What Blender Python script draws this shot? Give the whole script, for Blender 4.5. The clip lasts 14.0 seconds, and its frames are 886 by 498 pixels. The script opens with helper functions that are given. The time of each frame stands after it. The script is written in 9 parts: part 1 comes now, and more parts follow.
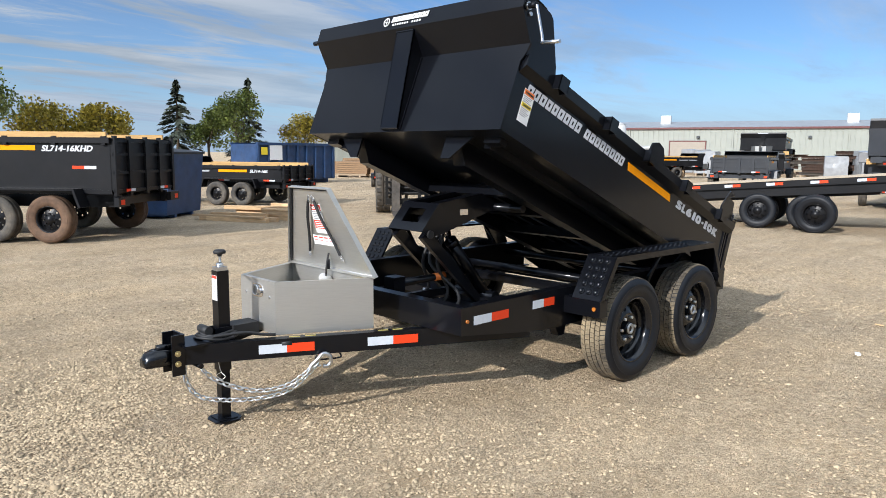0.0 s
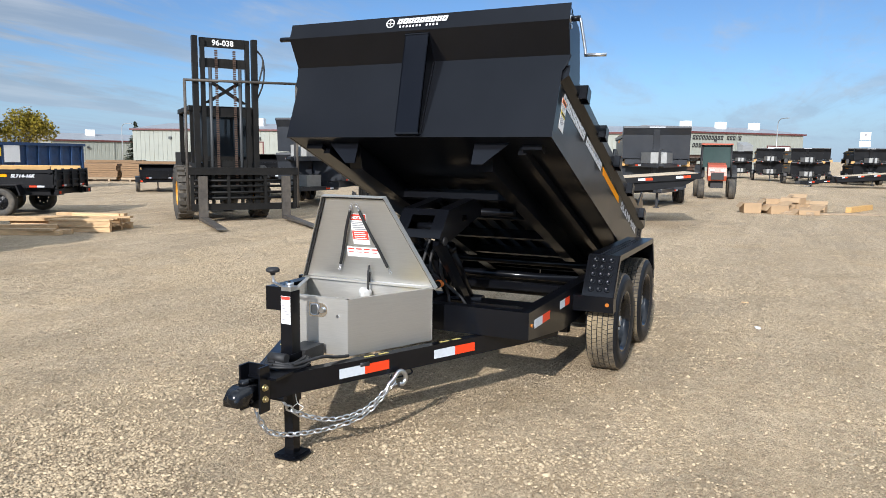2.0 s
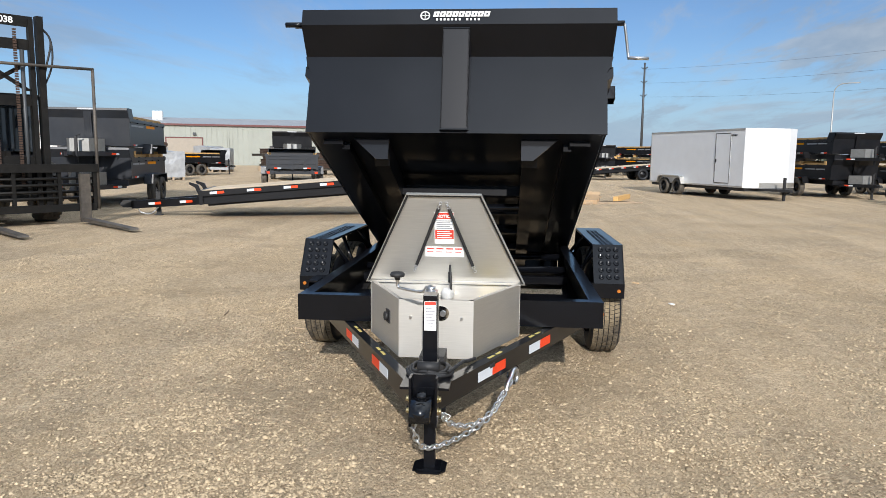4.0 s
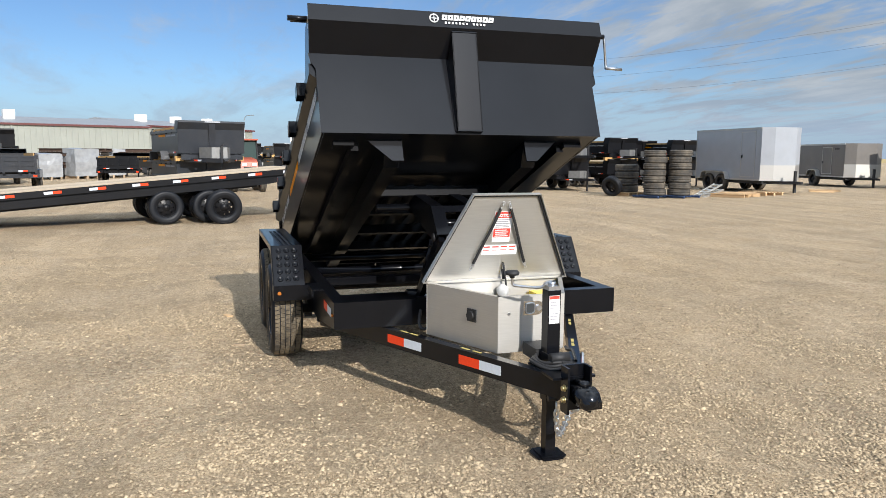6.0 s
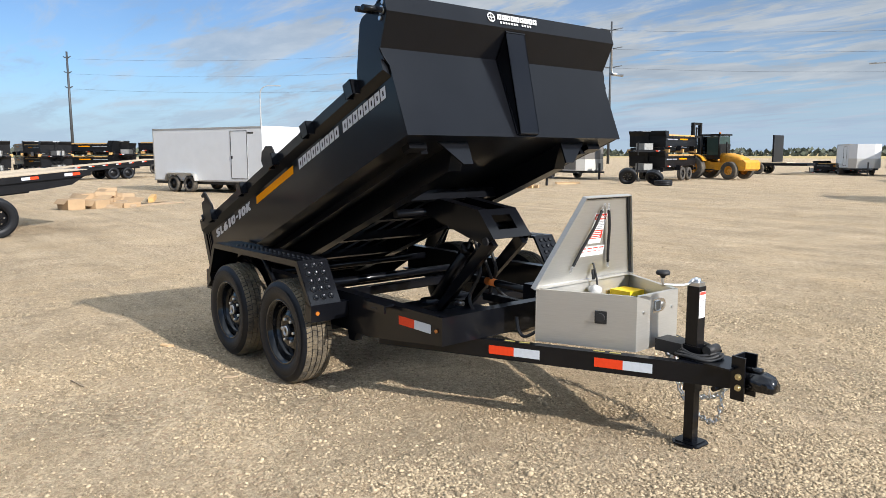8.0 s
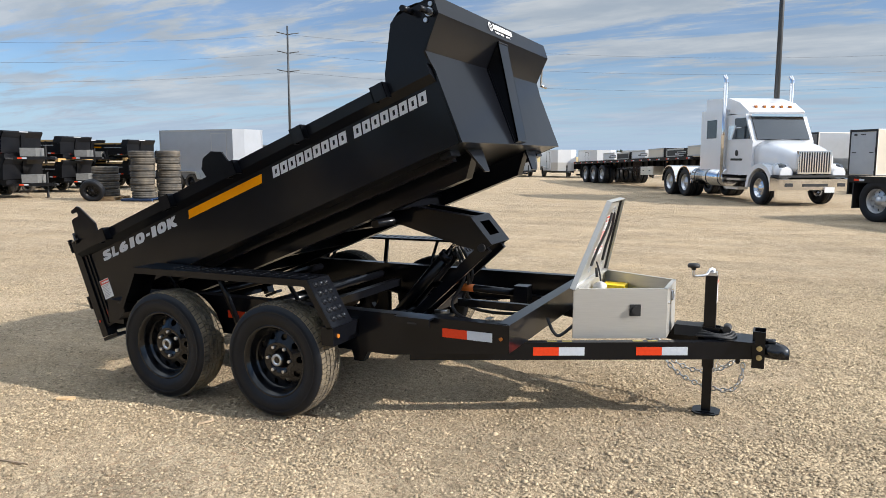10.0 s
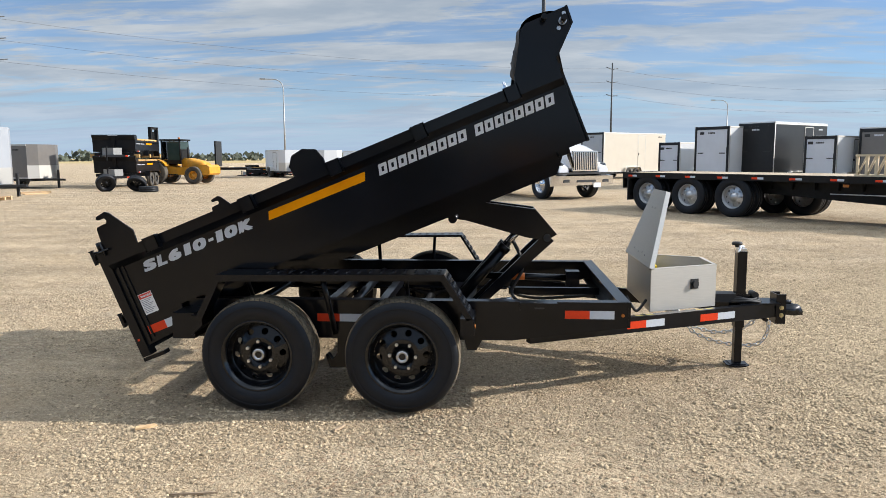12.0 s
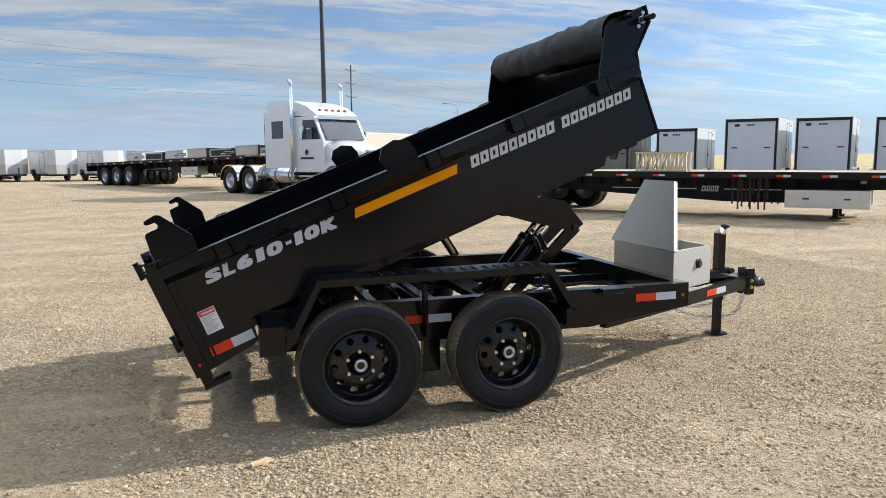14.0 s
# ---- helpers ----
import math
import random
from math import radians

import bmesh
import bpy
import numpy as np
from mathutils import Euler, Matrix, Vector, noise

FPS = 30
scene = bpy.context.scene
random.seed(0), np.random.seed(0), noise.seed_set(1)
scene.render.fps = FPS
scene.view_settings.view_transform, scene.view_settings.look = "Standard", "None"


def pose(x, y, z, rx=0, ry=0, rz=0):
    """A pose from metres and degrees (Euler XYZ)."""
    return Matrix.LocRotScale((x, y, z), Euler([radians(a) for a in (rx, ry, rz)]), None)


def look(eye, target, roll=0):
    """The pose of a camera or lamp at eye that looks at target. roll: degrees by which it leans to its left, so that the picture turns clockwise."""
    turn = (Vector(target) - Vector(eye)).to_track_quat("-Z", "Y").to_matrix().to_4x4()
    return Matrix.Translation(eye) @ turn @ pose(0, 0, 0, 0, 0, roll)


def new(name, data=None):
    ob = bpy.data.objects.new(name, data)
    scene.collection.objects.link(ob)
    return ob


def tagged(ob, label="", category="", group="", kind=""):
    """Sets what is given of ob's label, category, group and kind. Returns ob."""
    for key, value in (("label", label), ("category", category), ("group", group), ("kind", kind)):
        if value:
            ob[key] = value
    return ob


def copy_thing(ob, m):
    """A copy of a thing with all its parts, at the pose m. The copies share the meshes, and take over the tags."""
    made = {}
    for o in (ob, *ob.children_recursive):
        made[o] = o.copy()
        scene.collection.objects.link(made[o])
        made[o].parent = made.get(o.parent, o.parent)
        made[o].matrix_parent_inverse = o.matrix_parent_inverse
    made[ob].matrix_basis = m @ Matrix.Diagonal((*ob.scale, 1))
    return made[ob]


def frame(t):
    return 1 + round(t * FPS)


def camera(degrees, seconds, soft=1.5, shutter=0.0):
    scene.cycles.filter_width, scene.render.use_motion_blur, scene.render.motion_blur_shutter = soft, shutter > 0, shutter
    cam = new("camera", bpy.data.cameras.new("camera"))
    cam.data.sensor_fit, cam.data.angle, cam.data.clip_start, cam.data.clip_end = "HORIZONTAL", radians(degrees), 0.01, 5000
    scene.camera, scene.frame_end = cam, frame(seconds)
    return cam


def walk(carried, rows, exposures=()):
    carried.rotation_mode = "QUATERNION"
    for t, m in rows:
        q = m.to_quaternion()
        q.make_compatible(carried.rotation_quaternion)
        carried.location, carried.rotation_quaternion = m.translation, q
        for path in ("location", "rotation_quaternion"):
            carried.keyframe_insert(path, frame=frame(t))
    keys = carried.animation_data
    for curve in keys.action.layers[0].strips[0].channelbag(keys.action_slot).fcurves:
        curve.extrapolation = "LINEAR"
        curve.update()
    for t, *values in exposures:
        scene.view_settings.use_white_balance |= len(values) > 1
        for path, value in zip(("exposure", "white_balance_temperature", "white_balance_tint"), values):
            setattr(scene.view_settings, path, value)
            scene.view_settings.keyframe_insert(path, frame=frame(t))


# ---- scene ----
cam = camera(63.2, 14.0, soft=0.6)
PATH = [
    (0, (4.675, 3.674, 1.514), (3.287, 2.259, 1.252), 0.5),
    (0.5, (4.931, 3.383, 1.541), (3.455, 2.058, 1.282), 0.6),
    (1, (5.151, 3.015, 1.53), (3.563, 1.827, 1.272), 0.6),
    (1.5, (5.411, 2.618, 1.532), (3.716, 1.588, 1.277), 0.6),
    (2, (5.672, 2.188, 1.528), (3.876, 1.345, 1.276), 0.6),
    (2.2, (5.727, 2.001, 1.515), (3.901, 1.227, 1.263), 0.6),
    (4.3, (6.147, 0.078, 1.517), (4.164, 0.008, 1.262), 0.5),
    (4.5, (6.155, -0.109, 1.492), (4.171, -0.102, 1.24), 0.4),
    (5, (6.14, -0.618, 1.514), (4.168, -0.397, 1.261), 0.4),
    (5.5, (6.17, -1.123, 1.527), (4.228, -0.714, 1.276), 0.3),
    (6, (5.985, -1.573, 1.515), (4.094, -0.975, 1.26), 0.3),
    (6.5, (5.808, -2.073, 1.528), (3.989, -1.281, 1.274), 0.2),
    (7, (5.506, -2.531, 1.537), (3.775, -1.562, 1.279), 0.2),
    (7.2, (5.368, -2.696, 1.553), (3.669, -1.674, 1.293), 0.1),
    (9.3, (3.813, -4.202, 1.544), (2.696, -2.564, 1.286), -0.0),
    (9.5, (3.621, -4.282, 1.552), (2.583, -2.592, 1.294), -0.0),
    (10, (3.136, -4.589, 1.575), (2.3, -2.79, 1.321), -0.0),
    (10.5, (2.62, -4.841, 1.57), (1.983, -2.962, 1.316), -0.0),
    (11, (2.076, -5.118, 1.555), (1.612, -3.189, 1.305), -0.1),
    (11.5, (1.545, -5.306, 1.556), (1.236, -3.346, 1.306), -0.1),
    (12, (0.994, -5.391, 1.556), (0.85, -3.412, 1.303), -0.2),
    (12.5, (0.445, -5.444, 1.553), (0.485, -3.46, 1.301), -0.2),
    (13, (-0.104, -5.299, 1.528), (0.131, -3.329, 1.273), -0.3),
    (13.5, (-0.647, -5.187, 1.519), (-0.235, -3.246, 1.264), -0.3),
    (14, (-1.148, -5.05, 1.514), (-0.573, -3.152, 1.259), -0.4),
]
walk(cam, [(t, look(eye, target, roll)) for t, eye, target, roll in PATH],
     [(0.0, 0.74, 6250, 10), (2.2, 0.68, 6300, 10), (4.0, 0.54, 6500, 10), (5.3, 0.55, 6550, 10), (6.8, 0.76, 6550, 10), (9.3, 0.84, 6600, 10), (14.0, 0.86, 6500, 10)])

# ---- sun, sky, exposure ----
SUN_TO = Vector((1.98, 0.26, 1.0)).normalized()
sun = new("sun", bpy.data.lights.new("sun", "SUN"))
sun.data.energy, sun.data.angle, sun.data.color = 3.4, radians(0.55), (1.0, 0.955, 0.9)
sun.matrix_basis = look(SUN_TO * 50, (0, 0, 0))


def sky_world():
    w = bpy.data.worlds.new("sky")
    w.use_nodes = True
    scene.world = w
    nt = w.node_tree
    N, L = nt.nodes, nt.links
    bg = N["Background"]
    sky = N.new("ShaderNodeTexSky")
    sky.sky_type, sky.sun_disc = "NISHITA", False
    sky.sun_elevation = math.asin(SUN_TO.z)
    sky.sun_rotation = math.atan2(SUN_TO.x, SUN_TO.y)
    sky.altitude, sky.air_density, sky.dust_density, sky.ozone_density = 900, 1.0, 0.25, 3.0
    tc = N.new("ShaderNodeTexCoord")
    sep = N.new("ShaderNodeSeparateXYZ")
    L.new(tc.outputs["Generated"], sep.inputs[0])

    def m(op, a, b=None):
        n = N.new("ShaderNodeMath")
        n.operation = op
        for i, v in enumerate((a, b)):
            if v is None:
                continue
            if isinstance(v, (int, float)):
                n.inputs[i].default_value = v
            else:
                L.new(v, n.inputs[i])
        return n.outputs[0]
    h = m("ADD", m("MAXIMUM", sep.outputs[2], 0.0), 0.10)
    comb = N.new("ShaderNodeCombineXYZ")
    L.new(m("DIVIDE", sep.outputs[0], h), comb.inputs[0])
    L.new(m("DIVIDE", sep.outputs[1], h), comb.inputs[1])

    def clouds(scale, stretch, turn, detail, rough, dist, lo, hi):
        mp = N.new("ShaderNodeMapping")
        mp.inputs["Rotation"].default_value = (0, 0, radians(turn))
        mp.inputs["Scale"].default_value = (scale, scale * stretch, 1)
        L.new(comb.outputs[0], mp.inputs[0])
        nz = N.new("ShaderNodeTexNoise")
        nz.inputs["Detail"].default_value, nz.inputs["Roughness"].default_value = detail, rough
        nz.inputs["Distortion"].default_value, nz.inputs["Scale"].default_value = dist, 1.0
        L.new(mp.outputs[0], nz.inputs["Vector"])
        r = N.new("ShaderNodeMapRange")
        r.interpolation_type = "SMOOTHSTEP"
        r.inputs[1].default_value, r.inputs[2].default_value = lo, hi
        L.new(nz.outputs[0], r.inputs[0])
        return r.outputs[0]
    a = clouds(0.42, 2.6, 62, 10, 0.62, 0.7, 0.46, 0.64)
    b = clouds(1.4, 3.6, 70, 9, 0.66, 0.4, 0.47, 0.7)
    side = m("ADD", m("MULTIPLY", m("MAXIMUM", m("ADD", sep.outputs[1], 0.25), 0.0), 0.62), m("MULTIPLY", m("MAXIMUM", m("SUBTRACT", -0.45, sep.outputs[1]), 0.0), 0.7))
    cover = m("MINIMUM", m("ADD", m("MULTIPLY", a, m("ADD", side, 0.75)), m("MULTIPLY", b, m("ADD", side, 0.25))), 0.95)
    cover = m("MINIMUM", m("ADD", cover, m("MULTIPLY", side, 0.4)), 0.95)
    # a clearer stretch of sky over the sheds to the west
    west = m("ADD", m("MULTIPLY", sep.outputs[0], -0.97), m("MULTIPLY", sep.outputs[1], -0.25))
    west = m("MINIMUM", m("MULTIPLY", m("MAXIMUM", m("SUBTRACT", west, 0.6), 0.0), 2.5), 1.0)
    cover = m("MULTIPLY", cover, m("SUBTRACT", 1.0, m("MULTIPLY", west, 0.52)))
    cover = m("MULTIPLY", cover, m("SUBTRACT", 1.0, m("MULTIPLY", m("MAXIMUM", sep.outputs[0], 0.0), 0.4)))
    # extra cloud overhead, out of view, added to fill the shadows
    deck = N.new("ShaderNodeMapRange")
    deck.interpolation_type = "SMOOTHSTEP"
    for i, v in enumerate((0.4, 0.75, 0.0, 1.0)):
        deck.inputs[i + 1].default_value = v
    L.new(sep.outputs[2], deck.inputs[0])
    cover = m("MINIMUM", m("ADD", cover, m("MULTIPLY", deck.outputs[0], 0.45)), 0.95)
    shade = clouds(0.9, 2.0, 62, 6, 0.6, 0.2, 0.35, 0.7)
    tone = N.new("ShaderNodeMix")
    tone.data_type = "RGBA"
    tone.inputs[6].default_value, tone.inputs[7].default_value = (4.1, 4.85, 5.75, 1), (6.5, 6.95, 7.4, 1)
    L.new(shade, tone.inputs[0])
    # clouds scatter sunlight forwards, raised here to fill the shadows; low haze greys the horizon
    dot = N.new("ShaderNodeVectorMath")
    dot.operation = "DOT_PRODUCT"
    L.new(tc.outputs["Generated"], dot.inputs[0])
    dot.inputs[1].default_value = SUN_TO
    ahead = m("MAXIMUM", dot.outputs["Value"], 0.0)
    glow = N.new("ShaderNodeVectorMath")
    glow.operation = "SCALE"
    L.new(tone.outputs[2], glow.inputs[0])
    # the unseen overhead cloud is brightened too, as fill light
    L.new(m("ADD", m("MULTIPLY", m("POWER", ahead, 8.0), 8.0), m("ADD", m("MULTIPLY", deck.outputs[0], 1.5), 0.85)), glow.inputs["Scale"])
    mix = N.new("ShaderNodeMix")
    mix.data_type = "RGBA"
    L.new(cover, mix.inputs[0])
    tint = N.new("ShaderNodeVectorMath")
    tint.operation = "MULTIPLY"
    L.new(sky.outputs[0], tint.inputs[0])
    tint.inputs[1].default_value = (0.8, 0.97, 1.16)
    L.new(tint.outputs[0], mix.inputs[6])
    L.new(glow.outputs[0], mix.inputs[7])
    low = N.new("ShaderNodeMapRange")
    low.interpolation_type = "SMOOTHSTEP"
    for i, v in enumerate((0.0, 0.12, 0.8, 0.0)):
        low.inputs[i + 1].default_value = v
    L.new(sep.outputs[2], low.inputs[0])
    haze = N.new("ShaderNodeMix")
    haze.data_type = "RGBA"
    L.new(low.outputs[0], haze.inputs[0])
    L.new(mix.outputs[2], haze.inputs[6])
    haze.inputs[7].default_value = (3.8, 5.1, 6.9, 1)
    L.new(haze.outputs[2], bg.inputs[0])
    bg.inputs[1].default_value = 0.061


sky_world()


# ---- materials ----
def surface(name, color, rough=0.5, metal=0.0, var=0.15, scale=6.0, bump=0.0, bscale=60.0, coat=0.0, dust=0.0,
            dust_color=(0.36, 0.29, 0.2), streak=(1, 1, 1), rvar=0.0, island=0.0, spec=0.5):
    mt = bpy.data.materials.new(name)
    mt.use_nodes = True
    nt = mt.node_tree
    N, L = nt.nodes, nt.links
    p = N["Principled BSDF"]
    p.inputs["Roughness"].default_value, p.inputs["Metallic"].default_value = rough, metal
    p.inputs["Coat Weight"].default_value, p.inputs["Coat Roughness"].default_value = coat, 0.12
    p.inputs["Specular IOR Level"].default_value = spec
    tc = N.new("ShaderNodeTexCoord")
    mp = N.new("ShaderNodeMapping")
    mp.inputs["Scale"].default_value = streak
    L.new(tc.outputs["Object"], mp.inputs[0])
    nz = N.new("ShaderNodeTexNoise")
    nz.inputs["Scale"].default_value, nz.inputs["Detail"].default_value, nz.inputs["Roughness"].default_value = scale, 6, 0.62
    L.new(mp.outputs[0], nz.inputs["Vector"])
    ramp = N.new("ShaderNodeMapRange")
    ramp.inputs[1].default_value, ramp.inputs[2].default_value = 0.3, 0.7
    ramp.inputs[3].default_value, ramp.inputs[4].default_value = 1 - var, 1 + var
    L.new(nz.outputs[0], ramp.inputs[0])
    fac = ramp.outputs[0]
    if island:
        g = N.new("ShaderNodeNewGeometry")
        oi = N.new("ShaderNodeObjectInfo")
        ad = N.new("ShaderNodeMath")
        L.new(g.outputs["Random Per Island"], ad.inputs[0])
        L.new(oi.outputs["Random"], ad.inputs[1])
        fr = N.new("ShaderNodeMath")
        fr.operation = "FRACT"
        L.new(ad.outputs[0], fr.inputs[0])
        mr = N.new("ShaderNodeMapRange")
        mr.inputs[3].default_value, mr.inputs[4].default_value = 1 - island, 1 + island
        L.new(fr.outputs[0], mr.inputs[0])
        mu = N.new("ShaderNodeMath")
        mu.operation = "MULTIPLY"
        L.new(fac, mu.inputs[0])
        L.new(mr.outputs[0], mu.inputs[1])
        fac = mu.outputs[0]
    vm = N.new("ShaderNodeVectorMath")
    vm.operation = "SCALE"
    vm.inputs[0].default_value = color
    L.new(fac, vm.inputs["Scale"])
    out = vm.outputs[0]
    if dust:
        n2 = N.new("ShaderNodeTexNoise")
        n2.inputs["Scale"].default_value, n2.inputs["Detail"].default_value = 2.3, 8
        n2.inputs["Roughness"].default_value = 0.7
        L.new(tc.outputs["Object"], n2.inputs["Vector"])
        r2 = N.new("ShaderNodeMapRange")
        r2.inputs[1].default_value, r2.inputs[2].default_value = 0.42, 0.75
        r2.inputs[4].default_value = dust
        L.new(n2.outputs[0], r2.inputs[0])
        mx = N.new("ShaderNodeMix")
        mx.data_type = "RGBA"
        L.new(r2.outputs[0], mx.inputs[0])
        L.new(out, mx.inputs[6])
        mx.inputs[7].default_value = (*dust_color, 1)
        out = mx.outputs[2]
    L.new(out, p.inputs["Base Color"])
    if rvar:
        r3 = N.new("ShaderNodeMapRange")
        r3.inputs[1].default_value, r3.inputs[2].default_value = 0.3, 0.7
        r3.inputs[3].default_value, r3.inputs[4].default_value = max(0.02, rough - rvar), rough + rvar
        L.new(nz.outputs[0], r3.inputs[0])
        L.new(r3.outputs[0], p.inputs["Roughness"])
    if bump:
        n3 = N.new("ShaderNodeTexNoise")
        n3.inputs["Scale"].default_value, n3.inputs["Detail"].default_value = bscale, 4
        L.new(mp.outputs[0], n3.inputs["Vector"])
        b = N.new("ShaderNodeBump")
        b.inputs["Strength"].default_value, b.inputs["Distance"].default_value = bump, 0.01
        L.new(n3.outputs[0], b.inputs["Height"])
        L.new(b.outputs[0], p.inputs["Normal"])
    return mt


M = {}
M["black"] = surface("black_paint", (0.0035, 0.004, 0.0058), 0.36, 0, 0.2, 3, 0.006, 60, 0.45, dust=0.001, rvar=0.02, spec=0.08)
M["rim"] = surface("glossy_black_rim", (0.004, 0.0045, 0.006), 0.16, 0, 0.2, 6, spec=0.5)
M["black_bg"] = surface("black_paint_yard", (0.006, 0.0064, 0.008), 0.35, 0, 0.25, 3, dust=0.012, spec=0.25)
M["grey_paint"] = surface("dark_grey_paint", (0.017, 0.02, 0.026), 0.35, 0, 0.15, 3, dust=0.03)
M["matte_black"] = surface("matte_black", (0.014, 0.014, 0.015), 0.6, 0, 0.2, 8, 0.1, 120)
M["rubber"] = surface("tyre_rubber", (0.0068, 0.0082, 0.0112), 0.5, 0, 0.25, 7, 0.08, 160, spec=0.3)
M["tread"] = surface("dusty_tread", (0.06, 0.05, 0.038), 0.9, 0, 0.4, 14, 0.4, 90, dust=0.8, dust_color=(0.42, 0.33, 0.2))
M["tread_bg"] = surface("dusty_tyre", (0.045, 0.042, 0.038), 0.8, 0, 0.35, 8, 0.3, 60, dust=0.35)
M["rust_tyre"] = surface("dusty_brown_tyre", (0.09, 0.05, 0.028), 0.8, 0, 0.4, 8, 0.2, 60, dust=0.4, dust_color=(0.28, 0.17, 0.1))
M["alu"] = surface("brushed_aluminium", (0.56, 0.545, 0.51), 0.56, 1.0, 0.07, 9, 0.03, 300, streak=(1, 1, 30), rvar=0.05)
M["alu_in"] = surface("aluminium_sheet", (0.68, 0.67, 0.63), 0.38, 0.9, 0.06, 9, 0.02, 200)
M["alu_dull"] = surface("dull_aluminium", (0.3, 0.3, 0.29), 0.5, 0.8, 0.1, 9)
M["steel"] = surface("bright_zinc", (0.62, 0.63, 0.65), 0.28, 1.0, 0.15, 30)
M["chrome"] = surface("chrome", (0.75, 0.75, 0.76), 0.1, 1.0, 0.05, 20)
M["brass"] = surface("yellow_zinc_bolt", (0.55, 0.47, 0.27), 0.35, 1.0, 0.1, 30)
M["red"] = surface("red_reflector", (0.72, 0.055, 0.014), 0.4, 0, 0.06, 60, spec=0.2)
M["white"] = surface("white_reflector", (0.55, 0.59, 0.64), 0.35, 0, 0.05, 60)
M["yellow"] = surface("yellow_decal", (0.86, 0.31, 0.0005), 0.5, 0, 0.05, 20, spec=0.08)
M["decal"] = surface("silver_white_decal", (0.58, 0.6, 0.63), 0.4, 0, 0.05, 30)
M["paper"] = surface("white_label", (0.78, 0.78, 0.77), 0.5, 0, 0.04, 30)
M["orange"] = surface("orange_label", (0.8, 0.2, 0.03), 0.5, 0, 0.05, 30)
M["label_red"] = surface("red_label", (0.6, 0.05, 0.03), 0.5, 0, 0.05, 30)
M["label_yellow"] = surface("yellow_label", (0.8, 0.62, 0.03), 0.5, 0, 0.05, 30)
M["hazard"] = surface("faded_hazard_yellow", (0.5, 0.41, 0.13), 0.6, 0, 0.15, 40)
M["ink"] = surface("grey_ink", (0.25, 0.25, 0.27), 0.6, 0, 0.05, 30)
M["ink_pale"] = surface("pale_grey_mark", (0.33, 0.34, 0.36), 0.5, 0, 0.1, 30)
M["black_ink"] = surface("black_ink", (0.02, 0.02, 0.02), 0.6, 0, 0.05, 30)
M["amber"] = surface("amber_lens", (0.4, 0.13, 0.02), 0.2, 0, 0.1, 40)
M["canvas"] = surface("dark_mesh_tarp", (0.05, 0.05, 0.052), 0.8, 0, 0.25, 10, 0.35, 40)
M["wood"] = surface("raw_pine", (0.52, 0.35, 0.19), 0.75, 0, 0.22, 5, 0.2, 40, streak=(1, 8, 8), island=0.25)
M["lumber_brown"] = surface("brown_stored_lumber", (0.22, 0.135, 0.07), 0.8, 0, 0.3, 5, 0.2, 40, streak=(1, 8, 8))
M["pine_warm"] = surface("warm_treated_pine", (0.5, 0.3, 0.11), 0.75, 0, 0.2, 5, 0.2, 40, streak=(1, 8, 8), island=0.15)
M["wood_old"] = surface("weathered_plank", (0.36, 0.27, 0.18), 0.85, 0, 0.3, 5, 0.3, 40, streak=(1, 8, 8), island=0.25)
M["deck"] = surface("deck_planks", (0.5, 0.4, 0.28), 0.8, 0, 0.2, 5, 0.2, 40, streak=(1, 8, 8), island=0.15)
M["blue"] = surface("worn_blue_steel", (0.016, 0.046, 0.12), 0.5, 0, 0.3, 3, 0.1, 30, dust=0.05)
M["white_skin"] = surface("white_trailer_skin", (0.62, 0.635, 0.65), 0.35, 0, 0.03, 2, dust=0.04)
M["silver_skin"] = surface("silver_grey_trailer_skin", (0.38, 0.4, 0.43), 0.3, 0.2, 0.05, 2, dust=0.05)
M["door_grey"] = surface("pale_grey_ramp_door", (0.58, 0.61, 0.66), 0.35, 0, 0.04, 2, dust=0.03)
M["bronze_skin"] = surface("bronze_grey_trailer_skin", (0.16, 0.15, 0.14), 0.35, 0.1, 0.08, 2, dust=0.1)
M["black_skin"] = surface("black_trailer_skin", (0.012, 0.0125, 0.014), 0.3, 0, 0.1, 2, dust=0.015, spec=0.3)
M["beige_skin"] = surface("beige_trailer_skin", (0.6, 0.54, 0.44), 0.35, 0, 0.03, 2, dust=0.04)
M["rim_alu"] = surface("silver_wheel", (0.5, 0.5, 0.5), 0.35, 0.8, 0.1, 6)
M["truck_white"] = surface("white_truck_paint", (0.75, 0.76, 0.78), 0.22, 0, 0.03, 2, coat=0.5)
M["glass"] = surface("dark_cab_glass", (0.02, 0.025, 0.03), 0.04, 0, 0.1, 2, spec=0.8)
M["cladding"] = surface("pale_metal_cladding", (0.28, 0.295, 0.26), 0.5, 0, 0.06, 0.8, dust=0.06)
M["roof"] = surface("grey_metal_roof", (0.3, 0.31, 0.32), 0.5, 0.2, 0.1, 1)
M["trim_red"] = surface("dark_red_trim", (0.11, 0.03, 0.028), 0.5, 0, 0.1, 4)
M["door_white"] = surface("white_overhead_door", (0.72, 0.72, 0.7), 0.5, 0, 0.06, 3)
M["door_brown"] = surface("brown_overhead_door", (0.3, 0.26, 0.21), 0.5, 0, 0.06, 3)
M["machine_yellow"] = surface("machine_yellow", (0.6, 0.27, 0.012), 0.5, 0, 0.2, 4, dust=0.2)
M["machine_black"] = surface("machine_black", (0.009, 0.0088, 0.0085), 0.5, 0, 0.35, 6, 0.1, 40, spec=0.2, dust=0.02)
M["rust"] = surface("rusty_steel", (0.07, 0.042, 0.03), 0.8, 0.2, 0.4, 12, 0.2, 50)
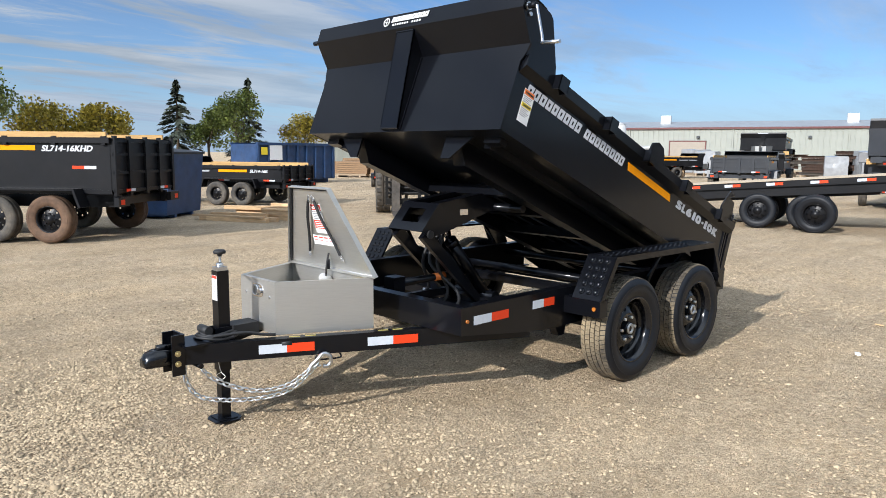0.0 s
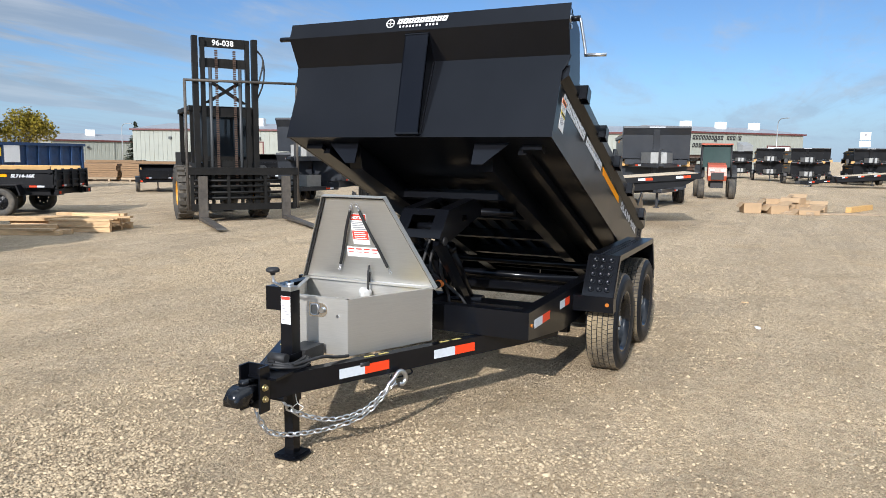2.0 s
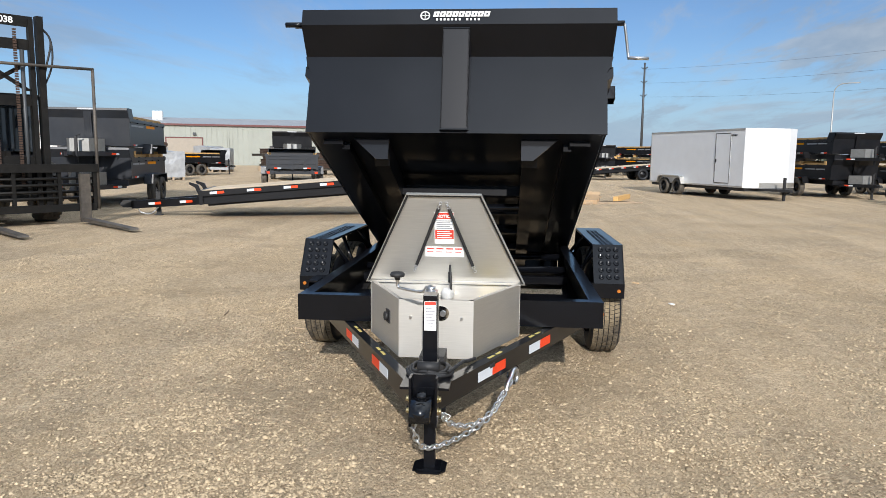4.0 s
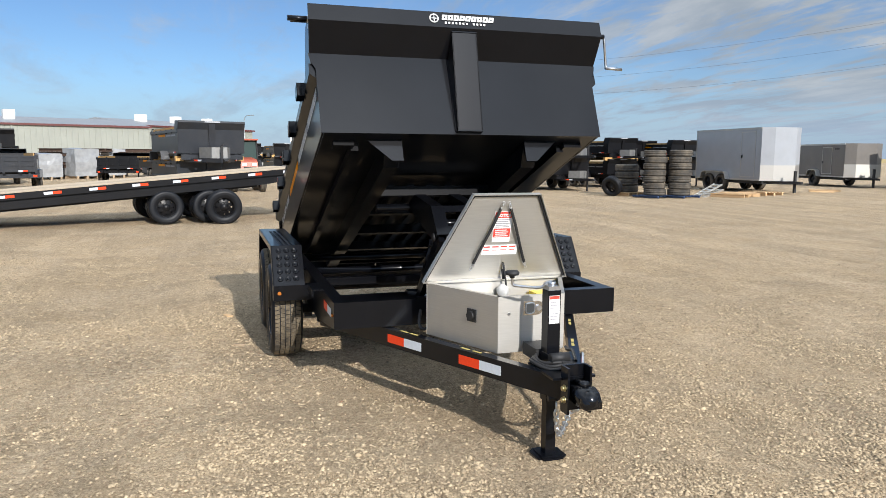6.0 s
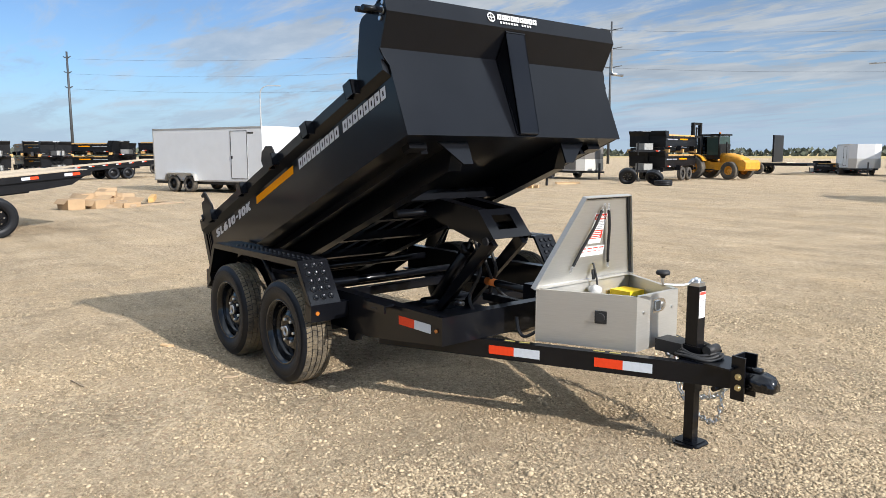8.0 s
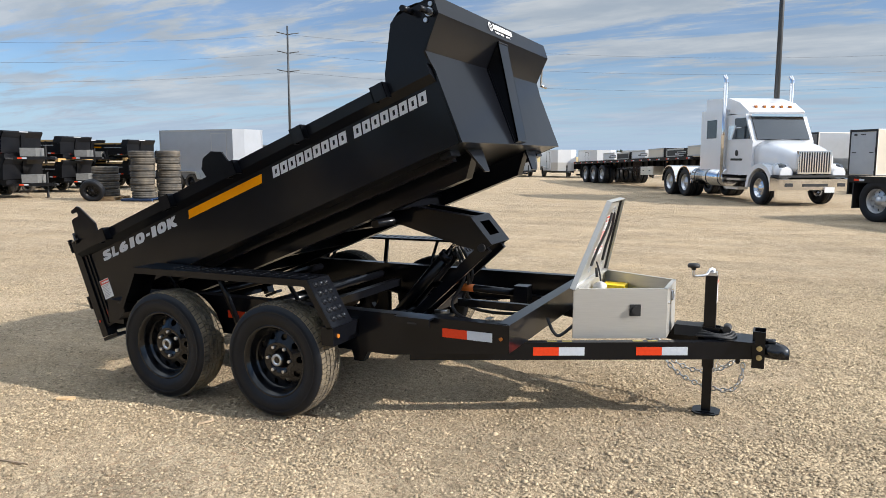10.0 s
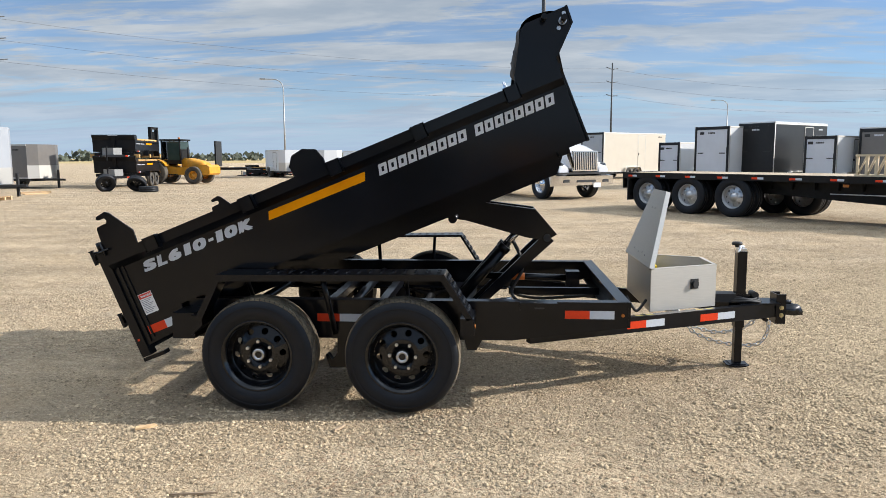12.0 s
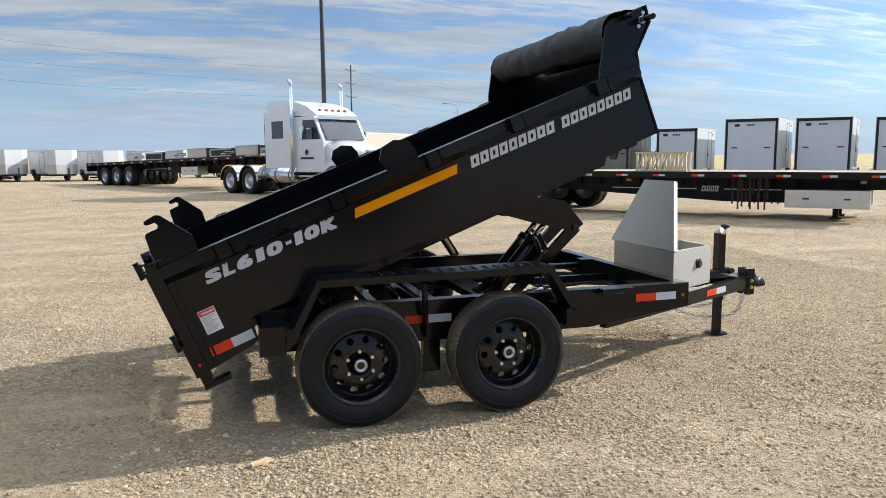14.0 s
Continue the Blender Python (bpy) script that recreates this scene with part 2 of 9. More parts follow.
M["tractor_red"] = surface("tractor_orange_red", (0.42, 0.07, 0.03), 0.4, 0, 0.12, 4, dust=0.12)
M["worn_steel"] = surface("worn_dark_steel", (0.07, 0.062, 0.055), 0.6, 0.3, 0.35, 8, 0.1, 40, dust=0.2)
M["pole"] = surface("galvanised_pole", (0.35, 0.36, 0.36), 0.5, 0.4, 0.1, 3)
M["pole_dark"] = surface("dark_pole", (0.05, 0.055, 0.06), 0.5, 0.2, 0.15, 3)
M["card"] = surface("cardboard", (0.38, 0.26, 0.15), 0.85, 0, 0.1, 4)
M["wrap"] = surface("stretch_film", (0.3, 0.31, 0.32), 0.3, 0, 0.2, 4, 0.3, 12)
M["cab_pane"] = surface("green_cab_glass", (0.035, 0.055, 0.048), 0.02, 0, 0.1, 2, spec=0.25)
M["pale_pine"] = surface("pale_dry_pine", (0.6, 0.5, 0.34), 0.75, 0, 0.15, 5, 0.2, 40, streak=(1, 8, 8))
M["bag"] = surface("white_plastic_bag", (0.5, 0.5, 0.49), 0.4, 0, 0.08, 20, 0.4, 30)
M["pad_yellow"] = surface("yellow_plastic", (0.85, 0.6, 0.02), 0.4, 0, 0.05, 10)
M["bark"] = surface("bark", (0.1, 0.075, 0.05), 0.9, 0, 0.3, 8, 0.4, 20)
M["leaf_green"] = surface("green_leaves", (0.13, 0.165, 0.04), 0.6, 0, 0.3, 0.6, island=0.5)
M["leaf_yellow"] = surface("autumn_leaves", (0.28, 0.23, 0.03), 0.6, 0, 0.3, 0.5, island=0.5)
M["needles"] = surface("spruce_needles", (0.06, 0.072, 0.05), 0.7, 0, 0.3, 0.6, island=0.5)


# ---- mesh tools ----
def bx(bm, x0, x1, y0, y1, z0, z1, m=None):
    vs = [bm.verts.new((x, y, z)) for x in (x0, x1) for y in (y0, y1) for z in (z0, z1)]
    for f in ((0, 1, 3, 2), (4, 6, 7, 5), (0, 4, 5, 1), (2, 3, 7, 6), (0, 2, 6, 4), (1, 5, 7, 3)):
        bm.faces.new([vs[i] for i in f])
    if m is not None:
        for v in vs:
            v.co = m @ v.co
    return vs


def prism(bm, pts, axis, a, b, m=None):
    """A polygon in the plane across axis, run from a to b. y: points are (x, z); x: (y, z); z: (x, y)."""
    def at(p, q):
        return {"y": (p[0], q, p[1]), "x": (q, p[0], p[1]), "z": (p[0], p[1], q)}[axis]
    lo, hi = [bm.verts.new(at(p, a)) for p in pts], [bm.verts.new(at(p, b)) for p in pts]
    bm.faces.new(lo), bm.faces.new(hi[::-1])
    n = len(pts)
    for i in range(n):
        bm.faces.new((lo[i], lo[(i + 1) % n], hi[(i + 1) % n], hi[i]))
    if m is not None:
        for v in lo + hi:
            v.co = m @ v.co


def rod(bm, p, q, r, seg=10, r2=None, caps=True):
    p, q = Vector(p), Vector(q)
    d = (q - p).normalized()
    u = d.orthogonal().normalized()
    w = d.cross(u)
    r2 = r if r2 is None else r2
    A = [bm.verts.new(p + (u * math.cos(k * math.tau / seg) + w * math.sin(k * math.tau / seg)) * r) for k in range(seg)]
    B = [bm.verts.new(q + (u * math.cos(k * math.tau / seg) + w * math.sin(k * math.tau / seg)) * r2) for k in range(seg)]
    for k in range(seg):
        f = bm.faces.new((A[k], A[(k + 1) % seg], B[(k + 1) % seg], B[k]))
        f.smooth = True
    if caps:
        bm.faces.new(A[::-1]), bm.faces.new(B)


def hose(bm, pts, r, seg=8):
    """A smooth round tube through points."""
    P = [Vector(p) for p in pts]
    C = []
    for i in range(len(P) - 1):
        a, b, c, d = P[max(i - 1, 0)], P[i], P[i + 1], P[min(i + 2, len(P) - 1)]
        for k in range(6):
            t = k / 6
            C.append(0.5 * ((2 * b) + (c - a) * t + (2 * a - 5 * b + 4 * c - d) * t * t + (3 * b - a - 3 * c + d) * t ** 3))
    C.append(P[-1])
    prev, u = None, None
    for i, c in enumerate(C):
        d = (C[min(i + 1, len(C) - 1)] - C[max(i - 1, 0)]).normalized()
        u = d.orthogonal().normalized() if u is None else (u - d * u.dot(d)).normalized()
        w = d.cross(u)
        ring = [bm.verts.new(c + (u * math.cos(k * math.tau / seg) + w * math.sin(k * math.tau / seg)) * r) for k in range(seg)]
        if prev:
            for k in range(seg):
                f = bm.faces.new((prev[k], prev[(k + 1) % seg], ring[(k + 1) % seg], ring[k]))
                f.smooth = True
        prev = ring


def lathe(bm, prof, seg=36, m=None, sharp=()):
    """A profile of (radius, offset) turned about the y axis."""
    rings = []
    for r, h in prof:
        rings.append([bm.verts.new((r * math.cos(k * math.tau / seg), h, r * math.sin(k * math.tau / seg))) for k in range(seg)])
    for i, (a, b) in enumerate(zip(rings, rings[1:])):
        for k in range(seg):
            f = bm.faces.new((a[k], b[k], b[(k + 1) % seg], a[(k + 1) % seg]))
            f.smooth = i not in sharp
    if m is not None:
        for ring in rings:
            for v in ring:
                v.co = m @ v.co
    return rings


def bevel(bm, w=0.004, seg=1):
    bmesh.ops.bevel(bm, geom=[e for e in bm.edges if len(e.link_faces) == 2 and e.calc_face_angle(0) > 0.6],
                    offset=w, segments=seg, affect="EDGES", clamp_overlap=True)


def part(name, bm, material, parent, label="", m=None, fix=True):
    if m is not None:
        bm.transform(m)
    if fix:
        bmesh.ops.recalc_face_normals(bm, faces=bm.faces)
    me = bpy.data.meshes.new(name)
    bm.to_mesh(me)
    bm.free()
    me.materials.append(material)
    ob = new(name, me)
    ob.parent = parent
    if label:
        tagged(ob, label)
    return ob


def box_part(name, material, parent, dims, label="", m=None, bev=0.0):
    bm = bmesh.new()
    bx(bm, *dims)
    if bev:
        bevel(bm, bev)
    return part(name, bm, material, parent, label, m)


def thing(name, label, category, group=""):
    return tagged(new(name), label, category, group)


def lettering(words, size, bold, m, name, material, parent, shear=0.25, wide=1.0, fat=0.0):
    """Words as thin raised lettering in the xy plane of m, from its origin to the right."""
    cu = bpy.data.curves.new(name, "FONT")
    cu.body, cu.size, cu.offset, cu.extrude, cu.shear, cu.space_character = words, size, bold, 0.0005 if fat else 0.0015, shear, 1.0 + fat * 0.9 / size
    cu.resolution_u = 4
    ob = bpy.data.objects.new(name, cu)
    scene.collection.objects.link(ob)
    me = bpy.data.meshes.new_from_object(ob)
    bpy.data.objects.remove(ob)
    me.transform(Matrix.Diagonal((wide, 1, 1, 1)))
    if fat:
        bm = bmesh.new()
        for k, (o, q) in enumerate(((0, 0), (1, 0.3), (-1, -0.3), (0.5, -0.4), (-0.5, 0.4))):
            a = len(bm.verts)
            bm.from_mesh(me)
            bm.verts.ensure_lookup_table()
            for v in bm.verts[a:]:
                v.co += Vector((o * fat, q * fat, 0.00025 * k))
        bm.to_mesh(me), bm.free()
    me.transform(m)
    me.materials.clear()
    me.materials.append(material)
    o = new(name, me)
    o.parent = parent
    return o


def fitted(words, spans, length, height, m, name, material, parent, slant=0.25):
    """Heavy slanted lettering: each sign is drawn out to its own span of the length."""
    bm = bmesh.new()
    for ch, (a, b) in zip(words, spans):
        cu = bpy.data.curves.new(name, "FONT")
        cu.body, cu.size, cu.resolution_u = ch, 1.0, 5
        ob = bpy.data.objects.new(name, cu)
        scene.collection.objects.link(ob)
        me = bpy.data.meshes.new_from_object(ob)
        bpy.data.objects.remove(ob)
        xs, ys = [v.co.x for v in me.vertices], [v.co.y for v in me.vertices]
        x0, x1, y0, y1 = min(xs), max(xs), min(ys), max(ys)
        dash = ch == "-"
        fx, fy = (0.0, 0.0) if dash else (height * (0.07 if ch == "1" else 0.14), height * 0.07)
        lo, hi = (height * 0.36, height * 0.62) if dash else (0.0, height)
        w = (b - a) * length
        for k, (p, q) in enumerate(((0, 0), (1, 1), (-1, -1), (1, -1), (-1, 1), (0.5, 0), (-0.5, 0))):
            n = len(bm.verts)
            bm.from_mesh(me)
            bm.verts.ensure_lookup_table()
            for v in bm.verts[n:]:
                x = a * length + fx + (v.co.x - x0) / (x1 - x0) * (w - 2 * fx) + p * fx
                y = lo + fy + (v.co.y - y0) / (y1 - y0) * (hi - lo - 2 * fy) + q * fy
                v.co = Vector((x + y * slant, y, 0.0006 + 0.0002 * k))
    return part(name, bm, material, parent, "", m, False)


def blocks(bm, widths, x0, y0, h, gap, m, skew=0.25, t=0.0015, solid=False):
    """A row of slanted plain shapes for a trade mark: hollow frames, or solid bars where they are small."""
    x = x0
    for w in widths:
        if w > 0:
            e = min(w, h) * 0.35
            ring = [[bm.verts.new(m @ Vector((x + u + v * skew, y0 + v, z))) for u, v in
                     ((q, q), (w - q, q), (w - q, h - q), (q, h - q))] for q in ((0.0,) if solid else (0.0, e)) for z in (0.0, t)]
            for k in range(4):
                n = (k + 1) % 4
                bm.faces.new((ring[0][k], ring[0][n], ring[1][n], ring[1][k]))
                if not solid:
                    bm.faces.new((ring[1][k], ring[1][n], ring[3][n], ring[3][k]))
                    bm.faces.new((ring[3][k], ring[3][n], ring[2][n], ring[2][k]))
            if solid:
                bm.faces.new(ring[1])
        x += abs(w) + gap
    return x


def wall_frame(p, xdir, ydir):
    """Pose with local x along xdir, local y along ydir, z out of the face."""
    x, y = Vector(xdir).normalized(), Vector(ydir).normalized()
    z = x.cross(y)
    return Matrix(((x.x, y.x, z.x, p[0]), (x.y, y.y, z.y, p[1]), (x.z, y.z, z.z, p[2]), (0, 0, 0, 1)))


# ---- the ground ----
def gravel_material():
    mt = bpy.data.materials.new("compacted_gravel")
    mt.use_nodes = True
    nt = mt.node_tree
    N, L = nt.nodes, nt.links
    p = N["Principled BSDF"]
    p.inputs["Roughness"].default_value = 0.93
    p.inputs["Specular IOR Level"].default_value = 0.25
    tc = N.new("ShaderNodeTexCoord")

    def noise_at(scale, detail, rough=0.6, vec=None, dist=0.0):
        n = N.new("ShaderNodeTexNoise")
        n.inputs["Scale"].default_value, n.inputs["Detail"].default_value = scale, detail
        n.inputs["Roughness"].default_value, n.inputs["Distortion"].default_value = rough, dist
        L.new(vec or tc.outputs["Object"], n.inputs["Vector"])
        return n.outputs[0]

    def mixc(f, a, b):
        n = N.new("ShaderNodeMix")
        n.data_type = "RGBA"
        if isinstance(f, float):
            n.inputs[0].default_value = f
        else:
            L.new(f, n.inputs[0])
        for i, v in ((6, a), (7, b)):
            if isinstance(v, tuple):
                n.inputs[i].default_value = (*v, 1)
            else:
                L.new(v, n.inputs[i])
        return n.outputs[2]

    def rng(v, a, b, c=0.0, d=1.0):
        n = N.new("ShaderNodeMapRange")
        for i, k in enumerate((a, b, c, d)):
            n.inputs[i + 1].default_value = k
        L.new(v, n.inputs[0])
        return n.outputs[0]
    vor = N.new("ShaderNodeTexVoronoi")
    vor.inputs["Scale"].default_value = 42
    L.new(tc.outputs["Object"], vor.inputs["Vector"])
    sep = N.new("ShaderNodeSeparateColor")
    L.new(vor.outputs["Color"], sep.inputs[0])
    stone = mixc(sep.outputs[0], (0.36, 0.27, 0.175), (0.7, 0.56, 0.38))
    stone = mixc(rng(sep.outputs[1], 0.8, 0.95), stone, (0.45, 0.31, 0.2))
    dirt = mixc(rng(noise_at(3.0, 8, 0.7), 0.35, 0.65), (0.58, 0.4, 0.22), (0.67, 0.495, 0.295))
    fine = mixc(rng(noise_at(160, 3), 0.3, 0.7), dirt, (0.33, 0.25, 0.16))
    fine = mixc(0.5, dirt, fine)
    vor2 = N.new("ShaderNodeTexVoronoi")
    vor2.inputs["Scale"].default_value = 105
    L.new(tc.outputs["Object"], vor2.inputs["Vector"])
    sep2 = N.new("ShaderNodeSeparateColor")
    L.new(vor2.outputs["Color"], sep2.inputs[0])
    grit = mixc(sep2.outputs[0], (0.22, 0.165, 0.105), (0.7, 0.56, 0.39))
    fine = mixc(rng(noise_at(1.1, 7, 0.7), 0.35, 0.65, 0.35, 0.85), fine, grit)
    patch = rng(noise_at(0.35, 6, 0.65, dist=0.4), 0.42, 0.62, 0.05, 0.75)
    col = mixc(patch, fine, stone)
    # wheel tracks and smoother lanes
    mp = N.new("ShaderNodeMapping")
    mp.inputs["Rotation"].default_value = (0, 0, 0.5)
    mp.inputs["Scale"].default_value = (0.12, 1.6, 1)
    L.new(tc.outputs["Object"], mp.inputs[0])
    lanes = rng(noise_at(1.0, 5, 0.6, mp.outputs[0], 0.6), 0.4, 0.65, 0.88, 1.06)
    sc = N.new("ShaderNodeVectorMath")
    sc.operation = "SCALE"
    L.new(col, sc.inputs[0])
    mottle = N.new("ShaderNodeMath")
    mottle.operation = "MULTIPLY"
    L.new(lanes, mottle.inputs[0])
    L.new(rng(noise_at(11.0, 9, 0.85), 0.3, 0.7, 0.74, 1.22), mottle.inputs[1])
    L.new(mottle.outputs[0], sc.inputs["Scale"])
    L.new(sc.outputs[0], p.inputs["Base Color"])
    h = N.new("ShaderNodeMath")
    h.operation = "MULTIPLY"
    L.new(rng(vor.outputs["Distance"], 0.0, 0.6, 1.0, 0.0), h.inputs[0])
    L.new(patch, h.inputs[1])
    h2 = N.new("ShaderNodeMath")
    h2.operation = "ADD"
    L.new(h.outputs[0], h2.inputs[0])
    L.new(noise_at(52, 7, 0.75), h2.inputs[1])
    grain = N.new("ShaderNodeMath")
    grain.operation = "MULTIPLY_ADD"
    L.new(rng(vor2.outputs["Distance"], 0.0, 0.6, 1.0, 0.0), grain.inputs[0])
    grain.inputs[1].default_value = 0.3
    L.new(h2.outputs[0], grain.inputs[2])
    h3 = N.new("ShaderNodeMath")
    h3.operation = "MULTIPLY_ADD"
    L.new(noise_at(8.0, 6, 0.7, dist=0.3), h3.inputs[0])
    h3.inputs[1].default_value = 3.0
    L.new(grain.outputs[0], h3.inputs[2])
    h4 = N.new("ShaderNodeMath")
    h4.operation = "MULTIPLY_ADD"
    L.new(noise_at(1.0, 5, 0.65, mp.outputs[0], 0.6), h4.inputs[0])
    h4.inputs[1].default_value = 3.0
    L.new(h3.outputs[0], h4.inputs[2])
    b = N.new("ShaderNodeBump")
    b.inputs["Strength"].default_value, b.inputs["Distance"].default_value = 1.0, 0.035
    L.new(h4.outputs[0], b.inputs["Height"])
    L.new(rng(noise_at(0.8, 6, 0.7, dist=0.5), 0.38, 0.62, 0.65, 1.0), b.inputs["Strength"])
    L.new(b.outputs[0], p.inputs["Normal"])
    return mt


M["gravel"] = gravel_material()
M["stone"] = surface("pebbles", (0.43, 0.335, 0.22), 0.95, 0, 0.2, 30, 0.0, 80, island=0.42, spec=0.05)
M["field"] = surface("dry_stubble_field", (0.42, 0.31, 0.13), 0.95, 0, 0.25, 0.15, streak=(1, 6, 1))


def lift_of(x, y):
    """The yard rises gently towards the north-west."""
    k = min(1.0, max(0.0, (y - 9) / 11))
    return k * (0.08 + min(0.12, 0.012 * max(0.0, -x - 8)))


def ground_height(x, y):
    near = min(1.0, max(0.0, (14 - max(abs(x), abs(y))) / 5))
    h = lift_of(x, y)
    if near > 0:
        rough = min(1.0, max(0.25, 0.6 + 1.3 * noise.noise((x * 0.45, y * 0.45, 7))))
        ridge = abs(noise.noise((x * 0.7 + y * 0.5, y * 2.6 - x * 1.9, 5)))
        h += near * (0.013 * noise.noise((x * 1.3, y * 1.3, 0)) + 0.012 * (0.3 - ridge)
                     + rough * (0.012 * noise.noise((x * 5, y * 5, 3)) + 0.011 * noise.noise((x * 10, y * 10, 9))))
    return h


def ground():
    a = [i * 0.045 for i in range(0, 185)]
    s = 0.045
    while a[-1] < 3000:
        s *= 1.22
        a.append(a[-1] + s)
    c = [-v for v in a[:0:-1]] + a
    n = len(c)
    vs = [(x, y, ground_height(x, y) - 0.004) for y in c for x in c]
    fs = [(j * n + i, j * n + i + 1, (j + 1) * n + i + 1, (j + 1) * n + i) for j in range(n - 1) for i in range(n - 1)]
    me = bpy.data.meshes.new("ground")
    me.from_pydata(vs, [], fs)
    me.polygons.foreach_set("use_smooth", [True] * len(fs))
    me.materials.append(M["gravel"])
    tagged(new("ground", me), "beige compacted gravel yard with loose stones and wheel tracks", "ground", kind="structure")


def pebbles():
    """Loose stones in drifts: larger rounded ones and a crowd of small chips."""
    rs = np.random.RandomState(5)
    ico = np.array([(1, 0, 0), (0, 1, 0), (-1, 0, 0), (0, -1, 0), (0, 0, 1), (0.5, 0.5, 0.75), (-0.5, 0.4, 0.7), (0, -0.6, 0.75)])
    tri = np.array([(0, 1, 5), (1, 6, 5), (1, 2, 6), (2, 7, 6), (2, 3, 7), (3, 0, 7), (0, 5, 7), (4, 5, 6), (4, 6, 7), (4, 7, 5)])
    chip = np.array([(1, 0, 0), (0, 1, 0), (-1, 0, 0), (0, -1, 0), (0.2, 0.15, 0.95)])
    chip_tri = np.array([(0, 1, 4), (1, 2, 4), (2, 3, 4), (3, 0, 4)])
    fields = [(q, rs.rand(64, 64)) for q in (1.9, 0.6, 0.22)]

    def drift(x, y):
        total = 0.0
        for q, g in fields:
            u, v = (x + 20) / q, (y + 20) / q
            i, k = np.floor(u).astype(int), np.floor(v).astype(int)
            a, b = u - i, v - k
            a, b = a * a * (3 - 2 * a), b * b * (3 - 2 * b)
            i0, i1, k0, k1 = i % 64, (i + 1) % 64, k % 64, (k + 1) % 64
            w = {1.9: 0.65, 0.6: 0.7, 0.22: 0.5}[q]
            total = total + w * ((g[i0, k0] * (1 - a) + g[i1, k0] * a) * (1 - b) + (g[i0, k1] * (1 - a) + g[i1, k1] * a) * b)
        return total / 1.85

    def scatter(count, shape, faces, sizes, lo, hi):
        n = count * 11
        x, y = rs.uniform(-9.0, 6.8, n), rs.uniform(-6.5, 8.0, n)
        # thickest round the tongue, thin and sandy elsewhere
        heap = np.exp(-((x - 4.5) / 2.0) ** 2 - ((y - 1.6) / 4.2) ** 2) + 0.7 * np.exp(-((x - 0.6) / 2.4) ** 2 - ((y + 1.9) / 0.6) ** 2)
        heap += 0.25 * np.exp(-((x - 3.0) / 1.6) ** 2 - ((y + 0.6) / 0.9) ** 2)
        d = np.clip((drift(x, y) + 0.1 * np.clip(heap, 0, 1) - lo) / (hi - lo), 0.12, 1) * (0.2 + 0.8 * np.clip(heap, 0, 1))
        d *= np.clip((x + 9.0) / 4, 0, 1) * np.clip((8.0 - y) / 4.5, 0, 1)
        keep = np.flatnonzero(rs.rand(n) < d)[:count]
        x, y = x[keep], y[keep]
        c = len(x)
        s = sizes(c)
        z = np.array([ground_height(a, b) for a, b in zip(x, y)])
        k = shape[None] * (s[:, None] * rs.uniform(0.7, 1.3, (c, 3)) * np.array((1, 1, 0.62)))[:, None] * rs.uniform(0.75, 1.2, (c, len(shape), 1))
        t = rs.uniform(0, 6.28, c)
        co, si = np.cos(t)[:, None], np.sin(t)[:, None]
        v = np.stack((k[:, :, 0] * co - k[:, :, 1] * si + x[:, None], k[:, :, 0] * si + k[:, :, 1] * co + y[:, None], k[:, :, 2] + (z - s * 0.12)[:, None]), -1)
        f = faces[None] + (np.arange(c) * len(shape))[:, None, None]
        return v.reshape(-1, 3), f.reshape(-1, 3)
    V1, F1 = scatter(75000, ico, tri, lambda c: 0.005 + 0.0095 * rs.rand(c) ** 2.2 + np.where(rs.rand(c) < 0.03, 0.012 * rs.rand(c), 0), 0.44, 0.8)
    V2, F2_ = scatter(210000, chip, chip_tri, lambda c: 0.0042 + 0.0085 * rs.rand(c) ** 1.7, 0.42, 0.8)
    V, F = np.concatenate((V1, V2)), np.concatenate((F1, F2_ + len(V1)))
    me = bpy.data.meshes.new("gravel_stones")
    me.vertices.add(len(V)), me.loops.add(len(F) * 3), me.polygons.add(len(F))
    me.vertices.foreach_set("co", V.ravel())
    me.loops.foreach_set("vertex_index", F.ravel())
    me.polygons.foreach_set("loop_start", np.arange(len(F)) * 3)
    me.update(calc_edges=True)
    me.materials.append(M["stone"])
    tagged(new("gravel_stones", me), "loose grey and tan gravel stones on the yard", "gravel", kind="stuff")


ground()
pebbles()


# ---- wheels ----
def tyre_mesh(R, W, rim_r, seg=48):
    """The tyre about the y axis, outside towards -y."""
    bm = bmesh.new()
    h = W / 2
    lathe(bm, [(rim_r, -h * 0.72), (rim_r + 0.012, -h * 0.9), (rim_r + (R - rim_r) * 0.45, -h), (R - 0.045, -h * 0.97),
               (R - 0.022, -h * 0.9), (R - 0.012, -h * 0.8)], seg)
    lathe(bm, [(R - 0.012, h * 0.8), (R - 0.022, h * 0.9), (R - 0.045, h * 0.97), (rim_r + (R - rim_r) * 0.45, h),
               (rim_r + 0.012, h * 0.9), (rim_r, h * 0.72)], seg)
    lathe(bm, [(rim_r + (R - rim_r) * 0.62, -h - 0.001), (rim_r + (R - rim_r) * 0.66, -h * 1.03), (rim_r + (R - rim_r) * 0.7, -h - 0.001)], seg)
    return bm


